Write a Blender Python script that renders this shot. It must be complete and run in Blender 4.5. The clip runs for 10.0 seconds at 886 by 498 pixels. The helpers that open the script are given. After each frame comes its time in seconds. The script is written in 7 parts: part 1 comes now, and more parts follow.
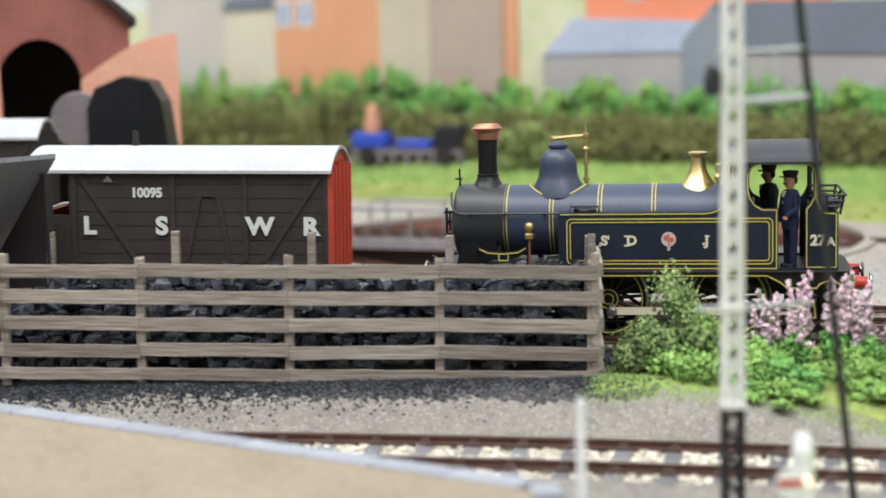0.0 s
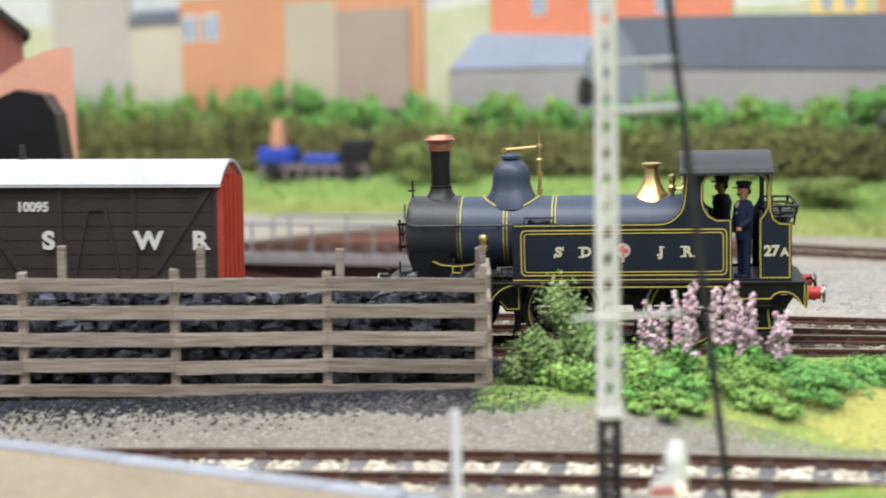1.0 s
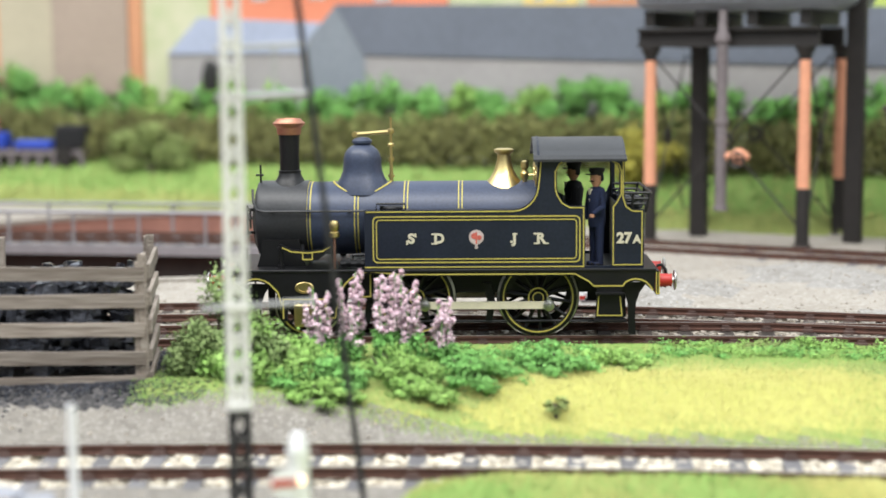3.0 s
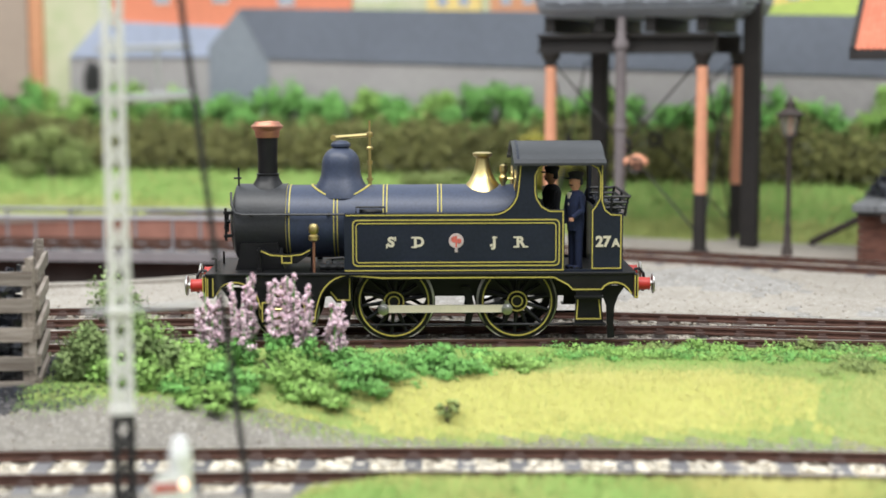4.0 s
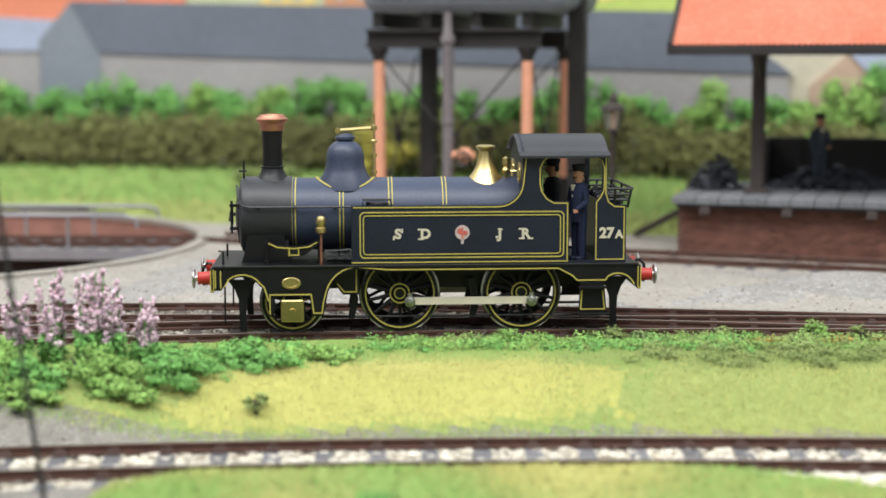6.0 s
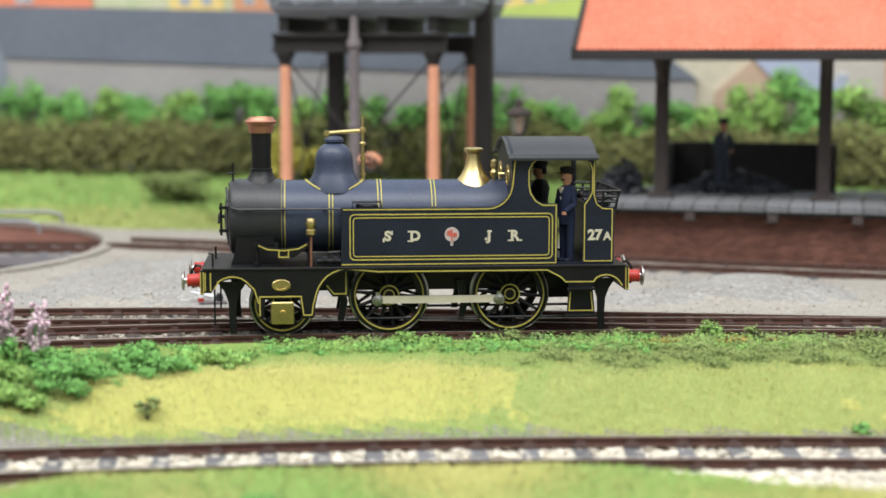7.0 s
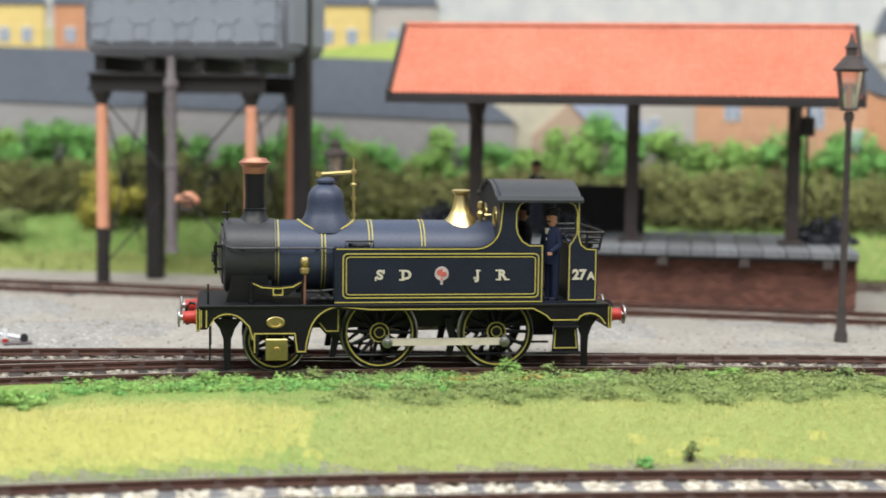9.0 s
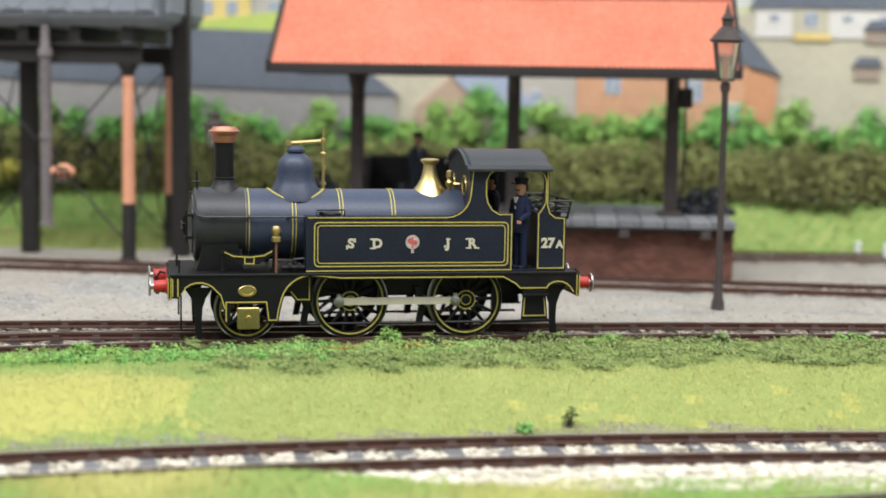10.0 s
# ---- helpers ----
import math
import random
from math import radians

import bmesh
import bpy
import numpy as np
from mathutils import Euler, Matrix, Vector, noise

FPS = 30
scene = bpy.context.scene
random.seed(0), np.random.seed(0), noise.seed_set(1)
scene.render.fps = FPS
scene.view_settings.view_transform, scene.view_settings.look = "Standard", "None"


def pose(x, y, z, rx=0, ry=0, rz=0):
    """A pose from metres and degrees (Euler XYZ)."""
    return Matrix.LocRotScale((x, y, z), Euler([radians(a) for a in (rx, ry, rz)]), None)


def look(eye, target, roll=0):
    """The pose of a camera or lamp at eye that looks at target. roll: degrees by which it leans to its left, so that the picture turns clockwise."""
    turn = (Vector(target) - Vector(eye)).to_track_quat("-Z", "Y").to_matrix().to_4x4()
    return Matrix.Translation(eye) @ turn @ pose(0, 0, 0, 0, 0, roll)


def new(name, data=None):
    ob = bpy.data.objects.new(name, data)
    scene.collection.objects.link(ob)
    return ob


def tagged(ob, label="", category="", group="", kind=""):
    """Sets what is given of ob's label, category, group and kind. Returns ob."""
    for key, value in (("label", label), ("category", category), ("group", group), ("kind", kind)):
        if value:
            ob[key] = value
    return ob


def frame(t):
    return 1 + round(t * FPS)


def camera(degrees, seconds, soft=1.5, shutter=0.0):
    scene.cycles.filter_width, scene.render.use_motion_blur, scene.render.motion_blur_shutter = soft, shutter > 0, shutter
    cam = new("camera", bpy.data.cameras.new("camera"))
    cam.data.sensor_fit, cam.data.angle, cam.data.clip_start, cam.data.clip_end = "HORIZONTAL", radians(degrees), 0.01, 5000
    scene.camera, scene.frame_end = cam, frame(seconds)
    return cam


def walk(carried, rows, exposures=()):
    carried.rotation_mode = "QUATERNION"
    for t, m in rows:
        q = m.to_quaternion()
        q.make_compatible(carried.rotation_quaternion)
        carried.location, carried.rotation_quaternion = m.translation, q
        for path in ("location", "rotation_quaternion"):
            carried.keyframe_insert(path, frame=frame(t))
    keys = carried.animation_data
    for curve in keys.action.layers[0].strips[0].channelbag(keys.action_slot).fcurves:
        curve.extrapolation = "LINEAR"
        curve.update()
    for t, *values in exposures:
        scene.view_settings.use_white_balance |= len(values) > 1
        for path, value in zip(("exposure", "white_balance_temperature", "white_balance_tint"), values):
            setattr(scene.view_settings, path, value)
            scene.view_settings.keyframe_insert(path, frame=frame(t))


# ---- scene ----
cam = camera(32.36, 10.0, soft=1.6, shutter=0.4)
PATH = [
    (0, (0.0958, -0.3816, 0.0701), (-0.1976, 0.0185, 0.0084), -1.46),
    (0.5, (0.0976, -0.3787, 0.0700), (-0.1873, 0.0271, 0.0057), -1.39),
    (1, (0.1015, -0.3766, 0.0689), (-0.1709, 0.0388, 0.0119), -1.45),
    (1.5, (0.1088, -0.3729, 0.0699), (-0.1405, 0.0568, 0.0133), -1.14),
    (2, (0.1157, -0.3716, 0.0704), (-0.1150, 0.0686, 0.0160), -1.10),
    (2.5, (0.1176, -0.3652, 0.0691), (-0.1007, 0.0805, 0.0078), -0.88),
    (4, (0.1234, -0.3603, 0.0675), (-0.0554, 0.1027, 0.0071), -0.19),
    (4.5, (0.1261, -0.3600, 0.0670), (-0.0446, 0.1055, 0.0021), -0.26),
    (5, (0.1295, -0.3597, 0.0668), (-0.0318, 0.1093, 0.0037), -0.23),
    (5.5, (0.1317, -0.3595, 0.0675), (-0.0161, 0.1140, 0.0047), -0.06),
    (7, (0.1408, -0.3573, 0.0659), (0.0295, 0.1265, 0.0065), 0.08),
    (7.5, (0.1428, -0.3568, 0.0655), (0.0426, 0.1295, 0.0070), 0.48),
    (8, (0.1436, -0.3580, 0.0664), (0.0474, 0.1295, 0.0108), 0.47),
    (8.5, (0.1483, -0.3594, 0.0669), (0.0629, 0.1305, 0.0154), 0.44),
    (9, (0.1524, -0.3610, 0.0671), (0.0903, 0.1329, 0.0205), 0.72),
    (9.5, (0.1537, -0.3614, 0.0660), (0.1096, 0.1343, 0.0181), 0.95),
    (10, (0.1537, -0.3595, 0.0646), (0.1290, 0.1370, 0.0114), 0.92),
]
EXPOSURES = [(0, 0.10), (1, 0.14), (1.5, 0.22), (2, 0.30), (2.5, 0.30), (4, 0.10), (5, 0.05), (10, 0.0)]
walk(cam, [(t, look(eye, target, roll)) for t, eye, target, roll in PATH], EXPOSURES)
TRAVEL = [(0, -85.17), (0.5, -78.65), (1, -70.73), (1.5, -60.67), (2, -51.32), (2.5, -40.20), (4, -10.85), (4.5, 0.00), (5, 10.46), (5.5, 22.27), (7, 54.99), (7.5, 66.40), (8, 77.00), (8.5, 89.73), (9, 100.48), (9.5, 111.82), (10, 123.25)]  # seconds, millimetres along x

cam.data.dof.use_dof = True
cam.data.dof.focus_distance = 0.385
cam.data.dof.aperture_fstop = 13.0

# ---- light: a bright hall with a lighting rail over the front of the layout ----
world = bpy.data.worlds.new("hall")
scene.world = world
world.use_nodes = True
bg = world.node_tree.nodes["Background"]
bg.inputs[0].default_value, bg.inputs[1].default_value = (0.87, 0.94, 1.0, 1), 1.3


def area(name, eye, target, sx, sy, power, colour):
    data = bpy.data.lights.new(name, "AREA")
    data.shape, data.size, data.size_y, data.energy, data.color = "RECTANGLE", sx, sy, power, colour
    ob = new(name, data)
    ob.matrix_world = look(eye, target)
    return ob


area("rail_light", (0.0, -0.45, 1.05), (0.0, 0.10, 0.0), 2.2, 0.35, 22.0, (1.0, 0.985, 0.96))


# ---- materials ----
def mat(name, colour, rough=0.6, metal=0.0, vary=0.12, scale=300.0, bump=0.0, fine=2500.0, tint=None, rnd=0.0, spec=0.5):
    m = bpy.data.materials.new(name)
    m.use_nodes = True
    nt = m.node_tree
    bsdf = nt.nodes["Principled BSDF"]
    bsdf.inputs["Roughness"].default_value = rough
    bsdf.inputs["Metallic"].default_value = metal
    bsdf.inputs["Specular IOR Level"].default_value = spec
    co = nt.nodes.new("ShaderNodeTexCoord")
    n1 = nt.nodes.new("ShaderNodeTexNoise")
    n1.inputs["Scale"].default_value, n1.inputs["Detail"].default_value = scale, 5
    n2 = nt.nodes.new("ShaderNodeTexNoise")
    n2.inputs["Scale"].default_value, n2.inputs["Detail"].default_value = fine, 3
    nt.links.new(co.outputs["Object"], n1.inputs["Vector"])
    nt.links.new(co.outputs["Object"], n2.inputs["Vector"])
    add = nt.nodes.new("ShaderNodeMath")
    add.operation = "ADD"
    nt.links.new(n1.outputs[0], add.inputs[0])
    nt.links.new(n2.outputs[0], add.inputs[1])
    ramp = nt.nodes.new("ShaderNodeMapRange")
    ramp.inputs[1].default_value, ramp.inputs[2].default_value = 0.7, 1.3
    ramp.inputs[3].default_value, ramp.inputs[4].default_value = 0.0, 1.0
    nt.links.new(add.outputs[0], ramp.inputs[0])
    mix = nt.nodes.new("ShaderNodeMix")
    mix.data_type = "RGBA"
    c = np.array(colour[:3])
    other = np.array(tint[:3]) if tint else c * (1 + vary)
    base = c if tint else c * (1 - vary)
    mix.inputs[6].default_value = (*np.clip(base, 0, 1), 1)
    mix.inputs[7].default_value = (*np.clip(other, 0, 1), 1)
    nt.links.new(ramp.outputs[0], mix.inputs[0])
    out = mix.outputs[2]
    if rnd:
        info = nt.nodes.new("ShaderNodeObjectInfo")
        mr = nt.nodes.new("ShaderNodeMapRange")
        mr.inputs[3].default_value, mr.inputs[4].default_value = 1 - rnd, 1 + rnd
        nt.links.new(info.outputs["Random"], mr.inputs[0])
        hsv = nt.nodes.new("ShaderNodeHueSaturation")
        nt.links.new(mr.outputs[0], hsv.inputs["Value"])
        nt.links.new(out, hsv.inputs["Color"])
        out = hsv.outputs[0]
    nt.links.new(out, bsdf.inputs["Base Color"])
    if bump:
        b = nt.nodes.new("ShaderNodeBump")
        b.inputs["Strength"].default_value, b.inputs["Distance"].default_value = bump, 0.0006
        nt.links.new(n2.outputs[0], b.inputs["Height"])
        nt.links.new(b.outputs[0], bsdf.inputs["Normal"])
    return m


def island(m, amount=0.35):
    """Vary a material from one loose piece of a mesh to the next."""
    nt = m.node_tree
    bsdf = nt.nodes["Principled BSDF"]
    src = bsdf.inputs["Base Color"].links[0].from_socket
    geo = nt.nodes.new("ShaderNodeNewGeometry")
    mr = nt.nodes.new("ShaderNodeMapRange")
    mr.inputs[3].default_value, mr.inputs[4].default_value = 1 - amount, 1 + amount
    nt.links.new(geo.outputs["Random Per Island"], mr.inputs[0])
    hsv = nt.nodes.new("ShaderNodeHueSaturation")
    nt.links.new(mr.outputs[0], hsv.inputs["Value"])
    nt.links.new(src, hsv.inputs["Color"])
    nt.links.new(hsv.outputs[0], bsdf.inputs["Base Color"])
    return m


def grain(m, scale):
    """Stretch a material's figure along one axis of its object."""
    nt = m.node_tree
    mp = nt.nodes.new("ShaderNodeMapping")
    mp.inputs["Scale"].default_value = scale
    for n in list(nt.nodes):
        if n.type == "TEX_NOISE":
            src = n.inputs["Vector"].links[0].from_socket
            nt.links.new(src, mp.inputs["Vector"])
            nt.links.new(mp.outputs[0], n.inputs["Vector"])
    return m


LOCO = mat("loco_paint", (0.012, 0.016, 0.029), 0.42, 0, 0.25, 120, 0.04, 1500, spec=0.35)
LOCO_BLACK = mat("black_paint", (0.007, 0.007, 0.008), 0.42, 0, 0.3, 200, 0.05, 1800, spec=0.35)
# loco blue made lighter: the sheen from overhead is put into this colour
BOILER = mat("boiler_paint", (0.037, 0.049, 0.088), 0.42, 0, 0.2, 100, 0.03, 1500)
SMOKEBOX = mat("smokebox_paint", (0.026, 0.027, 0.030), 0.44, 0, 0.25, 150, 0.06, 1500)
YELLOW = mat("lining_yellow", (0.50, 0.42, 0.09), 0.5, 0, 0.15, 400)
BRASS = mat("brass", (0.66, 0.52, 0.23), 0.34, 1.0, 0.1, 200)
COPPER = mat("copper", (0.52, 0.25, 0.17), 0.5, 1.0, 0.15, 300)
STEEL = mat("steel", (0.55, 0.54, 0.52), 0.35, 1.0, 0.1, 300)
ROD = mat("bright_rod", (0.80, 0.72, 0.55), 0.45, 0.0, 0.1, 300)
RED = mat("buffer_red", (0.48, 0.035, 0.025), 0.45, 0, 0.15, 300)
CREAM = mat("lettering_cream", (0.60, 0.55, 0.42), 0.6, 0, 0.1, 600)
WHITE_LETTER = mat("lettering_white", (0.62, 0.62, 0.60), 0.7, 0, 0.1, 600)
PINK = mat("crest_red", (0.55, 0.12, 0.09), 0.6, 0, 0.3, 900)
CRESTGREY = mat("crest_grey", (0.50, 0.42, 0.40), 0.6, 0, 0.2, 900)
NAVY = mat("figure_navy", (0.006, 0.012, 0.042), 0.9, 0, 0.3, 700)
BLACKCLOTH = mat("figure_black", (0.008, 0.008, 0.010), 0.8, 0, 0.3, 700)
SKIN = mat("figure_skin", (0.55, 0.27, 0.17), 0.7, 0, 0.15, 700)
GREYCLOTH = mat("figure_grey", (0.035, 0.045, 0.065), 0.8, 0, 0.3, 500)
VANBROWN = mat("van_brown", (0.030, 0.022, 0.019), 0.72, 0, 0.25, 150, 0.1, 1200)
VANRED = mat("van_red", (0.42, 0.045, 0.02), 0.6, 0, 0.2, 150, 0.05, 1200)
VANROOF = mat("van_roof_white", (0.42, 0.42, 0.43), 0.75, 0, 0.1, 90, 0.08, 900)
RAIL = mat("rail_rust", (0.085, 0.038, 0.026), 0.75, 0, 0.3, 300, 0.1, 2000)
RAILTOP = mat("rail_head_steel", (0.58, 0.55, 0.52), 0.35, 0.9, 0.12, 200)
SLEEPER = mat("sleeper_wood", (0.075, 0.058, 0.048), 0.85, 0, 0.3, 250, 0.3, 1500, rnd=0.3)
SLEEPER_GREY = mat("sleeper_grey", (0.15, 0.145, 0.15), 0.85, 0, 0.25, 250, 0.3, 1500, rnd=0.25)
CHAIR = mat("chair_iron", (0.10, 0.06, 0.05), 0.8, 0, 0.3, 400)
STONE = island(mat("ballast_stone", (0.56, 0.49, 0.38), 0.85, 0, 0.3, 500, 0.2, 2500, tint=(0.70, 0.66, 0.57)), 0.30)
STONE_BROWN = island(mat("ballast_brown", (0.30, 0.25, 0.20), 0.85, 0, 0.3, 500, 0.2, 2500, tint=(0.46, 0.42, 0.36)), 0.35)
FENCEWOOD = grain(mat("fence_wood", (0.16, 0.125, 0.098), 0.85, 0, 0.3, 260, 0.5, 1500, tint=(0.36, 0.315, 0.27), rnd=0.2), (0.07, 1, 1))
COAL = island(mat("coal", (0.014, 0.014, 0.017), 0.25, 0, 0.4, 300, 0.3, 1500, tint=(0.075, 0.08, 0.098)), 0.5)
TANKGREY = mat("tank_grey", (0.24, 0.26, 0.30), 0.6, 0, 0.1, 60, 0.05, 900)
BLACKIRON = mat("black_iron", (0.018, 0.015, 0.014), 0.6, 0, 0.3, 120, 0.1, 900)
PINKPOST = mat("pink_post", (0.72, 0.33, 0.20), 0.65, 0, 0.1, 120, 0.05, 900)
GREYPOST = mat("grey_post", (0.17, 0.145, 0.15), 0.65, 0, 0.2, 120, 0.05, 900)
TILE = mat("roof_tile", (0.56, 0.165, 0.095), 0.8, 0, 0.15, 40, 0.4, 420, tint=(0.72, 0.25, 0.155))
BARGE = mat("barge_board", (0.022, 0.018, 0.018), 0.7, 0, 0.25, 120)
STAGEBRICK = mat("stage_brick", (0.20, 0.085, 0.06), 0.85, 0, 0.25, 120, 0.3, 900, rnd=0.3)
MORTAR = mat("mortar", (0.20, 0.15, 0.13), 0.9, 0, 0.2, 200, 0.2, 900)
DECK = mat("stage_deck", (0.16, 0.165, 0.175), 0.8, 0, 0.2, 120, 0.2, 900, rnd=0.15)
STAGEPOST = mat("stage_post", (0.055, 0.042, 0.038), 0.75, 0, 0.25, 150, 0.1, 900)
SIGWHITE = mat("signal_white", (0.74, 0.73, 0.70), 0.6, 0, 0.1, 150, 0.05, 900)
SIGGREY = mat("signal_grey", (0.42, 0.42, 0.43), 0.6, 0, 0.15, 150, 0.05, 900)
SIGBLACK = mat("signal_black", (0.02, 0.02, 0.022), 0.6, 0, 0.25, 150, 0.05, 900)
TIN = mat("lamp_white", (0.80, 0.80, 0.82), 0.5, 0, 0.05, 300)
KERB = mat("kerb_grey", (0.28, 0.29, 0.325), 0.8, 0, 0.12, 100, 0.2, 900, rnd=0.08)
SHEDBRICK = mat("shed_brick", (0.30, 0.105, 0.08), 0.85, 0, 0.2, 80, 0.3, 700)
SHEDPINK = mat("shed_door_pink", (0.72, 0.36, 0.25), 0.75, 0, 0.1, 80, 0.1, 700)
PITBRICK = mat("pit_brick", (0.30, 0.15, 0.115), 0.85, 0, 0.25, 100, 0.3, 900)
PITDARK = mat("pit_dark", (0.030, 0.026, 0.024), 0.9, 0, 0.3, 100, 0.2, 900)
BRIDGE = mat("bridge_grey", (0.22, 0.20, 0.19), 0.7, 0, 0.2, 120, 0.1, 900)
RAILING = mat("railing_grey", (0.30, 0.30, 0.32), 0.5, 0.3, 0.1, 200)
SOIL = mat("soil", (0.10, 0.08, 0.06), 0.95, 0, 0.3, 100, 0.3, 900)
LAMPGLASS = mat("lamp_amber", (0.55, 0.25, 0.14), 0.3, 0, 0.1, 300)
BLUE = mat("blue_paint", (0.02, 0.06, 0.42), 0.6, 0, 0.15, 300)
GREEN_LEAF = island(mat("leaf_green", (0.14, 0.39, 0.08), 0.85, 0, 0.3, 200, 0, 1500, tint=(0.25, 0.52, 0.14)), 0.25)
DARK_LEAF = island(mat("leaf_dark", (0.15, 0.25, 0.075), 0.85, 0, 0.3, 200, 0, 1500, tint=(0.30, 0.39, 0.15)), 0.3)
OLIVE_LEAF = island(mat("leaf_olive", (0.12, 0.12, 0.040), 0.9, 0, 0.3, 60, 0, 1500, tint=(0.25, 0.26, 0.085)), 0.5)
LIME_LEAF = island(mat("leaf_lime", (0.21, 0.42, 0.08), 0.85, 0, 0.3, 200, 0, 1500, tint=(0.35, 0.55, 0.15)), 0.25)
YELLOW_LEAF = island(mat("leaf_yellow", (0.50, 0.44, 0.06), 0.85, 0, 0.3, 300, 0, 1500, tint=(0.60, 0.56, 0.12)), 0.3)
FLOWER = island(mat("flower_pink", (0.88, 0.57, 0.68), 0.8, 0, 0.2, 500, 0, 1500, tint=(0.95, 0.77, 0.84)), 0.25)


LAMPLIT = bpy.data.materials.new("lit_lens")
LAMPLIT.use_nodes = True
LAMPLIT.node_tree.nodes["Principled BSDF"].inputs["Emission Color"].default_value = (1.0, 0.55, 0.25, 1)
LAMPLIT.node_tree.nodes["Principled BSDF"].inputs["Emission Strength"].default_value = 2.2


def grass_mat(name, a, b):
    return island(mat(name, a, 0.9, 0, 0.1, 60, 0, 3000, tint=b, spec=0.2), 0.05)


GRASS_GREEN = grass_mat("grass_green", (0.21, 0.36, 0.09), (0.30, 0.44, 0.13))
GRASS_YELLOW = grass_mat("grass_yellow", (0.45, 0.43, 0.135), (0.54, 0.52, 0.19))
GRASS_MID = grass_mat("grass_mid", (0.29, 0.34, 0.10), (0.38, 0.42, 0.145))
GRASS_DARK = grass_mat("grass_dark", (0.19, 0.26, 0.08), (0.28, 0.34, 0.115))
SAGE_LEAF = island(mat("leaf_sage", (0.20, 0.28, 0.08), 0.9, 0, 0.3, 120, 0, 1500, tint=(0.33, 0.40, 0.14)), 0.2)

# ---- geometry helpers: all lengths in millimetres ----
MM = 0.001


def ytrack(x):
    return 0.38621 * x - 0.00055386 * x * x


def slope(x):
    return 0.38621 - 2 * 0.00055386 * x


def part(name, bm, material, parent=None, label="", smooth=None):
    """Links a bmesh, drawn in millimetres, as one mesh object under a thing or under a part."""
    me = bpy.data.meshes.new(name)
    bmesh.ops.recalc_face_normals(bm, faces=bm.faces)
    bmesh.ops.scale(bm, vec=(MM, MM, MM), verts=bm.verts)
    if smooth is not None:
        for f in bm.faces:
            f.smooth = True
    bm.to_mesh(me)
    bm.free()
    if smooth is not None:
        me.set_sharp_from_angle(angle=radians(smooth))
    for m in material if isinstance(material, (list, tuple)) else (material,):
        me.materials.append(m)
    ob = new(name, me)
    if parent:
        ob.parent = parent
    if label:
        ob["label"] = label
    return ob


def share(ob, m, parent=None):
    """One more object on the same mesh."""
    o = new(ob.name.split(".")[0], ob.data)
    o.parent = parent or ob.parent
    o.matrix_basis = m
    return o


def thing(name, x, y, z, rz=0.0, label="", category="", group="", kind=""):
    e = new(name)
    e.empty_display_size = 0.01
    e.matrix_basis = pose(x * MM, y * MM, z * MM, 0, 0, rz)
    return tagged(e, label, category, group, kind)


def mm(x, y, z, rx=0, ry=0, rz=0):
    return pose(x * MM, y * MM, z * MM, rx, ry, rz)


def box(bm, x0, x1, y0, y1, z0, z1, bevel=0.0, mi=0):
    n = len(bm.faces)
    v = [bm.verts.new((x, y, z)) for z in (z0, z1) for y in (y0, y1) for x in (x0, x1)]
    fs = [bm.faces.new([v[i] for i in q]) for q in ((0, 2, 3, 1), (4, 5, 7, 6), (0, 1, 5, 4), (2, 6, 7, 3), (0, 4, 6, 2), (1, 3, 7, 5))]
    for f in fs:
        f.material_index = mi
    if bevel:
        es = {e for f in fs for e in f.edges}
        bmesh.ops.bevel(bm, geom=list(es), offset=bevel, segments=1, affect="EDGES")
    return v


def tube(bm, pts, r, n=8, closed=False, mi=0, caps=True):
    """A round bar along points; r is one radius or one for each point."""
    pts = [Vector(p) for p in pts]
    rs = r if isinstance(r, (list, tuple)) else [r] * len(pts)
    rings = []
    for i, p in enumerate(pts):
        a = pts[i - 1] if (i or closed) else p
        b = pts[(i + 1) % len(pts)] if (i + 1 < len(pts) or closed) else p
        d = (b - a).normalized()
        up = Vector((0, 0, 1)) if abs(d.z) < 0.9 else Vector((1, 0, 0))
        s = d.cross(up).normalized()
        u = s.cross(d)
        rings.append([bm.verts.new(p + rs[i] * (math.cos(2 * math.pi * k / n) * s + math.sin(2 * math.pi * k / n) * u)) for k in range(n)])
    m = len(pts)
    for i in range(m if closed else m - 1):
        for k in range(n):
            f = bm.faces.new((rings[i][k], rings[i][(k + 1) % n], rings[(i + 1) % m][(k + 1) % n], rings[(i + 1) % m][k]))
            f.material_index = mi
    if caps and not closed:
        for ring in (rings[0], rings[-1]):
            bm.faces.new(ring).material_index = mi


def lathe(bm, profile, origin=(0, 0, 0), axis="z", n=24, mi=0, cap=True):
    """Turns (radius, height) pairs round an axis through origin."""
    ox, oy, oz = origin
    rings = []
    for r, h in profile:
        ring = []
        for k in range(n):
            a = 2 * math.pi * k / n
            c, s = r * math.cos(a), r * math.sin(a)
            p = {"z": (c, s, h), "x": (h, c, s), "y": (c, h, s)}[axis]
            ring.append(bm.verts.new((p[0] + ox, p[1] + oy, p[2] + oz)))
        rings.append(ring)
    for a, b in zip(rings, rings[1:]):
        for k in range(n):
            bm.faces.new((a[k], a[(k + 1) % n], b[(k + 1) % n], b[k])).material_index = mi
    if cap:
        for ring in (rings[0], rings[-1]):
            bm.faces.new(ring).material_index = mi


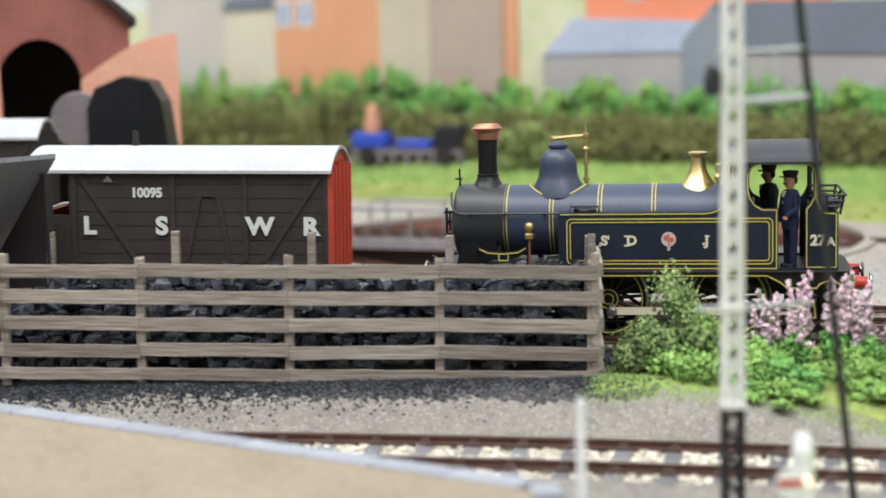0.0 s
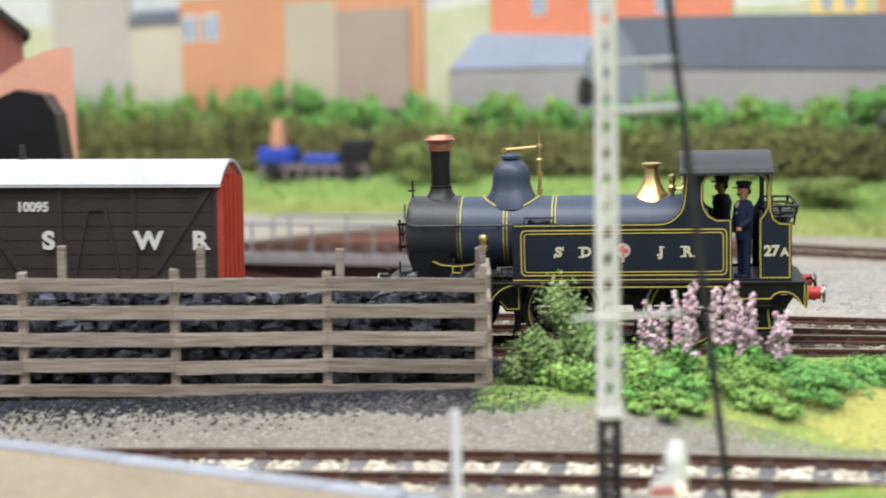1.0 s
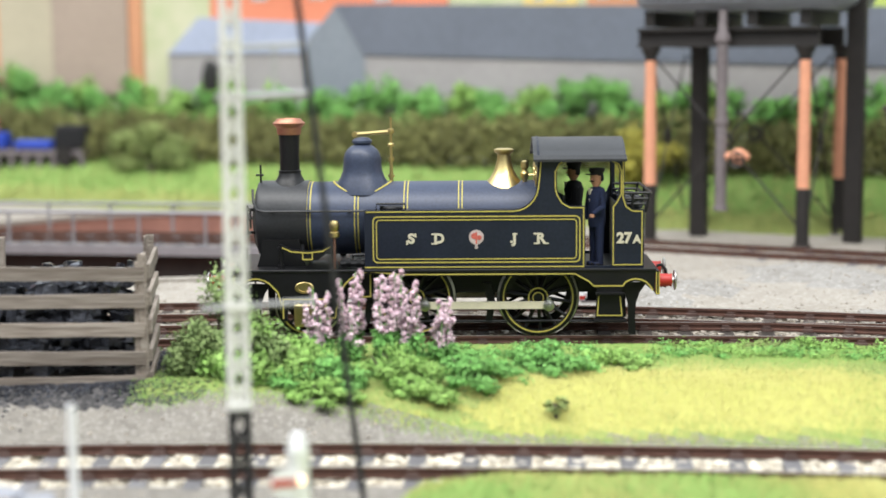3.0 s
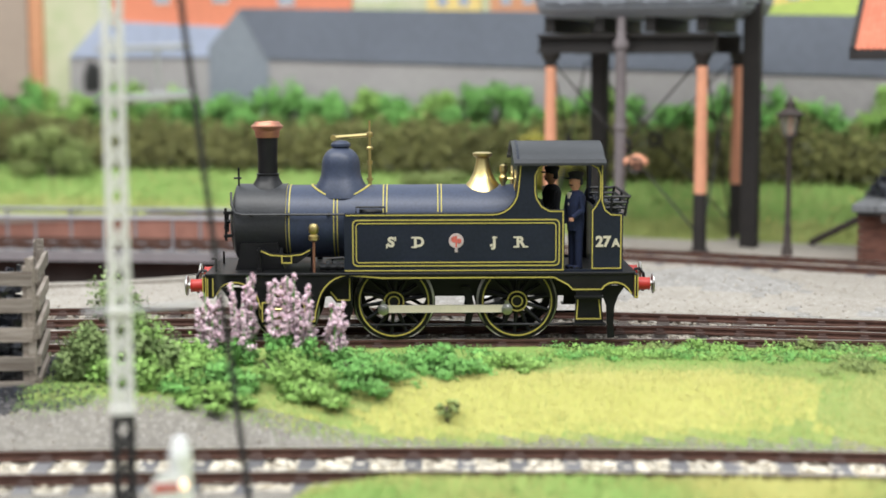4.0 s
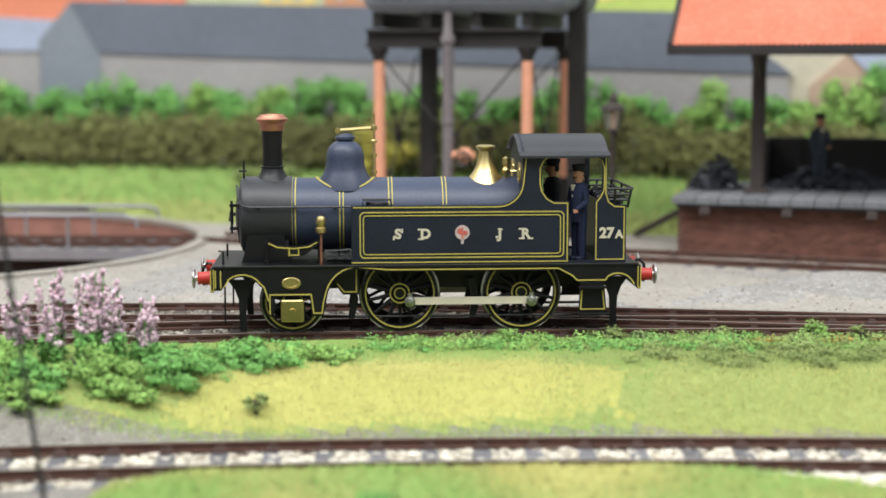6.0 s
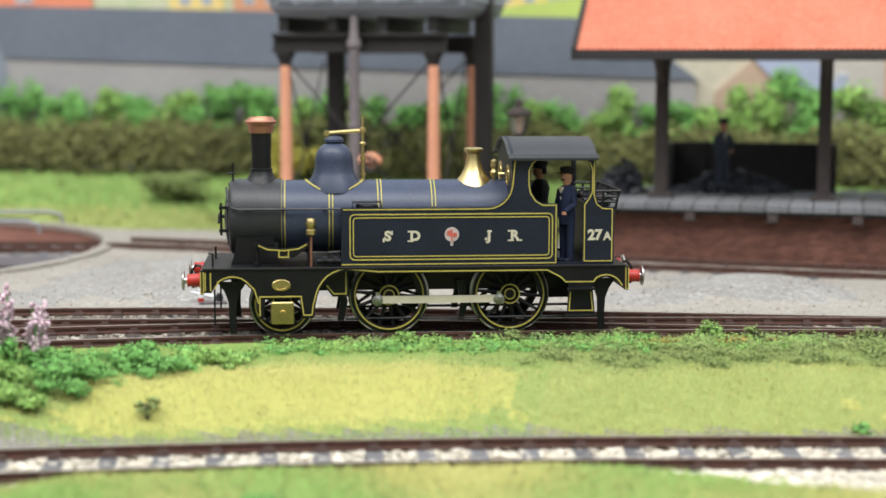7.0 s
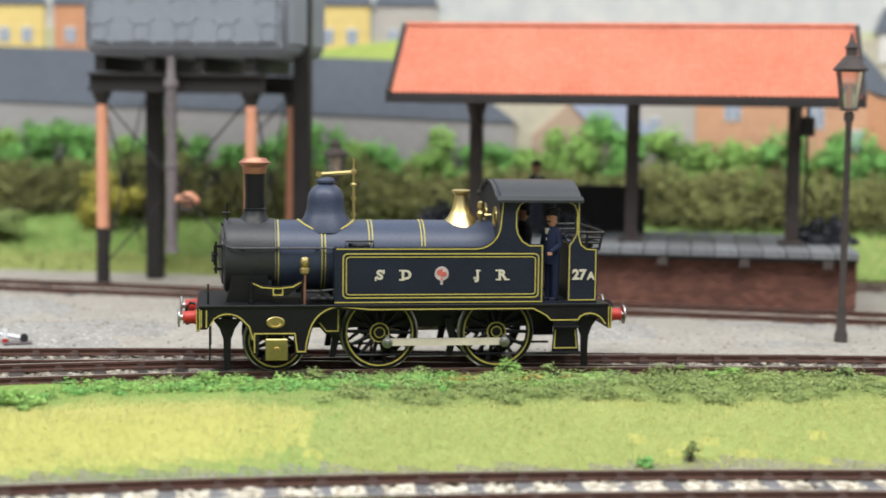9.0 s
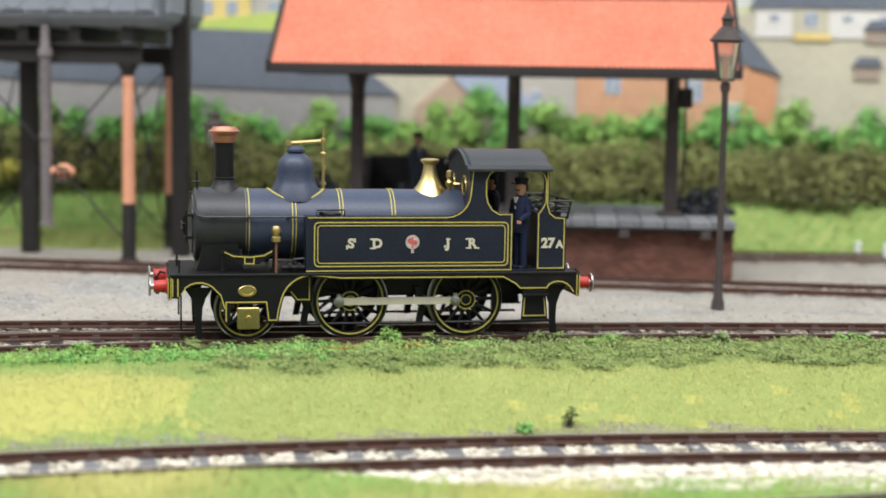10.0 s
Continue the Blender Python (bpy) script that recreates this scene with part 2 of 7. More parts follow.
def plate(bm, outer, y0, y1, holes=(), mi=0):
    """A sheet cut to an outline of (x, z) with holes, from y0 to y1."""
    loops = []
    edges = []
    for loop in (outer, *holes):
        vs = [bm.verts.new((x, y0, z)) for x, z in loop]
        loops.append(vs)
        edges += [bm.edges.new((vs[i], vs[(i + 1) % len(vs)])) for i in range(len(vs))]
    before = set(bm.faces)
    if holes:
        bmesh.ops.triangle_fill(bm, use_beauty=True, use_dissolve=False, edges=edges)
    else:
        bm.faces.new(loops[0])
    faces = [f for f in bm.faces if f not in before]
    ext = bmesh.ops.extrude_face_region(bm, geom=faces)
    for g in ext["geom"]:
        if isinstance(g, bmesh.types.BMVert):
            g.co.y = y1
    if mi:
        for f in bm.faces:
            if f not in before:
                f.material_index = mi


def ribbon(bm, pts, y, w=0.5, d=0.16, closed=False):
    """A thin raised line in the plane of a side sheet, along (x, z) points."""
    pts = [Vector((p[0], 0, p[1])) for p in pts]
    m = len(pts)
    rows = []
    for i, p in enumerate(pts):
        a = pts[i - 1] if (i or closed) else None
        b = pts[(i + 1) % m] if (i + 1 < m or closed) else None
        d0 = (p - a).normalized() if a is not None else (b - p).normalized()
        d1 = (b - p).normalized() if b is not None else d0
        n0, n1 = Vector((-d0.z, 0, d0.x)), Vector((-d1.z, 0, d1.x))
        nn = (n0 + n1)
        nn = nn / max(0.35, nn.length_squared / 2) if nn.length > 1e-6 else n0
        side = -d if y < 0 else d
        rows.append([bm.verts.new((q.x, yy, q.z)) for q, yy in ((p + nn * w / 2, y), (p + nn * w / 2, y + side), (p - nn * w / 2, y + side), (p - nn * w / 2, y))])
    for i in range(m if closed else m - 1):
        a, b = rows[i], rows[(i + 1) % m]
        for k in range(3):
            bm.faces.new((a[k], b[k], b[k + 1], a[k + 1]))


def arc(cx, cz, r, a0, a1, n=8):
    return [(cx + r * math.cos(radians(a0 + (a1 - a0) * k / n)), cz + r * math.sin(radians(a0 + (a1 - a0) * k / n))) for k in range(n + 1)]


def lettering(text, size, material, parent, m, name="letter", label="", depth=0.05, width=1.0):
    cu = bpy.data.curves.new(name, "FONT")
    cu.body, cu.size, cu.extrude, cu.align_x, cu.align_y = text, size * MM, depth * MM, "CENTER", "CENTER"
    cu.offset = 0.045 * size * MM
    tmp = bpy.data.objects.new(name, cu)
    scene.collection.objects.link(tmp)
    dg = bpy.context.evaluated_depsgraph_get()
    me = bpy.data.meshes.new_from_object(tmp.evaluated_get(dg))
    bpy.data.objects.remove(tmp)
    me.materials.clear()
    me.materials.append(material)
    ob = new(name, me)
    ob.parent = parent
    ob.matrix_basis = m @ Matrix.Diagonal((width, 1, 1, 1))
    if label:
        ob["label"] = label
    return ob


def fast_mesh(name, verts, faces, materials, parent=None, label="", category="", kind="", mi=None, smooth=False):
    me = bpy.data.meshes.new(name)
    me.from_pydata([(x * MM, y * MM, z * MM) for x, y, z in verts], [], faces)
    for m in materials:
        me.materials.append(m)
    if mi is not None:
        me.polygons.foreach_set("material_index", mi)
    if smooth:
        me.polygons.foreach_set("use_smooth", [True] * len(faces))
    me.update()
    ob = new(name, me)
    if parent:
        ob.parent = parent
    return tagged(ob, label, category, "", kind)


def facing(rx=90):
    """Turn that stands lettering upright on a side that faces -y."""
    return pose(0, 0, 0, rx, 0, 0)

# ---- ground ----
def smooth01(a, b, v):
    u = min(max((v - a) / (b - a), 0.0), 1.0)
    return u * u * (3 - 2 * u)


PIT = (-218.0, 137.0, 111.0)  # turntable pit: centre and radius


def ysecond(x):
    return ytrack(x) + 46 * smooth01(210, -150, x) ** 1.0 * 0.92


def nz(x, y, s, seed=0.0):
    return noise.noise(Vector((x * s, y * s, seed)))


def gz(x, y):
    """Height of the ground."""
    v = y - ytrack(x)
    z = -2.0 - 8.0 * smooth01(-60, -86, v) if v < 0 else -2.0
    z = z + 0.35 * nz(x, y, 0.07) + 0.2 * nz(x, y, 0.3)
    grassy = smooth01(-80, -55, x) * smooth01(-90, -80, v) * smooth01(-12, -24, v)
    z += grassy * (0.9 + 1.5 * math.exp(-((v + 48) / 17.0) ** 2) * smooth01(-70, 60, x) + 0.8 * nz(x, y, 0.03, 5))
    # heaps of pale ash behind the running line
    z += 5.5 * smooth01(40, 58, v) * smooth01(136, 118, y) * max(0.0, 0.35 + nz(x, y, 0.022, 9)) * smooth01(-90, -40, x)
    z += 2.6 * smooth01(-111, -120, v) * smooth01(0, 20, x) * smooth01(150, 100, x)
    e = 238 + 36 * smooth01(225, 250, x)
    if y > e:
        z += 18.0 * min(1.0, (y - e) / (291 - e))
    z -= 1.0 * smooth01(15, 12, abs(v)) + 0.9 * smooth01(17, 13, abs(v + 100.5)) + 0.9 * smooth01(15, 12, abs(y - ysecond(x)))
    return z


def lawn_edge(x):
    return 236 + 4 * nz(x, 0, 0.03, 3) + 36 * smooth01(225, 250, x)


def zone(x, y, inset=0.0):
    v = y - ytrack(x) + 2.5 * nz(x, y, 0.06, 2)
    if y > lawn_edge(x):
        return 2
    if v > -12:
        if v > 38 and y < 138 and x > -90 and nz(x, y, 0.022, 9) > -0.05 + 0.25 * nz(x, y, 0.15, 4):
            return 6
        return 0 if v > 12 else 4
    lim = -70 - 16.0 * smooth01(-50, 15, x) + inset
    if v > lim and x + 3 * nz(x, y, 0.08, 7) > -78 - 0.25 * (v + 50):
        return 3 if yellow(x, v) + 0.3 * nz(x, y, 0.6, 41) > 0.5 else 2
    if v < -109 - 0.5 * inset and 4 + inset < x + 6 * nz(x, y, 0.05, 8) < 235:
        return 2
    if v > -70 and x < -60:
        return 5
    if -113 < v < -88:
        return 4
    return 1


def yellow(x, v):
    """How yellow the grass strip is: 1 in the dry patches."""
    a = math.exp(-(((x - 34) / 50.0) ** 2 + ((v + 66) / 17.0) ** 2) * 1.2)
    b = 0.42 * math.exp(-(((x - 190) / 110.0) ** 2 + ((v + 76) / 12.0) ** 2))
    return min(1.0, a * 1.3 + b + 0.22 * nz(x, v, 0.06, 12))


def gravel_mat(name, a, b, c, scale=900.0):
    m = mat(name, a, 0.95, 0, 0.2, 60, 0.0, 400, tint=b, spec=0.2)
    nt = m.node_tree
    bsdf = nt.nodes["Principled BSDF"]
    co = nt.nodes.new("ShaderNodeTexCoord")
    vo = nt.nodes.new("ShaderNodeTexVoronoi")
    vo.inputs["Scale"].default_value = scale
    nt.links.new(co.outputs["Object"], vo.inputs["Vector"])
    src = bsdf.inputs["Base Color"].links[0].from_socket
    mix = nt.nodes.new("ShaderNodeMix")
    mix.data_type = "RGBA"
    mr = nt.nodes.new("ShaderNodeMapRange")
    mr.inputs[1].default_value, mr.inputs[2].default_value = 0.72, 1.0
    sep = nt.nodes.new("ShaderNodeSeparateColor")
    nt.links.new(vo.outputs["Color"], sep.inputs[0])
    nt.links.new(sep.outputs[0], mr.inputs[0])
    nt.links.new(mr.outputs[0], mix.inputs[0])
    nt.links.new(src, mix.inputs[6])
    mix.inputs[7].default_value = (*c, 1)
    nt.links.new(mix.outputs[2], bsdf.inputs["Base Color"])
    b2 = nt.nodes.new("ShaderNodeBump")
    b2.inputs["Strength"].default_value, b2.inputs["Distance"].default_value = 0.5, 0.0005
    nt.links.new(vo.outputs["Distance"], b2.inputs["Height"])
    nt.links.new(b2.outputs[0], bsdf.inputs["Normal"])
    return m


ASH = gravel_mat("yard_ash", (0.29, 0.262, 0.225), (0.37, 0.34, 0.30), (0.44, 0.41, 0.37), 1500)
PALEASH = gravel_mat("pale_ash", (0.235, 0.22, 0.20), (0.33, 0.315, 0.295), (0.42, 0.405, 0.385), 1200)
CINDER = gravel_mat("grey_gravel", (0.18, 0.164, 0.145), (0.26, 0.24, 0.21), (0.36, 0.34, 0.31), 2000)
COALDUST = gravel_mat("coal_dust", (0.035, 0.034, 0.036), (0.075, 0.072, 0.072), (0.16, 0.15, 0.15), 1800)
BALLASTBASE = gravel_mat("ballast_base", (0.26, 0.22, 0.18), (0.42, 0.37, 0.30), (0.55, 0.50, 0.42), 700)
TURF = mat("turf", (0.25, 0.32, 0.10), 0.95, 0, 0.1, 40, 0.0, 3000, tint=(0.34, 0.38, 0.13), spec=0.2)
DRYTURF = mat("dry_turf", (0.40, 0.40, 0.11), 0.95, 0, 0.1, 40, 0.0, 3000, tint=(0.49, 0.475, 0.15), spec=0.2)


def build_ground():
    xs = [-1300, -1100, -900, -760, -660, -580, -520] + [-480 + 4 * k for k in range(60)] + [-240 + 2 * k for k in range(120)] + [4 * k for k in range(86)] + [350, 370, 400, 450, 520, 600, 700]
    ys = [-330, -300, -270, -250, -235] + [-224 + 3 * k for k in range(10)] + [-194 + 1.6 * k for k in range(75)] + [-74 + 3 * k for k in range(48)] + [70 + 5 * k for k in range(1, 55)]
    verts, faces, mi = [], [], []
    for y in ys:
        for x in xs:
            verts.append((x, y, gz(x, y)))
    n = len(xs)
    for j in range(len(ys) - 1):
        for i in range(n - 1):
            cx, cy = (xs[i] + xs[i + 1]) / 2, (ys[j] + ys[j + 1]) / 2
            if math.hypot(cx - PIT[0], cy - PIT[1]) < PIT[2] + 1:
                continue
            faces.append((j * n + i, j * n + i + 1, (j + 1) * n + i + 1, (j + 1) * n + i))
            mi.append(zone(cx, cy, 4.0))
    fast_mesh("ground", verts, faces, [ASH, CINDER, TURF, DRYTURF, BALLASTBASE, COALDUST, PALEASH], None, "gravel yard and grass of the layout", "ground", "structure", mi, True)


build_ground()
HALLFLOOR = mat("hall_floor", (0.22, 0.20, 0.18), 0.7, 0, 0.2, 2, 0, 40)
bm = bmesh.new()
box(bm, -4000, 4000, -4000, 4000, -1010, -1000)
tagged(part("floor", bm, HALLFLOOR), "brown-grey hall floor below the layout", "floor", "", "structure")
# unseen walls, added to cut off low world light so it falls from above
BLOCKGREY = mat("hall_wall", (0.36, 0.35, 0.33), 0.9, 0, 0.1, 1, 0, 30)
for nm, b in (("wall_north", (-4000, 4000, 4000, 4100, -1000, 1900)), ("wall_south", (-4000, 4000, -4100, -4000, -1000, 1900)), ("wall_east", (4000, 4100, -4100, 4100, -1000, 1900)), ("wall_west", (-4100, -4000, -4100, 4100, -1000, 1900))):
    bm = bmesh.new()
    box(bm, *b)
    tagged(part(nm, bm, BLOCKGREY), "plain grey unseen wall added to block low light", "wall", "", "structure")
bm = bmesh.new()
box(bm, -1300, 700, -332, -328, -140, -1)
tagged(part("baseboard", bm, BARGE), "dark board along the layout's front edge", "board", "", "structure")


# ---- loose material in one mesh each ----
CUBE = ((0, 2, 3, 1), (4, 5, 7, 6), (0, 1, 5, 4), (2, 6, 7, 3), (0, 4, 6, 2), (1, 3, 7, 5))


def stones(name, places, size, material, label, parent=None, flat=0.7, seed=1):
    rng = np.random.default_rng(seed)
    p = np.array(places, float)
    k = len(p)
    s = rng.uniform(size[0], size[1], k)[:, None, None]
    corners = np.array([(dx, dy, dz * flat) for dz in (-1, 1) for dy in (-1, 1) for dx in (-1, 1)], float)
    a = rng.uniform(0, 2 * np.pi, k)
    ca, sa = np.cos(a)[:, None], np.sin(a)[:, None]
    c = corners[None] * rng.uniform(0.4, 1.0, (k, 8, 3)) * s
    v = np.stack([c[..., 0] * ca - c[..., 1] * sa, c[..., 0] * sa + c[..., 1] * ca, c[..., 2]], -1) + p[:, None]
    verts = v.reshape(-1, 3).tolist()
    faces = [tuple(8 * i + q for q in f) for i in range(k) for f in CUBE]
    return fast_mesh(name, verts, faces, [material], parent, label, "stones", "stuff")


def soft_mesh(name, v, f, normals, materials, label="", category="", kind="", mi=None, parent=None):
    """Foliage: v holds points of shape (n, k, 3), f the faces of one piece; pieces shade softly by the given normals."""
    n, k = v.shape[:2]
    g = np.cross(v[:, 1] - v[:, 0], v[:, 2] - v[:, 0])
    back = (g * np.array((0, -0.97, 0.25))).sum(-1) < 0  # faces turned to the front of the layout
    v = np.where(back[:, None, None], v[:, ::-1], v)
    faces = (np.arange(n)[:, None, None] * k + np.array(f)[None]).reshape(-1, len(f[0])).tolist()
    me = bpy.data.meshes.new(name)
    me.from_pydata((v.reshape(-1, 3) * MM).tolist(), [], faces)
    for m in materials:
        me.materials.append(m)
    if mi is not None:
        me.polygons.foreach_set("material_index", np.repeat(mi, len(f)).astype(np.int32))
    me.polygons.foreach_set("use_smooth", [True] * len(faces))
    me.update()
    me.normals_split_custom_set_from_vertices(np.repeat(normals, k, axis=0).tolist())
    ob = new(name, me)
    if parent:
        ob.parent = parent
    return tagged(ob, label, category, "", kind)


def unit(a):
    return a / (np.linalg.norm(a, axis=-1, keepdims=True) + 1e-9)


def blades(name, places, height, width, materials, pick, label, seed=1, lean=0.5):
    """Grass: one narrow leaf at every place, sorted over the materials by pick(x, y)."""
    rng = np.random.default_rng(seed)
    p = np.array(places, float)
    n = len(p)
    h = rng.uniform(height[0], height[1], (n, 1))
    a = rng.uniform(0, 2 * np.pi, n)
    d = np.stack([np.cos(a), np.sin(a), 0 * a], -1) * width * rng.uniform(0.7, 1.3, (n, 1))
    tip = np.concatenate([rng.normal(0, lean, (n, 2)) * h, h], 1)
    low = p - np.array((0, 0, 0.3))
    v = np.stack([low - d, low + d, p + tip * 0.6 + d * 0.5, p + tip], 1)
    normals = unit(np.array((0, -0.45, 0.85)) + rng.normal(0, 0.16, (n, 3)))
    mi = np.array([pick(x, y) for x, y, z in places])
    return soft_mesh(name, v, [(0, 1, 2, 3)], normals, materials, label, "grass", "stuff", mi)


class Leafage:
    """Gathers small leaves that fill uneven blobs."""

    def __init__(self):
        self.v, self.n = [], []

    def blob(self, c, r, n, size, rng, shell=0.45):
        d = unit(rng.normal(size=(n, 3)))
        k = (shell + (1 - shell) * rng.random((n, 1))) * rng.uniform(0.75, 1.08, (n, 1))
        p = np.array(c) + d * np.array(r) * k
        u = unit(rng.normal(size=(n, 3)))
        w = unit(np.cross(u, d + 0.3 * rng.normal(size=(n, 3))))
        q = size * rng.uniform(0.6, 1.4, (n, 1))
        self.v.append(np.stack([p - u * q, p + w * q * 0.6, p + u * q, p - w * q * 0.6], 1))
        self.n.append(unit(d + np.array((0, -0.25, 0.35)) + 0.35 * rng.normal(size=(n, 3))))

    def mesh(self, name, material, label="", category="", kind="", parent=None):
        return soft_mesh(name, np.concatenate(self.v), [(0, 1, 2, 3)], np.concatenate(self.n), [material], label, category, kind, None, parent)


# ---- tracks ----
def offset_line(f, x0, x1, off, step=6.0, fs=slope):
    pts = []
    n = int((x1 - x0) / step) + 1
    for k in range(n + 1):
        x = x0 + (x1 - x0) * k / n
        a = math.atan(fs(x))
        pts.append((x - off * math.sin(a), f(x) + off * math.cos(a)))
    return pts


def rail_mesh(parent, pts, ztop):
    """A bullhead rail: rusty web and a bright head."""
    prof = [(-1.0, -2.0), (-1.0, -1.6), (-0.3, -1.4), (-0.3, -0.8), (-0.55, -0.6), (-0.55, -0.1), (-0.4, 0), (0.4, 0), (0.55, -0.1), (0.55, -0.6), (0.3, -0.8), (0.3, -1.4), (1.0, -1.6), (1.0, -2.0)]
    verts, faces, mi = [], [], []
    m = len(prof)
    for i, (x, y) in enumerate(pts):
        a, b = pts[max(i - 1, 0)], pts[min(i + 1, len(pts) - 1)]
        t = Vector((b[0] - a[0], b[1] - a[1])).normalized()
        for o, h in prof:
            verts.append((x - t.y * o, y + t.x * o, ztop + h))
    for i in range(len(pts) - 1):
        for k in range(m - 1):
            faces.append((i * m + k, i * m + k + 1, (i + 1) * m + k + 1, (i + 1) * m + k))
            mi.append(1 if k in (6,) else 0)
    return fast_mesh("rail", verts, faces, [RAIL, RAILTOP], parent, "rusty rail with a bright head", mi=mi)


def build_track(label, f, fs, x0, x1, ztop, gauge, sleeper_mat, rails=None, spacing=10.3, length=34.0):
    tr = tagged(new("railway_track"), label, "railway track", "tracks of the layout", "structure")
    for o in (-1, 1):
        rail_mesh(tr, offset_line(f, x0, x1, o * (gauge / 2 + 0.5), 6.0, fs), ztop)
    bm = bmesh.new()
    box(bm, -1.75, 1.75, -length / 2, length / 2, -3.2, -2.0, 0.12)
    first = None
    chairs = bmesh.new()
    x = x0 + 2
    k = 0
    rng = random.Random(int(x0) + 7)
    while x < x1 - 2 and k < 130:
        a = math.atan(fs(x))
        m = mm(x, f(x), ztop - 0.05, 0, 0, math.degrees(a) + rng.uniform(-0.8, 0.8))
        if first is None:
            first = part("sleeper", bm, sleeper_mat, tr)
            first.matrix_basis = m
        else:
            share(first, m, tr)
        for o in (-1, 1):
            vs = box(chairs, -1.3, 1.3, o * (gauge / 2 + 0.5) - 2.0, o * (gauge / 2 + 0.5) + 2.0, -2.0, -1.3)
            vs += box(chairs, -0.9, 0.9, o * (gauge / 2 + 0.5) - 1.1, o * (gauge / 2 + 0.5) + 1.1, -1.3, -0.7)
            for v in vs:
                c, s = math.cos(a), math.sin(a)
                v.co = Vector((x + v.co.x * c - v.co.y * s, f(x) + v.co.x * s + v.co.y * c, ztop + v.co.z))
        x += spacing * math.cos(a)
        k += 1
    tagged(part("chair_casting", chairs, CHAIR, tr, "small rusty iron chairs"), kind="stuff")
    return tr


def ynear(x):
    return ytrack(x) - 100.5


def dsecond(x):
    return (ysecond(x + 1) - ysecond(x - 1)) / 2


build_track("weathered running line on which the locomotive moves", ytrack, slope, -420, 330, 0.0, 18.2, SLEEPER)
build_track("weathered siding beside the running line", ysecond, dsecond, -300, 205, 0.0, 18.2, SLEEPER)
build_track("front line on pale stone ballast", ynear, slope, -360, 330, -8.0, 16.5, SLEEPER_GREY, spacing=10.3)


def ythird(x):
    return -97.5 + 0.335 * (x - 204)


def dthird(x):
    return 0.335


build_track("front line converging on pale stone ballast", ythird, dthird, 120, 330, -8.2, 16.5, SLEEPER_GREY)


def yback(x):
    return 153.0 - 0.08 * (x - 230)


build_track("rear line in front of the coaling stage", yback, lambda x: -0.08, -110, 420, 0.0, 18.2, SLEEPER_GREY)
build_track("far line behind the coaling stage", lambda x: 250.0 + 0.06 * (x - 250), lambda x: 0.06, 120, 420, 0.0, 18.2, SLEEPER)
rg = np.random.default_rng(11)
pl = []
for _ in range(11500):
    x = rg.uniform(-250, 300)
    o = rg.uniform(-15.5, 15.5)
    if o < -10.5 and 6 < x < 120:
        continue
    pl.append((x, ynear(x) + o, -10.9 + rg.uniform(-0.2, 0.4) - max(0, abs(o) - 12) * 0.1))
stones("front_ballast", pl, (0.5, 1.15), STONE, "pale cream stone ballast round the front line", seed=2)
pl = []
for _ in range(9000):
    x = rg.uniform(105, 330)
    o = rg.uniform(-32, -13)
    y = ynear(x) + o
    if o > -16 - 16 * smooth01(105, 190, x):
        pl.append((x, y, -10.5 + rg.uniform(-0.2, 0.5)))
stones("front_ballast", pl, (0.6, 1.5), STONE, "coarse pale stone ballast in the foreground", seed=3)
pl = []
for _ in range(9000):
    x = rg.uniform(-220, 300)
    o = rg.uniform(-13, 13)
    pl.append((x, ytrack(x) + o, -2.85 + rg.uniform(-0.2, 0.4)))
for _ in range(4000):
    x = rg.uniform(-160, 205)
    pl.append((x, ysecond(x) + rg.uniform(-13, 14), -2.8 + rg.uniform(-0.2, 0.4)))
for _ in range(4500):
    x = rg.uniform(215, 400)
    pl.append((x, yback(x) + rg.uniform(-14, 13), -2.5 + rg.uniform(-0.2, 0.5)))
    pl.append((x, 250 + 0.06 * (x - 250) + rg.uniform(-14, 9), -2.2 + rg.uniform(-0.2, 0.5)))
stones("line_ballast", pl, (0.4, 0.95), STONE_BROWN, "brownish stone ballast between the sleepers", seed=4)
pl = []
for _ in range(11000):
    x = rg.uniform(-190, 330)
    y = rg.uniform(-190, 200)
    v = y - ytrack(x)
    if (v > 14 and y < lawn_edge(x) and math.hypot(x - PIT[0], y - PIT[1]) > PIT[2] + 3) or (zone(x, y) == 1):
        pl.append((x, y, gz(x, y) + 0.1))
stones("gravel", pl, (0.15, 0.4), STONE_BROWN, "scattered gravel of the yard", seed=5)

# grass strip, front verge and lawn
GM = [GRASS_GREEN, GRASS_YELLOW, GRASS_MID, GRASS_DARK]


def pick_strip(x, y):
    v = y - ytrack(x)
    q = yellow(x, v) + rg.normal(0, 0.2) + 0.25 * nz(x, y, 0.12, 33)
    if v > -59 + 9 * nz(x, y, 0.05, 17) + rg.normal(0, 3) and x > 70 + 12 * nz(x, y, 0.08, 18) + rg.normal(0, 8):
        return 3 if rg.random() < 0.8 else 2
    if q > 0.62:
        return 1
    if q > 0.34:
        return 2
    if x > 90:
        return 2 if rg.random() < 0.7 else 1
    return 0 if rg.random() < 0.8 else 2


pl = []
while len(pl) < 240000:
    x, v = rg.uniform(-84, 300), rg.uniform(-88, -13)
    y = ytrack(x) + v
    if zone(x + rg.normal(0, 1.5), y + rg.normal(0, 1.5)) in (2, 3):
        pl.append((x, y, gz(x, y)))
blades("grass_strip", pl, (0.4, 1.0), 0.12, GM, pick_strip, "short green and dry yellow grass between the tracks", 21, 0.32)


def pick_front(x, y):
    q = nz(x, y, 0.03, 31) + rg.normal(0, 0.2)
    return 1 if q > 0.1 else (2 if q > -0.25 else 0)


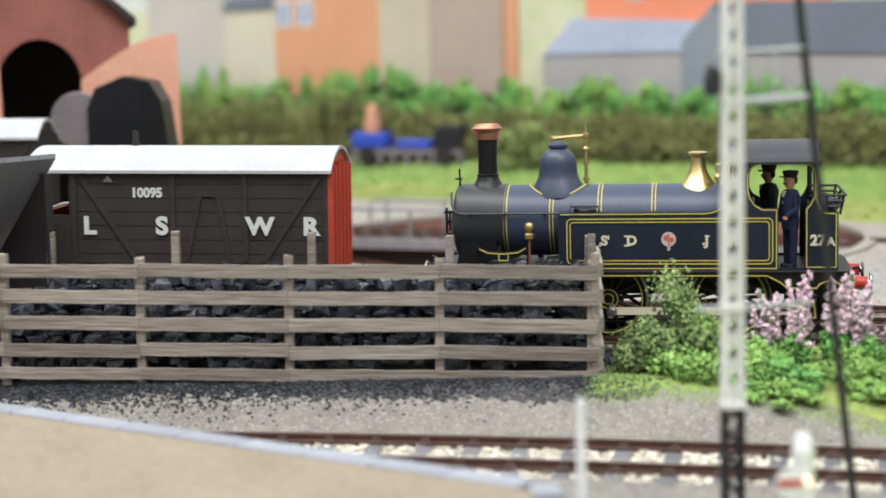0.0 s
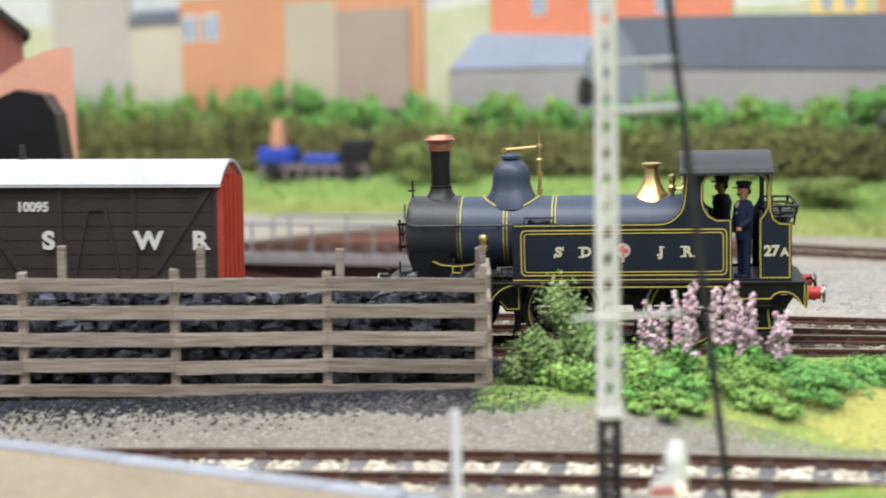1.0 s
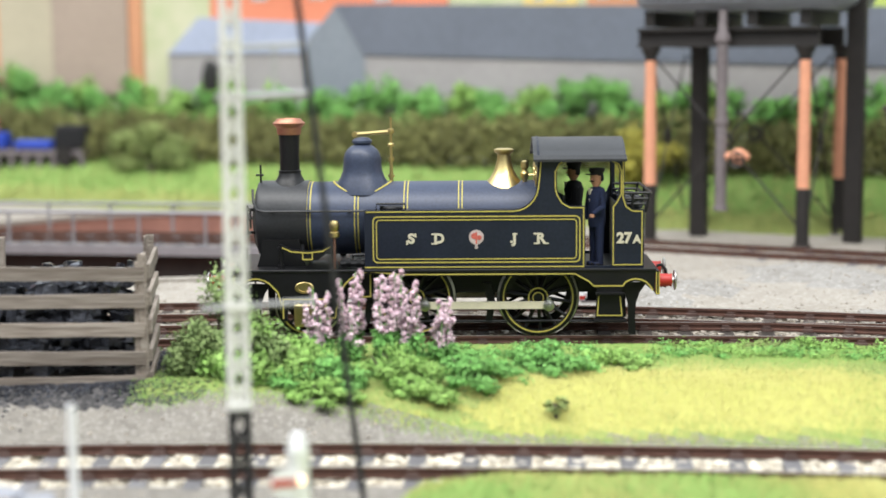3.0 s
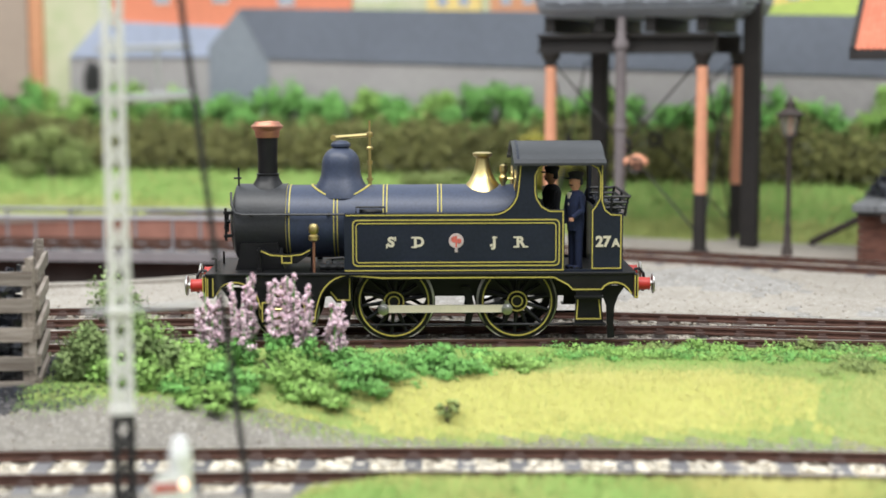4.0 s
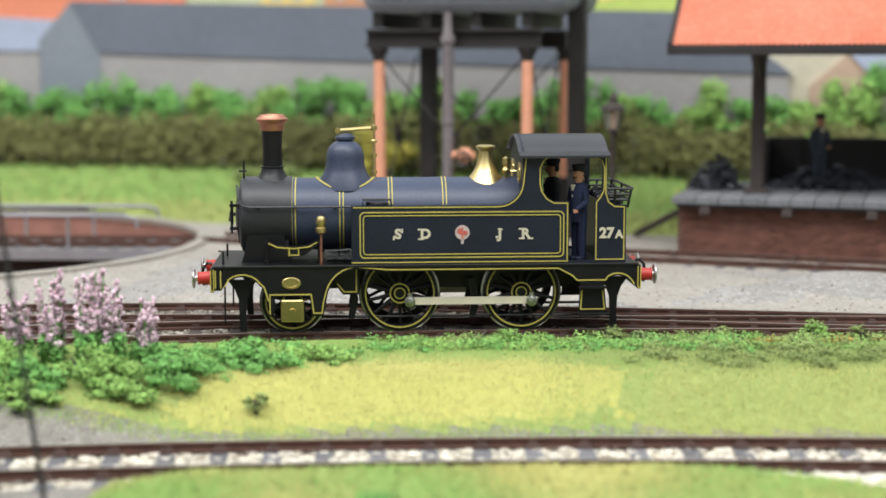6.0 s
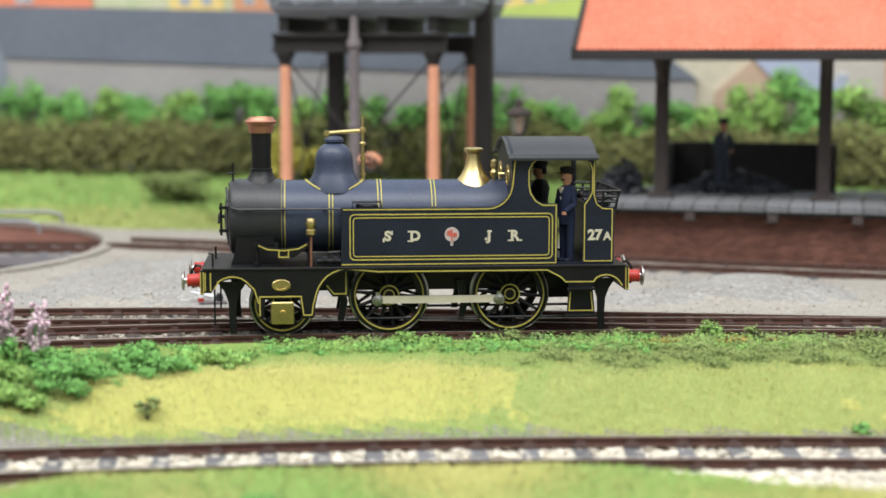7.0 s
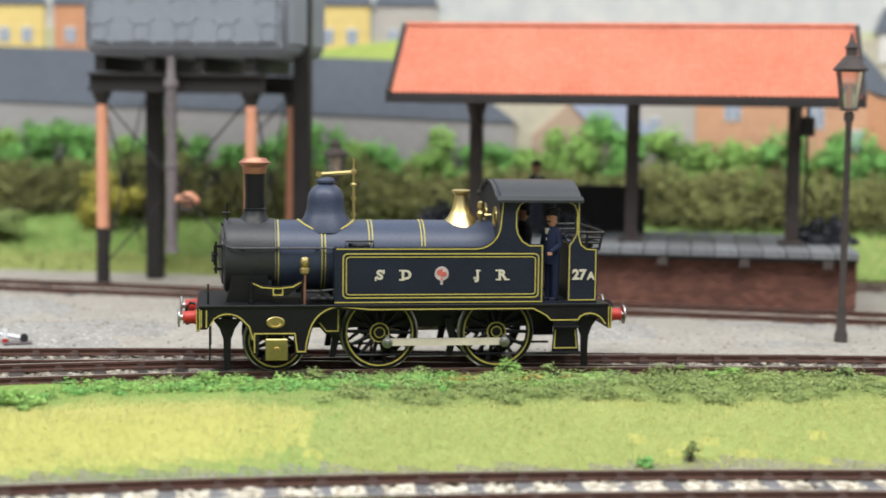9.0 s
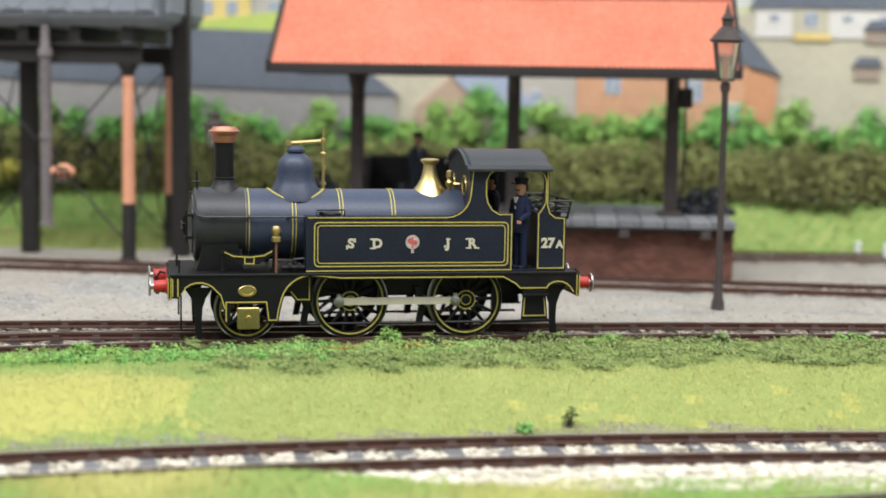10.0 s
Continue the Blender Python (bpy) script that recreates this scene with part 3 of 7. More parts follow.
pl = []
while len(pl) < 52000:
    x, v = rg.uniform(-5, 240), rg.uniform(-165, -109)
    y = ytrack(x) + v
    if zone(x, y) == 2 and v < -110.5 - 14 * smooth01(90, 145, x):
        pl.append((x, y, gz(x, y)))
blades("grass_verge", pl, (0.7, 1.7), 0.2, GM, pick_front, "soft green and yellow grass of the front verge", 22, 0.45)


def pick_lawn(x, y):
    q = smooth01(244, 262, y) + rg.normal(0, 0.25)
    return 2 if q < 0.5 else (1 if q < 0.58 else 0)


pl = []
while len(pl) < 42000:
    x, y = rg.uniform(-640, 420), rg.uniform(232, 292)
    if zone(x, y) == 2 and math.hypot(x - PIT[0], y - PIT[1]) > PIT[2] + 5:
        pl.append((x, y, gz(x, y)))
blades("lawn", pl, (1.4, 3.0), 0.6, GM, pick_lawn, "bright green lawn in front of the hedge", 23, 0.4)

# ---- the locomotive ----
def build_loco():
    lo = thing("tank_locomotive", 0, 0, 0, 0, "dark blue-black tank locomotive lined in yellow, on the track", "model locomotive")
    W = 15.5
    # running plate, valances, buffer beams
    bm = bmesh.new()
    box(bm, -60.6, 43.2, -W - 0.3, W + 0.3, 16.7, 17.3, 0.1)
    part("running_plate", bm, LOCO_BLACK, lo)
    val = [(-60.4, 16.7), (-60.4, 11.3), (-58.6, 11.3), (-57.4, 13.2)] + arc(-53.5, 9.6, 5.0, 125, 35, 6) + [(-48.6, 11.8), (-47.6, 8.6), (-47.2, 4.8), (-46, 4.8), (-45.6, 9.6), (-37.2, 9.6), (-36.8, 4.8), (-34.0, 4.8)]
    val += [(-33.4, 8)] + arc(-25.5, 8.6, 7.6, 165, 92, 6) + [(-18, 15.6), (16, 15.6), (24, 15.6), (27.2, 13.9), (28.4, 12.6), (35.2, 12.6)] + arc(38.3, 10.2, 4.0, 125, 40, 5) + [(42.8, 11.6), (43, 16.7)]
    for s, y in ((-1, -W), (1, W)):
        bm = bmesh.new()
        plate(bm, val, y, y - s * 0.5)
        part("valance", bm, LOCO_BLACK, lo)
    bm = bmesh.new()
    line = [(-57.9, 12.2), (-57, 13.6)] + arc(-53.5, 9.9, 5.3, 130, 35, 6) + [(-48.2, 12), (-47.2, 8.6)]
    ribbon(bm, line, -W, 0.3)
    ribbon(bm, [(-46.9, 5.4), (-46.9, 10.2), (-36.9, 10.2), (-36.3, 5.6), (-34.3, 5.6), (-34.0, 8)] + arc(-25.5, 8.9, 8.0, 165, 95, 6) + [(-18, 16.1), (23.6, 16.1), (27, 14.3), (28.2, 13.1), (35.2, 13.1)] + arc(38.3, 10.5, 4.3, 125, 40, 5) + [(42.4, 12)], -W, 0.3)
    ribbon(bm, [(-58.7, 11.8), (-58.7, 16.2)], -W, 0.3)
    ribbon(bm, [(-60.0, 11.8), (-60.0, 16.2)], -W, 0.3)
    ribbon(bm, [(-27, 17.75), (26, 17.75)], -14.5, 0.28)
    part("valance_lining", bm, YELLOW, lo, "thin yellow lining")
    for x0, x1 in ((-61.2, -60.3), (43.1, 44.0)):
        bm = bmesh.new()
        box(bm, x0, x1, -W - 0.2, W + 0.2, 10.9, 16.8, 0.1)
        bb = part("buffer_beam", bm, LOCO_BLACK, lo)
        bm = bmesh.new()
        box(bm, x0 - 0.06, x0 + 0.9 + 0.06, -W + 0.4, W - 0.4, 11.5, 16.2)
        part("beam_panel", bm, RED, bb, "red panel of the beam")
        bm = bmesh.new()
        for xx in (x0 + 0.12, x1 - 0.12):
            ribbon(bm, [(xx, 11.2), (xx, 16.5)], -W - 0.2, 0.22)
        ribbon(bm, [(x0 + 0.1, 11.2), (x1 - 0.1, 11.2)], -W - 0.2, 0.22)
        part("beam_lining", bm, YELLOW, bb)
    # buffers
    for sx, xb, xe in ((-1, -61.2, -65.9), (1, 44.0, 48.5)):
        for y in (-11.5, 11.5):
            bm = bmesh.new()
            lathe(bm, [(1.9, xb), (1.9, xb + sx * 0.4), (1.65, xb + sx * 0.5), (1.5, xb + sx * 3.0), (1.65, xb + sx * 3.1), (1.65, xb + sx * 3.3)], (0, y, 13.9), "x", 20)
            b = part("buffer", bm, RED, lo, "red buffer housing", 40)
            bm = bmesh.new()
            lathe(bm, [(0.8, xb + sx * 3.2), (0.8, xe - sx * 0.7), (2.4, xe - sx * 0.6), (2.5, xe - sx * 0.3), (2.0, xe - sx * 0.05), (0.2, xe)], (0, y, 13.9), "x", 20)
            part("buffer_head", bm, STEEL, b, "bright steel buffer head", 40)
        bm = bmesh.new()
        tube(bm, [(xb, 0, 13.6), (xb + sx * 2.2, 0, 13.4), (xb + sx * 3.2, 0, 12.6), (xb + sx * 3.0, 0, 11.6), (xb + sx * 2.0, 0, 11.6)], 0.4, 6)
        tube(bm, [(xb + sx * 1.6, -0.9, 13), (xb + sx * 2.2, -1, 10.6), (xb + sx * 2.3, 1, 10.6), (xb + sx * 1.6, 0.9, 13)], 0.28, 6)
        part("coupling_hook", bm, STEEL, lo)
        bm = bmesh.new()
        tube(bm, [(xb + sx * 0.4, -5, 16.5), (xb + sx * 1.6, -5.2, 16.8), (xb + sx * 2.6, -5.4, 15.6), (xb + sx * 2.9, -5.5, 13.2), (xb + sx * 2.4, -5.5, 11.2)], 0.42, 6)
        part("brake_hose", bm, LOCO_BLACK, lo)
    # boiler and smokebox
    bz = 28.4
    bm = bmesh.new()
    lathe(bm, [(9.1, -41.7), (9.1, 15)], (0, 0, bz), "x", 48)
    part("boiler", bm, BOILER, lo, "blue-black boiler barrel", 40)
    bm = bmesh.new()
    lathe(bm, [(8.2, -54.6), (9.2, -54.2), (9.45, -53.8), (9.45, -41.6)], (0, 0, bz), "x", 48)
    box(bm, -52.5, -42.5, -7.5, 7.5, 17, 24)
    part("smokebox", bm, SMOKEBOX, lo, "matt black smokebox", 40)
    bm = bmesh.new()
    plate(bm, [(-54.0, 17.3), (-41.8, 17.3), (-43.0, 20), (-43.6, 24), (-52.6, 24), (-53.2, 20)], -9.0, 9.0)
    part("saddle", bm, LOCO_BLACK, lo)
    bm = bmesh.new()
    lathe(bm, [(7.3, -54.5), (7.1, -55.0), (4.0, -55.7), (0.1, -56.0)], (0, 0, bz - 0.3), "x", 36)
    d = part("smokebox_door", bm, SMOKEBOX, lo, "", 30)
    bm = bmesh.new()
    tube(bm, [(-56.8, 0, bz - 2.6), (-56.8, 0, bz + 2.4)], 0.3, 6)
    tube(bm, [(-57.3, -2.2, bz - 1.4), (-57.3, 1.6, bz + 0.6)], 0.3, 6)
    tube(bm, [(-55.5, 0, bz), (-57.5, 0, bz)], 0.45, 8)
    box(bm, -56.9, -54.8, -7.6, -6.2, bz - 3.2, bz - 2.5)
    box(bm, -56.9, -54.8, -7.6, -6.2, bz + 2.5, bz + 3.2)
    tube(bm, [(-56.4, -7, bz - 4), (-56.4, -7, bz + 4)], 0.35, 6)
    part("door_handle", bm, LOCO_BLACK, d)
    # boiler bands
    for x in (-41.2, -29.4, -17.3, -3.9):
        bm = bmesh.new()
        lathe(bm, [(9.1, x - 0.58), (9.25, x - 0.56), (9.25, x - 0.30), (9.12, x - 0.28)], (0, 0, bz), "x", 48, cap=False)
        lathe(bm, [(9.12, x + 0.28), (9.25, x + 0.30), (9.25, x + 0.56), (9.1, x + 0.58)], (0, 0, bz), "x", 48, cap=False)
        part("boiler_band", bm, YELLOW, lo, "yellow lined boiler band", 40)
    # chimney
    bm = bmesh.new()
    lathe(bm, [(5.2, 34.8), (4.5, 36.9), (3.6, 37.9), (2.95, 39.0), (2.7, 39.9), (2.85, 40.0), (2.85, 40.35), (2.5, 40.5), (2.42, 44), (2.62, 49.4), (2.5, 49.5)], (-46.6, 0, 0), "z", 32)
    c = part("chimney", bm, LOCO_BLACK, lo, "tall black chimney", 40)
    bm = bmesh.new()
    lathe(bm, [(2.85, 49.3), (3.0, 49.8), (3.1, 51.0), (4.0, 51.9), (4.05, 52.2), (3.3, 52.7), (3.1, 53.2), (2.6, 53.3), (2.3, 52.8), (2.2, 51.0)], (-46.6, 0, 0), "z", 32)
    part("chimney_cap", bm, COPPER, c, "copper chimney cap", 40)
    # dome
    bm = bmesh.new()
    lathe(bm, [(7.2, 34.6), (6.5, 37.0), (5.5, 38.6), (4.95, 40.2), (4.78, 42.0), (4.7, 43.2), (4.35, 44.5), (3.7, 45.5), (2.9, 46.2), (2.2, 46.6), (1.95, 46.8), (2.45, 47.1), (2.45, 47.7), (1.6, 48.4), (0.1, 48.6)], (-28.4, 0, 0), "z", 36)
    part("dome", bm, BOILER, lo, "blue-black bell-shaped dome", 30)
    bm = bmesh.new()
    pts = []
    for k in range(25):
        a = 2 * math.pi * k / 24
        x, y = 7.2 * math.cos(a), 6.6 * math.sin(a)
        pts.append((-28.4 + x, y, bz + math.sqrt(9.15 ** 2 - y * y)))
    tube(bm, pts[:-1], 0.26, 6, closed=True)
    part("dome_lining", bm, YELLOW, lo)
    bm = bmesh.new()
    tube(bm, [(-30.5, 0, 49.2), (-20.9, 0, 49.9)], 0.5, 8)
    lathe(bm, [(0.75, -0.9), (0.75, 0.9)], (-30.2, 0, 49.2), "y", 10)
    tube(bm, [(-21.2, 0, 37), (-21.2, 0, 53.4)], [0.5, 0.25], 8)
    lathe(bm, [(0.8, 38.5), (0.8, 39.2)], (-21.2, 0, 0), "z", 10)
    lathe(bm, [(0.7, 42.5), (0.75, 43.5)], (-21.2, 0, 0), "z", 10)
    lathe(bm, [(0.8, 46.2), (0.85, 46.7), (0.6, 47)], (-21.2, 0, 0), "z", 10)
    lathe(bm, [(0.7, 49.3), (0.9, 49.9), (0.7, 50.6)], (-21.2, 0, 0), "z", 10)
    part("valve_lever", bm, BRASS, lo, "brass safety valve lever", 40)
    # brass safety valve cover
    bm = bmesh.new()
    lathe(bm, [(5.5, 35.2), (4.6, 37.0), (3.3, 38.5), (2.35, 40.3), (1.75, 42.6), (1.6, 44.0), (2.4, 44.7), (2.5, 45.2), (1.8, 45.5), (0.1, 45.5)], (6.9, 0, 0), "z", 32)
    part("safety_valve_cover", bm, BRASS, lo, "polished brass safety valve cover", 30)
    bm = bmesh.new()
    lathe(bm, [(0.5, 37.0), (0.6, 38), (1.0, 38.4), (1.1, 39.4), (0.7, 39.9), (0.7, 40.5), (1.0, 40.8), (0.9, 42.2), (0.3, 42.6)], (12.0, -1.5, 0), "z", 14)
    tube(bm, [(12, -1.5, 39), (14.5, -2.5, 39)], 0.3, 6)
    part("whistle", bm, BRASS, lo, "brass whistle", 40)
    # hand rails
    for s in (-1, 1):
        bm = bmesh.new()
        y = s * 9.9
        tube(bm, [(-26.5, y, 31.0), (-52.0, y, 31.0), (-53.7, y * 0.97, 31.4), (-54.7, y * 0.9, 33.2), (-55.0, y * 0.7, 36.2)], 0.3, 6)
        for x in (-50, -41, -31):
            lathe(bm, [(0.45, 0), (0.45, 1)], (x, s * 9.0, 31.0) if s > 0 else (x, -9.9, 31.0), "y", 8)
        part("handrail", bm, SMOKEBOX, lo)
    bm = bmesh.new()
    tube(bm, [(-53.6, -2.2, 37.4), (-53.6, -2.2, 42.0)], 0.28, 6)
    tube(bm, [(-54.8, -2.2, 39.4), (-52.9, -2.2, 39.4)], 0.28, 6)
    part("lamp_iron", bm, LOCO_BLACK, lo)
    # side tanks with cab sides
    side = [(-27, 17.3), (-27, 31.6), (8.6, 31.6)] + arc(8.8, 37.4, 5.8, -90, -5, 6) + [(15.2, 43.8), (35.6, 43.8), (35.6, 34.6), (36.2, 32.4), (37.6, 31.5), (40.3, 31.5), (40.3, 17.3)]
    hole = [(21.2, 43.0), (32.4, 43.0), (33.8, 42.2), (34.4, 40.6), (34.4, 35.4), (33.6, 33.6), (32.5, 32.2), (32.5, 17.9), (26.2, 17.9), (26.2, 32.4), (22.6, 32.4), (20.8, 33.4), (19.7, 35.2), (19.4, 37.0), (19.4, 40.6), (20.0, 42.2)]
    for y in (-14.5, 14.5):
        bm = bmesh.new()
        plate(bm, side, y, y - math.copysign(0.6, y), [hole])
        part("side_sheet", bm, LOCO, lo)
    for s in (-1, 1):
        bm = bmesh.new()
        box(bm, -27, 15, min(s * 13.9, s * 7.2), max(s * 13.9, s * 7.2), 17.3, 31.4, 0.15)
        part("side_tank", bm, LOCO, lo)
        bm = bmesh.new()
        lathe(bm, [(2.6, 31.4), (2.6, 32.0), (2.3, 32.3)], (-20.4, s * 11, 0), "z", 16)
        box(bm, -23.4, -22.4, s * 11 - 1, s * 11 + 1, 31.4, 32.4)
        tube(bm, [(-24.2, s * 12.6, 31.4), (-24.2, s * 12.6, 33.0), (-17.2, s * 12.6, 33.0), (-17.2, s * 12.6, 31.4)], 0.28, 6)
        part("tank_filler", bm, LOCO_BLACK, lo, "", 30)
    bm = bmesh.new()
    y = -14.5
    def rr(x0, x1, z0, z1, c):
        return arc(x0 + c, z0 + c, c, 180, 270, 4) + arc(x1 - c, z0 + c, c, 270, 360, 4) + arc(x1 - c, z1 - c, c, 0, 90, 4) + arc(x0 + c, z1 - c, c, 90, 180, 4)
    for yy in (-14.5, 14.5):
        ribbon(bm, rr(-24.9, 24.9, 18.9, 30.0, 1.1), yy, 0.30, closed=True)
        ribbon(bm, rr(-24.1, 24.1, 19.7, 29.2, 0.8), yy, 0.24, closed=True)
        ribbon(bm, [(-26.6, 31.2), (8.6, 31.2)] + arc(8.8, 37.4, 6.2, -90, -5, 6) + [(15.6, 43.2), (21.6, 43.2)], yy, 0.28)
        ribbon(bm, [(21.2, 43.4), (19.9, 42.4), (19.0, 40.6), (19.0, 36.8), (19.4, 35.0), (20.6, 33.1), (22.5, 32.0), (25.8, 32.0), (25.8, 17.9)], yy, 0.28)
        ribbon(bm, [(32.0, 43.4), (34.1, 42.4), (34.8, 40.7), (34.8, 35.2), (33.9, 33.4), (32.9, 32.1), (32.9, 18.1), (39.8, 18.1), (39.8, 31.0), (37.4, 31.1), (35.9, 32.2), (35.2, 34.4), (35.2, 43.2), (32.0, 43.4)], yy, 0.26)
    part("tank_lining", bm, YELLOW, lo, "yellow lining on the tank sides")
    # letters
    serifs = {"S": ((1.05, 0.95, 0.22, 0.55), (-1.05, -0.95, 0.22, 0.55)), "D": ((-1.15, 1.27, 0.75, 0.2), (-1.15, -1.27, 0.75, 0.2)), "J": ((0.1, 1.2, 0.62, 0.17), (-0.75, -0.85, 0.3, 0.32)), "R": ((-1.0, 1.27, 0.75, 0.2), (-0.95, -1.27, 0.75, 0.2), (1.25, -1.27, 0.7, 0.2))}
    for ch, x in (("S", -15.7), ("D", -9.0), ("J", 9.2), ("R", 15.5)):
        for sd in (-1, 1):
            m = mm(-sd * x, sd * 14.62, 24.6, 90, 0, 0 if sd < 0 else 180)
            lt = lettering(ch, 3.5, CREAM, lo, m @ Matrix.Diagonal((0.92, 0.92, 1, 1)), "letter", "cream serif initial", 0.06, 1.05)
            bm = bmesh.new()
            for sx, sz, w, h in serifs[ch]:
                box(bm, sx - w, sx + w, sz - h, sz + h, -0.06, 0.07)
            part("serif", bm, CREAM, lt)
    lettering("27", 3.5, CREAM, lo, mm(35.5, -14.62, 24.5, 90), "number", "cream running number", 0.06, 1.0)
    lettering("A", 2.7, CREAM, lo, mm(38.6, -14.62, 24.2, 90), "number", "small cream letter after the number", 0.06, 1.0)
    bm = bmesh.new()
    lathe(bm, [(1.8, -14.7), (1.75, -14.5)], (0, 0, 25.0), "y", 24)
    box(bm, -0.35, 0.35, -14.68, -14.5, 22.2, 23.4)
    cr = part("crest", bm, CRESTGREY, lo, "round pale grey and red crest")
    bm = bmesh.new()
    lathe(bm, [(0.75, -14.8), (0.7, -14.6)], (-0.5, 0, 25.3), "y", 12)
    lathe(bm, [(0.6, -14.8), (0.55, -14.6)], (0.7, 0, 24.9), "y", 12)
    box(bm, -0.2, 0.2, -14.78, -14.6, 23.4, 26.2)
    part("crest_shield", bm, PINK, cr)
    # cab
    bm = bmesh.new()
    plate(bm, [(y * 1.0, z) for y, z in [(-14, 17.3), (14, 17.3), (14, 44)] + arc(0, 24.2, 24.3, 54, 126, 10) + [(-14, 44)]], 14.8, 15.3, [arc(-7.5, 39.0, 2.4, 0, 342, 18), arc(7.5, 39.0, 2.4, 0, 342, 18)])
    bmesh.ops.rotate(bm, verts=bm.verts, cent=(0, 0, 0), matrix=Matrix.Rotation(radians(-90), 3, "Z"))
    for v in bm.verts:
        v.co.y = -v.co.y
    cf = part("cab_front", bm, LOCO, lo)
    bm = bmesh.new()
    for yy in (-7.5, 7.5):
        pts = [(14.7, yy + 2.4 * math.cos(a), 39 + 2.4 * math.sin(a)) for a in [2 * math.pi * k / 18 for k in range(18)]]
        tube(bm, pts, 0.3, 6, closed=True)
    part("spectacle_ring", bm, BRASS, cf)
    bm = bmesh.new()
    box(bm, 34.2, 34.7, -13.8, 13.8, 17.3, 32)
    part("cab_back", bm, LOCO_BLACK, lo)
    bm = bmesh.new()
    box(bm, 15.3, 20.5, -6.5, 6.5, 17.3, 33.5, 0.8)
    tube(bm, [(20.5, -3, 29), (22, -3, 30), (22, 4, 33)], 0.4, 6)
    tube(bm, [(20.6, -7, 33), (20.6, 7, 33)], 0.35, 6)
    part("backhead", bm, LOCO_BLACK, lo)
    bm = bmesh.new()
    prof = [(-16.2, 43.7), (-15.0, 44.6)] + [(yy, 24.2 + math.sqrt(24.1 ** 2 - yy * yy)) for yy in np.linspace(-13, 13, 13)] + [(15.0, 44.6), (16.2, 43.7)]
    lower = [(yy, z - 0.6) for yy, z in prof]
    a = [bm.verts.new((13.8, yy, z)) for yy, z in prof]
    b = [bm.verts.new((36.0, yy, z)) for yy, z in prof]
    c2 = [bm.verts.new((13.8, yy, z)) for yy, z in lower]
    d2 = [bm.verts.new((36.0, yy, z)) for yy, z in lower]
    n = len(prof)
    for i in range(n - 1):
        bm.faces.new((a[i], a[i + 1], b[i + 1], b[i]))
        bm.faces.new((c2[i], d2[i], d2[i + 1], c2[i + 1]))
        bm.faces.new((a[i], c2[i], c2[i + 1], a[i + 1]))
        bm.faces.new((b[i], b[i + 1], d2[i + 1], d2[i]))
    bm.faces.new((a[0], b[0], d2[0], c2[0]))
    bm.faces.new((a[-1], c2[-1], d2[-1], b[-1]))
    part("cab_roof", bm, SMOKEBOX, lo, "curved dark grey cab roof", 35)
    for yy in (-13.7, 13.7):
        for x in (15.6, 34.6):
            bm = bmesh.new()
            tube(bm, [(x, yy, 32), (x, yy, 43.8)], 0.3, 6)
            part("cab_pillar", bm, LOCO_BLACK, lo)
    # bunker
    bm = bmesh.new()
    box(bm, 34.7, 40.3, -13.9, 13.9, 17.3, 31.0)
    part("bunker", bm, LOCO, lo)
    for k, z in enumerate((32.7, 34.0, 35.4)):
        bm = bmesh.new()
        o = 0.45 * k
        tube(bm, [(35.2, -13.6 - o * 0.5, z), (40.9 + o, -13.7 - o * 0.5, z), (41.1 + o, -13.2, z), (41.1 + o, 13.2, z), (40.9 + o, 13.7 + o * 0.5, z), (35.2, 13.6 + o * 0.5, z)], 0.36, 6)
        part("coal_rail", bm, LOCO_BLACK, lo)
    for x, yy in ((40.7, -13.8), (40.7, 13.8), (37.4, -13.9), (37.4, 13.9), (40.9, 0)):
        bm = bmesh.new()
        tube(bm, [(x, yy, 30.8), (x + (0.9 if x > 40 else 0.2), yy * 1.015, 35.6)], 0.34, 6)
        part("coal_rail_bracket", bm, LOCO_BLACK, lo)
    bm = bmesh.new()
    rng = random.Random(4)
    for k in range(110):
        lump(bm, (rng.uniform(36, 40.2), rng.uniform(-13, 13), rng.uniform(30.8, 33.4)), rng.uniform(0.5, 1.1), rng)
    tagged(part("bunker_coal", bm, COAL, lo, "small lumps of black coal"), kind="stuff")
    # small fittings on the near and far running plate
    for s in (-1, 1):
        y = s * 13.2
        bm = bmesh.new()
        plate(bm, [(-48.4, 22.6), (-47.2, 22.9), (-45, 21.9), (-41, 21.6), (-37.4, 22.0), (-35.2, 23.1), (-34.2, 22.8), (-35.6, 21.6), (-38.6, 19.4), (-43.4, 19.4), (-46.6, 21.4)], y, y - s * 1.6)
        sp = part("leaf_spring", bm, LOCO_BLACK, lo)
        bm = bmesh.new()
        for x in (-47.6, -34.8):
            tube(bm, [(x, y - s * 0.8, 17.3), (x, y - s * 0.8, 23.2)], 0.5, 8)
            lathe(bm, [(0.8, 17.3), (0.8, 18.2)], (x, y - s * 0.8, 0), "z", 8)
        part("spring_hanger", bm, LOCO_BLACK, sp)
        bm = bmesh.new()
        ribbon(bm, [(-47.2, 22.5), (-45, 21.5), (-41, 21.2), (-37.4, 21.6), (-35.4, 22.7)], y, 0.3)
        ribbon(bm, [(-42.2, 21.2), (-42.2, 19.6), (-39.9, 19.6), (-39.9, 21.2)], y, 0.3)
        part("spring_lining", bm, YELLOW, sp)
        bm = bmesh.new()
        tube(bm, [(-34.4, y + s * 0.3, 17.3), (-34.4, y + s * 0.3, 25.2)], 0.33, 6)
        part("feed_pipe", bm, COPPER, lo, "thin copper feed pipe")
        bm = bmesh.new()
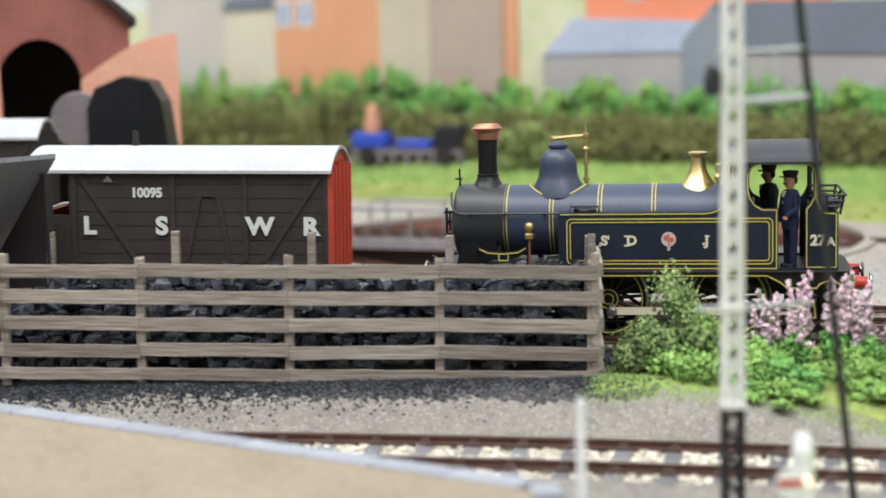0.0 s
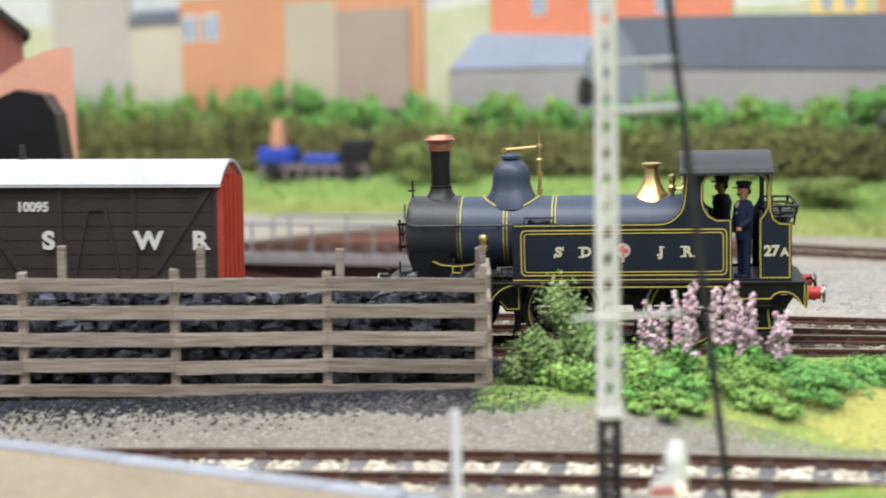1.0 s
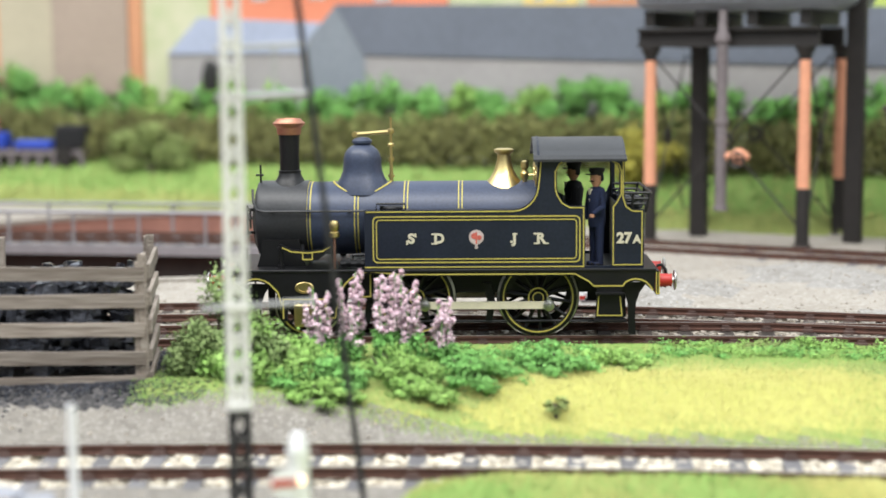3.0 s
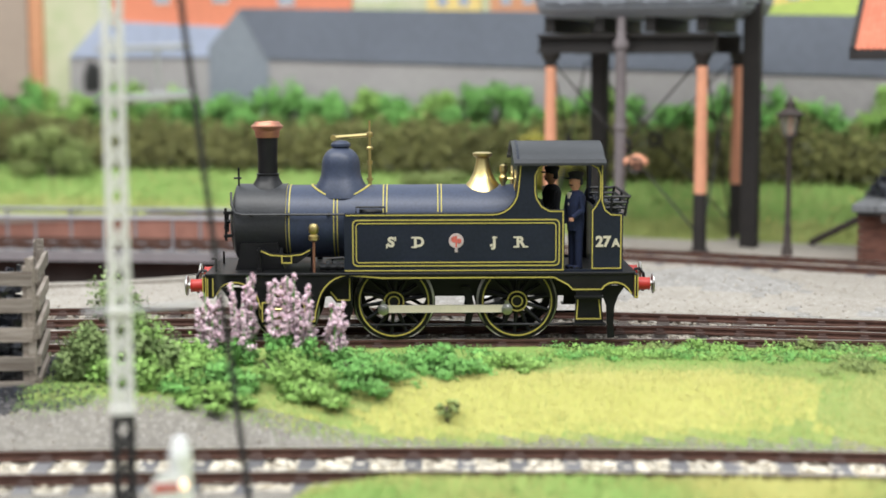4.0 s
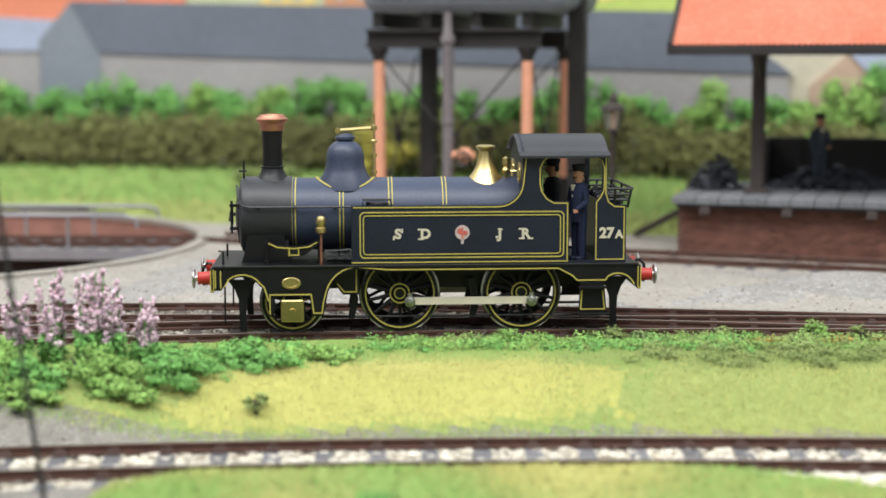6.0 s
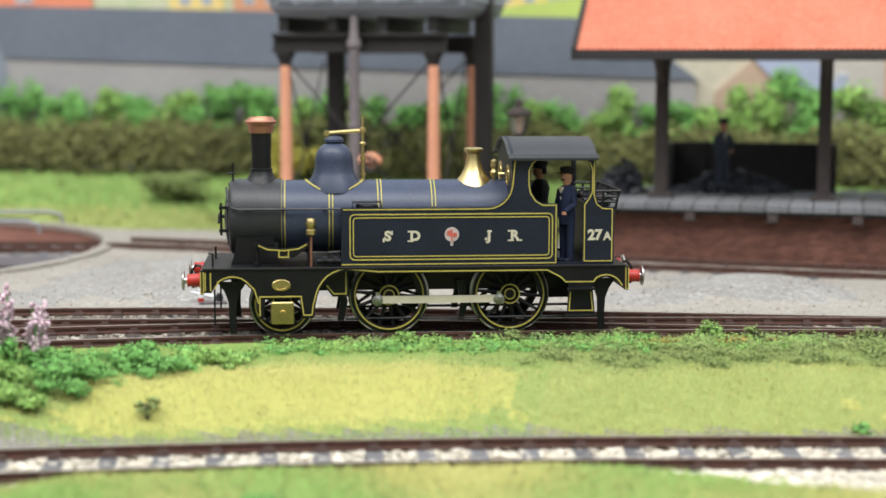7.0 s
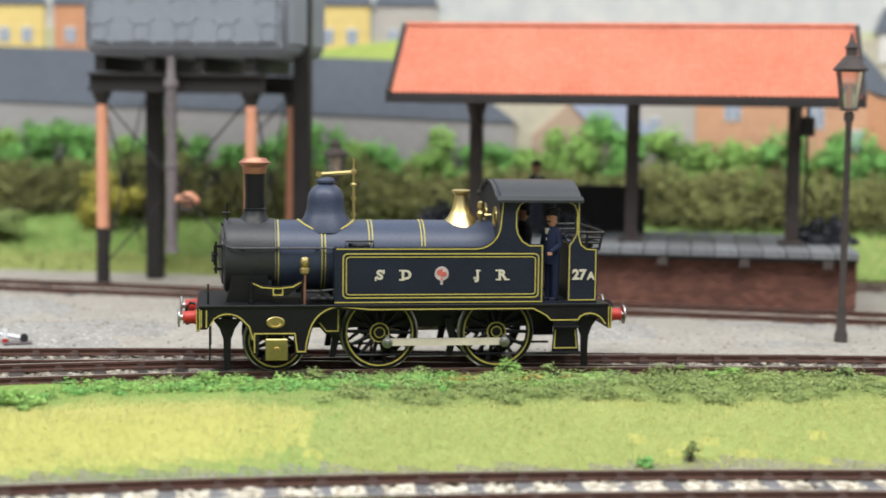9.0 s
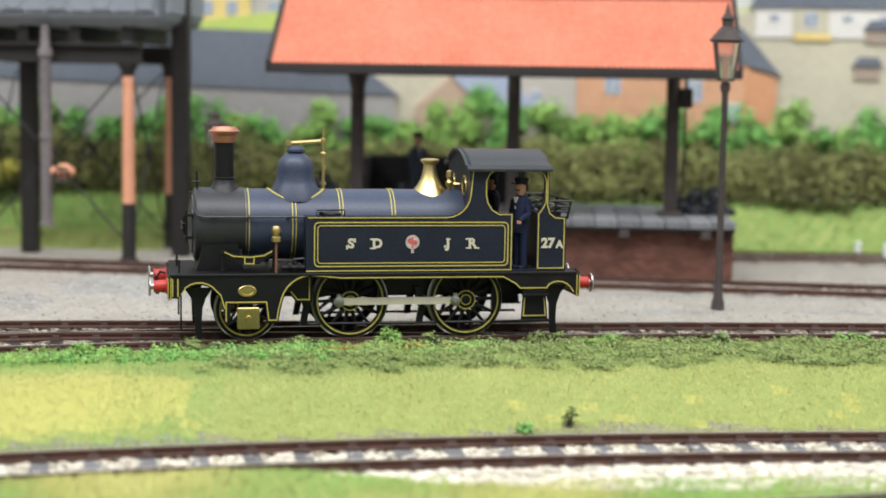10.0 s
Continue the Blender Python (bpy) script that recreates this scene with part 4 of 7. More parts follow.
        lathe(bm, [(0.7, 24.8), (1.3, 25.2), (1.3, 26.2), (0.8, 26.6), (1.2, 27.0), (1.3, 28.2), (0.9, 29.0), (0.3, 29.2)], (-34.4, y + s * 0.3, 0), "z", 14)
        tube(bm, [(-34.4, y, 27.6), (-34.4, s * 8.6, 27.6)], 0.5, 8)
        part("clack_valve", bm, BRASS, lo, "brass clack valve", 40)
        bm = bmesh.new()
        tube(bm, [(-33, y, 18.6), (-27.2, y, 18.6)], 0.8, 8)
        lathe(bm, [(1.1, -31.5), (1.1, -30.5)], (0, y, 18.8), "x", 10)
        lathe(bm, [(1.1, -29), (1.1, -28.2)], (0, y, 18.8), "x", 10)
        tube(bm, [(-30, y, 18.6), (-30, y, 20.6), (-27.3, y, 20.8)], 0.4, 6)
        part("steam_pipe", bm, LOCO_BLACK, lo)
        # axlebox, plaque, step, guard iron, sand pipe
        yo = s * 15.5
        bm = bmesh.new()
        box(bm, -44.2, -38.7, min(yo, yo + s * 1.2), max(yo, yo + s * 1.2), 3.6, 9.0, 0.25)
        ab = part("axlebox", bm, BRASS, lo, "square brass axlebox cover")
        bm = bmesh.new()
        lathe(bm, [(0.9, s * 16.6), (0.7, s * 17.1)], (-41.4, 0, 6.2), "y", 12)
        box(bm, -41.9, -40.9, min(s * 16.6, s * 17.1), max(s * 16.6, s * 17.1), 4.6, 6.0)
        part("oil_cap", bm, BRASS, ab)
        bm = bmesh.new()
        lathe(bm, [(2.3, yo), (2.3, yo + s * 0.16), (2.1, yo + s * 0.3), (1.5, yo + s * 0.3), (1.4, yo + s * 0.2)], (-41.7, 0, 0), "y", 24)
        for v in bm.verts:
            v.co.z = 13.0 + v.co.z * 0.62
        part("works_plate", bm, BRASS, lo, "oval brass plate")
        bm = bmesh.new()
        plate(bm, [(29.0, 12.6), (28.6, 5.0), (35.6, 5.0), (34.9, 12.6)], yo, yo - s * 0.4)
        box(bm, 28.2, 36.0, min(yo - s * 0.4, yo + s * 2.4), max(yo - s * 0.4, yo + s * 2.4), 4.6, 5.0)
        box(bm, 28.6, 35.4, min(yo, yo + s * 1.8), max(yo, yo + s * 1.8), 11.2, 11.6)
        st = part("footstep", bm, LOCO_BLACK, lo)
        bm = bmesh.new()
        ribbon(bm, [(29.4, 10.6), (29.1, 5.9), (35.0, 5.9), (34.5, 10.6)], yo, 0.3)
        part("step_lining", bm, YELLOW, st)
        for x0, bend in ((37.6, 1), (-53.6, -1)):
            bm = bmesh.new()
            plate(bm, [(x0 - 3.6, 13.6), (x0 + 3.6, 13.6), (x0 + 1.9, 11.2), (x0 + 1.0, 8.6), (x0 + 0.8, 5.0), (x0 + 1.0, 0.8), (x0 - 0.7, 0.8), (x0 - 0.9, 5.0), (x0 - 1.0, 8.6), (x0 - 1.9, 11.2)], s * 13.2, s * 12.4)
            part("guard_iron", bm, LOCO_BLACK, lo)
        bm = bmesh.new()
        tube(bm, [(-57.9, s * 13, 12), (-57.9, s * 13, 3.0)], 0.26, 6)
        part("sand_pipe", bm, LOCO_BLACK, lo)
        # splasher frames and brake gear behind the wheels
        bm = bmesh.new()
        box(bm, -48, 36, min(s * 6.6, s * 7.3), max(s * 6.6, s * 7.3), 10.4, 16.7)
        part("main_frame", bm, LOCO_BLACK, lo)
        bm = bmesh.new()
        tube(bm, [(-26, s * 9.6, 3.6), (33, s * 9.6, 3.6)], 0.35, 6)
        for x in (-27.6, 2.4):
            plate(bm, [(x - 1, 13), (x + 1, 13), (x + 2.2, 8), (x + 1.2, 3.2), (x - 0.4, 3.2), (x + 0.4, 8)], s * 9.9, s * 8.6)
        part("brake_gear", bm, LOCO_BLACK, lo)
        bm = bmesh.new()
        plate(bm, [(-31.4, 16.6), (-31.2, 12.2), (-29.2, 9.6), (-25.2, 9.6), (-25.2, 16.6)], s * 12.5, s * 11.5)
        sb = part("sandbox", bm, LOCO_BLACK, lo)
        bm = bmesh.new()
        ribbon(bm, [(-30.6, 12.4), (-28.9, 10.3), (-25.9, 10.3), (-25.9, 16)], s * 12.5, 0.3)
        part("sandbox_lining", bm, YELLOW, sb)
    bm = bmesh.new()
    box(bm, -52, -48, -5, 5, 17.3, 18.0)
    tube(bm, [(-58.5, 4, 17.3), (-58.5, 4, 20.4)], 0.28, 6)
    tube(bm, [(-58.3, -12, 17.3), (-58.3, -12, 20.4), (-59.4, -12, 20.6)], 0.28, 6)
    part("lamp_bracket", bm, LOCO_BLACK, lo)
    # crew, plain model figures
    figure_mesh("crew_figure", lo, mm(29.2, -10.6, 17.4, 0, 0, 125), 24.0, NAVY, "painted model figure in navy overalls and cap")
    figure_mesh("crew_figure", lo, mm(24.5, 3.5, 17.4, 0, 0, 95), 24.5, BLACKCLOTH, "painted model figure in black coat and cap")
    return lo


def lump(bm, c, r, rng):
    """A small broken lump: a cube with every corner pulled about."""
    v = []
    for dz in (-1, 1):
        for dy in (-1, 1):
            for dx in (-1, 1):
                v.append(bm.verts.new((c[0] + dx * r * rng.uniform(0.35, 1), c[1] + dy * r * rng.uniform(0.35, 1), c[2] + dz * r * rng.uniform(0.3, 0.9))))
    for q in ((0, 2, 3, 1), (4, 5, 7, 6), (0, 1, 5, 4), (2, 6, 7, 3), (0, 4, 6, 2), (1, 3, 7, 5)):
        bm.faces.new([v[i] for i in q])


def figure_mesh(name, parent, m, h, cloth, label):
    """A plain standing painted figure in one mesh, facing +y."""
    k = h / 24.0
    bm = bmesh.new()
    for sx in (-1, 1):
        lathe(bm, [(0.95, 0.6), (1.05, 5), (1.3, 11.5)], (sx * 1.1, 0, 0), "z", 10)
        box(bm, sx * 1.1 - 0.75, sx * 1.1 + 0.75, -0.9, 1.9, 0, 1.1, 0.25, mi=2)
    lathe(bm, [(2.0, 9.6), (2.15, 11.5), (2.05, 14), (2.45, 17.2), (1.8, 18.9), (0.8, 19.4)], (0, 0, 0), "z", 14)
    tube(bm, [(-2.3, 0, 18), (-2.9, 0.5, 14.6), (-2.2, 2.8, 12.9)], [0.95, 0.85, 0.65], 8)
    tube(bm, [(2.3, 0, 18), (2.9, 0.3, 14.6), (2.5, 1.2, 11.2)], [0.95, 0.85, 0.65], 8)
    plate(bm, [(-0.55, 18.9), (0.55, 18.9), (0.1, 15.8), (-0.1, 15.8)], 1.5, 2.3, mi=3)
    lathe(bm, [(0.75, 18.9), (0.8, 19.6), (1.25, 20.2), (1.45, 21.3), (1.4, 22.4), (0.3, 23.0)], (0, 0.2, 0), "z", 14, mi=1)
    lathe(bm, [(0.34, 0.9), (0.3, 1.9), (0.1, 2.0)], (0, 0, 21.2), "y", 8, mi=1)
    box(bm, -0.6, 0.6, 1.3, 1.75, 20.5, 20.8, mi=2)
    box(bm, -1.35, 1.35, -1.4, 0.3, 20.6, 22.4, 0.35, mi=2)
    lathe(bm, [(1.5, 22.0), (1.6, 22.6), (1.95, 23.3), (1.8, 23.8), (0.2, 24.0)], (0, 0, 0), "z", 14, mi=2)
    plate(bm, [(-1.2, 22.2), (1.2, 22.2), (1.2, 22.45), (-1.2, 22.45)], 1.2, 2.6, mi=2)
    lathe(bm, [(0.6, 12.2), (0.65, 12.9)], (-2.1, 3.1, 0), "z", 8, mi=1)
    bmesh.ops.scale(bm, vec=(k, k, k), verts=bm.verts)
    ob = part(name, bm, [cloth, SKIN, BLACKCLOTH, CREAM], parent, label, 50)
    ob.matrix_basis = m
    return ob


def wheel(lo, name, x, r, y, spokes, crank, label):
    """A spoked wheel under the locomotive; turns about y."""
    s = 1 if y > 0 else -1
    bm = bmesh.new()
    lathe(bm, [(1.9, -0.9), (1.9, 0.9), (1.6, 1.2), (0.1, 1.2)], (0, 0, 0), "y", 20)
    if crank:
        plate(bm, [(-1.8, 1.2), (-1.2, 2.0), (3.4, 1.5), (4.4, 0.8), (4.4, -0.8), (3.4, -1.5), (-1.2, -2.0), (-1.8, -1.2)], -0.9, 0.9)
    for v in bm.verts:
        v.co.y *= s
    w = part(name, bm, LOCO_BLACK, lo, label, 40)
    w.matrix_basis = mm(x, y, r)
    bm = bmesh.new()
    lathe(bm, [(r - 1.35, -1.1), (r - 0.2, -1.1), (r + 0.55, -1.1), (r + 0.65, -0.7), (r + 0.05, -0.4), (r, 1.1), (r - 0.4, 1.2), (r - 1.35, 1.2), (r - 1.35, -1.1)], (0, 0, 0), "y", 56, cap=False)
    for v in bm.verts:
        v.co.y *= s
    ty = part("tyre", bm, LOCO_BLACK, w, "", 30)
    bm = bmesh.new()
    lathe(bm, [(r - 0.55, 1.2), (r + 0.05, 1.05), (r + 0.06, -0.35), (r + 0.5, -0.5)], (0, 0, 0), "y", 56, cap=False)
    for v in bm.verts:
        v.co.y *= s
    part("tread", bm, STEEL, w, "worn steel tread", 30)
    bm = bmesh.new()
    lathe(bm, [(r - 1.2, 1.2), (r - 1.2, 1.32), (r - 0.85, 1.32), (r - 0.85, 1.2)], (0, 0, 0), "y", 56, cap=False)
    lathe(bm, [(2.2, 1.2), (2.2, 1.34), (2.55, 1.34), (2.55, 1.2)], (0, 0, 0), "y", 28, cap=False)
    if crank:
        lathe(bm, [(1.15, 1.2), (1.15, 1.34), (1.45, 1.34), (1.45, 1.2)], (0, 0, 0), "y", 24, cap=False)
    for v in bm.verts:
        v.co.y *= s
    part("wheel_lining", bm, YELLOW, w, "yellow lining rings")
    bm = bmesh.new()
    tube(bm, [(1.6, 0, 0), (r - 1.2, 0, 0)], [0.62, 0.42], 6)
    first = part("spoke", bm, LOCO_BLACK, w)
    for k in range(1, spokes):
        share(first, pose(0, 0, 0, 0, 360.0 * k / spokes, 0), w)
    if crank:
        bm = bmesh.new()
        pts = [(a * math.cos(q), a * math.sin(q)) for a, q in [(r - 1.3, radians(180 + d)) for d in range(-32, 33, 8)]]
        plate(bm, pts, -0.5, 0.95)
        for v in bm.verts:
            v.co.y *= s
        part("balance_weight", bm, LOCO_BLACK, w)
    return w


loco = build_loco()
DRIVER_R, LEAD_R, THROW = 9.5, 7.6, 3.1
drivers, leaders, rods = [], [], []
for yy in (-9.2, 9.2):
    for xx in (-15.2, 15.0):
        drivers.append((wheel(loco, "driving_wheel", xx, DRIVER_R, yy, 14, True, "black spoked driving wheel lined in yellow"), xx, DRIVER_R, yy))
    leaders.append((wheel(loco, "leading_wheel", -41.6, LEAD_R, yy, 10, False, "small black spoked leading wheel"), -41.6, LEAD_R, yy))


def coupling_rod(y):
    s = 1 if y > 0 else -1
    bm = bmesh.new()
    plate(bm, [(-15.2, 1.0), (15.0, 1.0), (15.0, -0.8), (-15.2, -0.8)], 0, s * 0.8)
    r = part("coupling_rod", bm, ROD, loco, "bright steel coupling rod")
    for x in (-15.2, 15.0):
        bm = bmesh.new()
        lathe(bm, [(1.35, -s * 0.2), (1.35, s * 1.1), (0.9, s * 1.2), (0.8, s * 1.6), (0.1, s * 1.7)], (x, 0, 0), "y", 18)
        box(bm, x - 0.5, x + 0.5, min(0, s), max(0, s), 1.1, 2.0)
        part("crank_boss", bm, STEEL, r, "", 40)
    return r


for yy in (-11.0, 11.0):
    rods.append((coupling_rod(yy), yy))
for xx, rr_ in ((-15.2, DRIVER_R), (15.0, DRIVER_R), (-41.6, LEAD_R)):
    bm = bmesh.new()
    tube(bm, [(xx, -9, rr_), (xx, 9, rr_)], 0.9, 8)
    part("axle", bm, LOCO_BLACK, loco)

# ---- backscene board and its painted buildings ----
HILL = mat("backscene_hill", (0.48, 0.54, 0.31), 0.9, 0, 0.1, 12, 0, 120, tint=(0.64, 0.62, 0.45))
PALESKY = mat("backscene_sky", (0.52, 0.55, 0.56), 0.9, 0, 0.1, 8, 0, 120, tint=(0.70, 0.70, 0.66))
PAINT = {}


def paint(key, c, v=0.10):
    if key not in PAINT:
        PAINT[key] = mat("painted_" + key, c, 0.9, 0, v, 25, 0, 300)
    return PAINT[key]


paint("slate", (0.155, 0.175, 0.215)), paint("grey_wall", (0.36, 0.345, 0.34)), paint("gable", (0.235, 0.265, 0.30)), paint("blue_roof", (0.40, 0.45, 0.58))
paint("orange", (0.62, 0.31, 0.17)), paint("salmon", (0.74, 0.26, 0.15)), paint("stone", (0.50, 0.45, 0.33)), paint("brown", (0.40, 0.32, 0.26)), paint("cream", (0.57, 0.53, 0.41))
paint("yellow", (0.80, 0.62, 0.24)), paint("tan", (0.52, 0.38, 0.28)), paint("pink", (0.64, 0.36, 0.22)), paint("glass", (0.30, 0.36, 0.46)), paint("pale", (0.50, 0.465, 0.42)), paint("field", (0.50, 0.62, 0.16)), paint("white", (0.74, 0.72, 0.68))
bm = bmesh.new()
box(bm, -1300, 700, 330, 334, -10, 230)
tagged(part("backscene", bm, PALESKY), "pale painted backscene board behind the layout", "backscene", "", "backdrop")
bm = bmesh.new()
outline = [(-1250, 20)] + [(x, 98 + 14 * nz(x, 0, 0.006, 41) + (8 if x < -300 else 0)) for x in range(-1250, 651, 25)] + [(650, 20)]
plate(bm, outline, 329.0, 330.1)
tagged(part("painted_hills", bm, HILL), "hazy cream and green hills painted on the backscene", "hill", "", "backdrop")


def relief(label, walls, roofs, windows=(), y=326.0, name="painted_house"):
    """A low-relief house on the backscene: wall sheets, roof sheets and windows of (x, z) outlines."""
    t = thing(name, walls[0][1][0][0], y, walls[0][1][0][1], 0, label, "house", "houses of the backscene")
    ox, oz = walls[0][1][0]
    for n, (key, pts) in enumerate(walls):
        bm = bmesh.new()
        plate(bm, [(x - ox, z - oz) for x, z in pts], -0.3 * n, 2.6 - 0.2 * n)
        part("wall", bm, PAINT[key], t)
    for key, pts in roofs:
        bm = bmesh.new()
        plate(bm, [(x - ox, z - oz) for x, z in pts], -0.95, 2.3)
        part("roof", bm, PAINT[key], t)
    for x, z, w, h in windows:
        bm = bmesh.new()
        box(bm, x - ox - w / 2, x - ox + w / 2, -0.5, 0.45, z - oz - h / 2, z - oz + h / 2)
        wd = part("window", bm, PAINT["white"], t)
        bm = bmesh.new()
        for sx in (-1, 1):
            box(bm, x - ox + sx * w / 4 - w * 0.2, x - ox + sx * w / 4 + w * 0.2, -0.62, 0.3, z - oz - h * 0.42, z - oz + h * 0.42)
        part("pane", bm, PAINT["glass"], wd)
    return t


relief("long low grey shed with a slate roof", [("grey_wall", [(-235, 40), (98, 40), (97, 61), (-235, 70)]), ("gable", [(-268, 40), (-268, 76), (-250, 94.5), (-234, 70), (-234, 40)])], [("slate", [(-234, 69.5), (-250, 95), (62, 87), (99, 60)])], y=324.5)
relief("pale lean-to with a blue-grey roof", [("grey_wall", [(-352, 42), (-262, 42), (-262, 72), (-352, 71)])], [("blue_roof", [(-352, 71), (-332, 90), (-258, 86), (-266, 71)])], y=325.5)
relief("bright orange brick house with small windows", [("salmon", [(-326, 60), (-190, 60), (-190, 120), (-326, 120)])], [], [(-296, 104, 9, 12), (-262, 104, 9, 12), (-225, 102, 9, 12)], y=327.3)
relief("orange brick works with grey shutters", [("orange", [(-548, 50), (-370, 50), (-370, 118), (-548, 118)]), ("stone", [(-466, 50), (-429, 50), (-429, 112), (-466, 112)])], [("slate", [(-592, 104), (-548, 104), (-548, 112), (-585, 112)])], [(-540, 100, 13, 16), (-523, 100, 13, 16)], y=326.8)
relief("brown timber doors of the works", [("brown", [(-428, 50), (-378, 50), (-378, 106), (-428, 106)])], [], y=325.0)
relief("tall pale grey rendered house", [("pale", [(-660, 50), (-592, 50), (-592, 128), (-660, 128)])], [], y=327.0)
relief("cream house beside the works", [("cream", [(-592, 50), (-548, 50), (-548, 104), (-592, 104)])], [], y=327.4)
for k, (x0, key) in enumerate(((-150, "yellow"), (-118, "orange"), (-92, "yellow"), (-60, "cream"), (-30, "yellow"), (4, "yellow"), (34, "pale"))):
    relief("small painted terrace house", [(key, [(x0, 84), (x0 + 27, 84), (x0 + 27, 112), (x0, 112)])], [("slate", [(x0 - 1, 112), (x0 + 4, 122), (x0 + 24, 122), (x0 + 28, 112)])], [(x0 + 8, 98, 5, 7), (x0 + 19, 98, 5, 7)], y=327.6)
bm = bmesh.new()
plate(bm, [(-10, 80), (120, 80), (110, 93), (70, 101), (40, 96), (-5, 90)], 326.6, 329.5)
tagged(part("painted_field", bm, PAINT["field"]), "bright green field painted on the backscene", "field", "", "backdrop")
bm = bmesh.new()
plate(bm, [(62, 40), (420, 40), (420, 98), (330, 104), (262, 100), (180, 84), (120, 80), (92, 76)], 327.9, 329.5)
tagged(part("painted_bank", bm, PAINT["cream"]), "cream hillside painted on the backscene", "hill", "", "backdrop")
relief("brown gabled barn with a blue roof", [("tan", [(106, 40), (106, 55), (122, 69), (136, 55), (136, 40)])], [("blue_roof", [(136, 55), (122, 69.5), (148, 69.5), (160, 56)])], y=325.6)
relief("small pale rendered cottage", [("pale", [(148, 40), (178, 40), (178, 72), (148, 72)])], [("slate", [(146, 72), (152, 80), (176, 80), (180, 72)])], [(160, 60, 5, 7)], y=326.6)
relief("pinkish-orange stone house with a grey roof", [("pink", [(178, 40), (254, 40), (254, 76), (178, 76)]), ("orange", [(252, 40), (266, 40), (266, 70), (252, 74)])], [("slate", [(176, 76), (184, 92), (250, 92), (268, 71), (252, 76)])], [(194, 66, 7, 8), (230, 64, 7, 10), (247, 54, 7, 10)], y=325.8)
relief("distant white farmhouse on the hillside", [("white", [(256, 88), (330, 88), (330, 101), (256, 101)]), ("cream", [(272, 88), (272, 101), (280, 110), (288, 101), (288, 88)])], [("slate", [(254, 101), (258, 112), (328, 112), (332, 101)])], [(264, 97, 4, 3), (280, 96, 6, 7), (296, 97, 4, 3), (312, 97, 4, 3)], y=327.0)
for x, z in ((304, 86), (300, 70), (318, 82)):
    relief("tiny painted hut on the hillside", [("brown", [(x, z), (x + 11, z), (x + 11, z + 7), (x, z + 7)])], [("slate", [(x - 1, z + 6), (x + 2, z + 10), (x + 10, z + 10), (x + 12, z + 6)])], y=326.8)
bm = bmesh.new()
box(bm, 273, 289, 326.6, 328, 87, 90)
tagged(part("painted_cart", bm, PAINT["yellow"]), "tiny yellow cart painted on the hillside", "cart")


# ---- hedge and bushes ----
def hedge():
    rng = np.random.default_rng(51)
    lf = Leafage()
    x = -660.0
    while x < 430:
        tall = 1.0 + 0.32 * smooth01(-420, -470, x)
        h = rng.uniform(11, 15) * tall
        lf.blob((x, rng.uniform(293, 299), 17 + h), (rng.uniform(8, 13), rng.uniform(6, 9), h * 1.05), 900, 1.0, rng, 0.6)
        lf.blob((x + 5, rng.uniform(288, 293), 22), (rng.uniform(7, 10), 5, rng.uniform(6, 10)), 320, 1.0, rng, 0.6)
        x += rng.uniform(8, 13)
    return lf.mesh("hedge", OLIVE_LEAF, "long dense olive-brown hedge along the lawn", "hedge", "stuff")


hedge()


def bush(name, label, c, r, n, size, material, seed, clumps=7, category="bush", ragged=False):
    rng = np.random.default_rng(seed)
    t = thing(name, c[0], c[1], c[2], 0, label, category, "")
    lf = Leafage()
    for k in range(clumps):
        a = rng.uniform(0, 2 * np.pi)
        q = rng.uniform(0.1, 0.9) if ragged else rng.uniform(0.15, 0.6)
        cc = (q * r[0] * math.cos(a), q * r[1] * math.sin(a), r[2] * (rng.uniform(0.0, 0.95) * (1.15 - q) if ragged else rng.uniform(0.25, 0.95)))
        s = rng.uniform(0.18, 0.4) if ragged else rng.uniform(0.32, 0.6)
        lf.blob(cc, (r[0] * s, r[1] * s, r[2] * s * (1.0 if ragged else 0.6)), n // clumps, size, rng, 0.35)
    lf.mesh("foliage", material, parent=t)
    bm = bmesh.new()
    for k in range(4):
        a = rng.uniform(0, 6.3)
        tube(bm, [(0, 0, -0.5), (r[0] * 0.3 * math.cos(a), r[1] * 0.3 * math.sin(a), r[2] * 0.8)], [0.5, 0.2], 5)
    part("stem", bm, SOIL, t)
    return t


rb = np.random.default_rng(77)
x = -640.0
while x < 420:
    tall = 1.0 + 0.35 * smooth01(-420, -470, x)
    h = rb.uniform(20, 29) * tall
    if 136 < x < 146:
        h = 33
    b = bush("bush", "bright green leafy bush behind the hedge", (x, rb.uniform(311, 317), gz(x, 312) + 12), (rb.uniform(11, 15), 7, h), 1500, 1.15, LIME_LEAF if rb.random() < 0.3 else GREEN_LEAF, int(x + 1000), 8)
    tagged(b, group="bushes behind the hedge")
    x += rb.uniform(10, 15)
bush("yellow_bush", "yellowish rounded bush on the lawn", (-71, 276, gz(-71, 276) - 1), (21, 9, 24), 4200, 0.8, YELLOW_LEAF, 5, 10)
bush("lawn_bush", "grey-green low bush on the lawn", (-118, 262, gz(-118, 262) - 1), (26, 9, 14), 3600, 0.8, SAGE_LEAF, 6, 10)
bush("lawn_bush", "dark green bush beside the hedge", (-330, 276, gz(-330, 276) - 1), (34, 9, 24), 4200, 0.9, SAGE_LEAF, 7, 10)


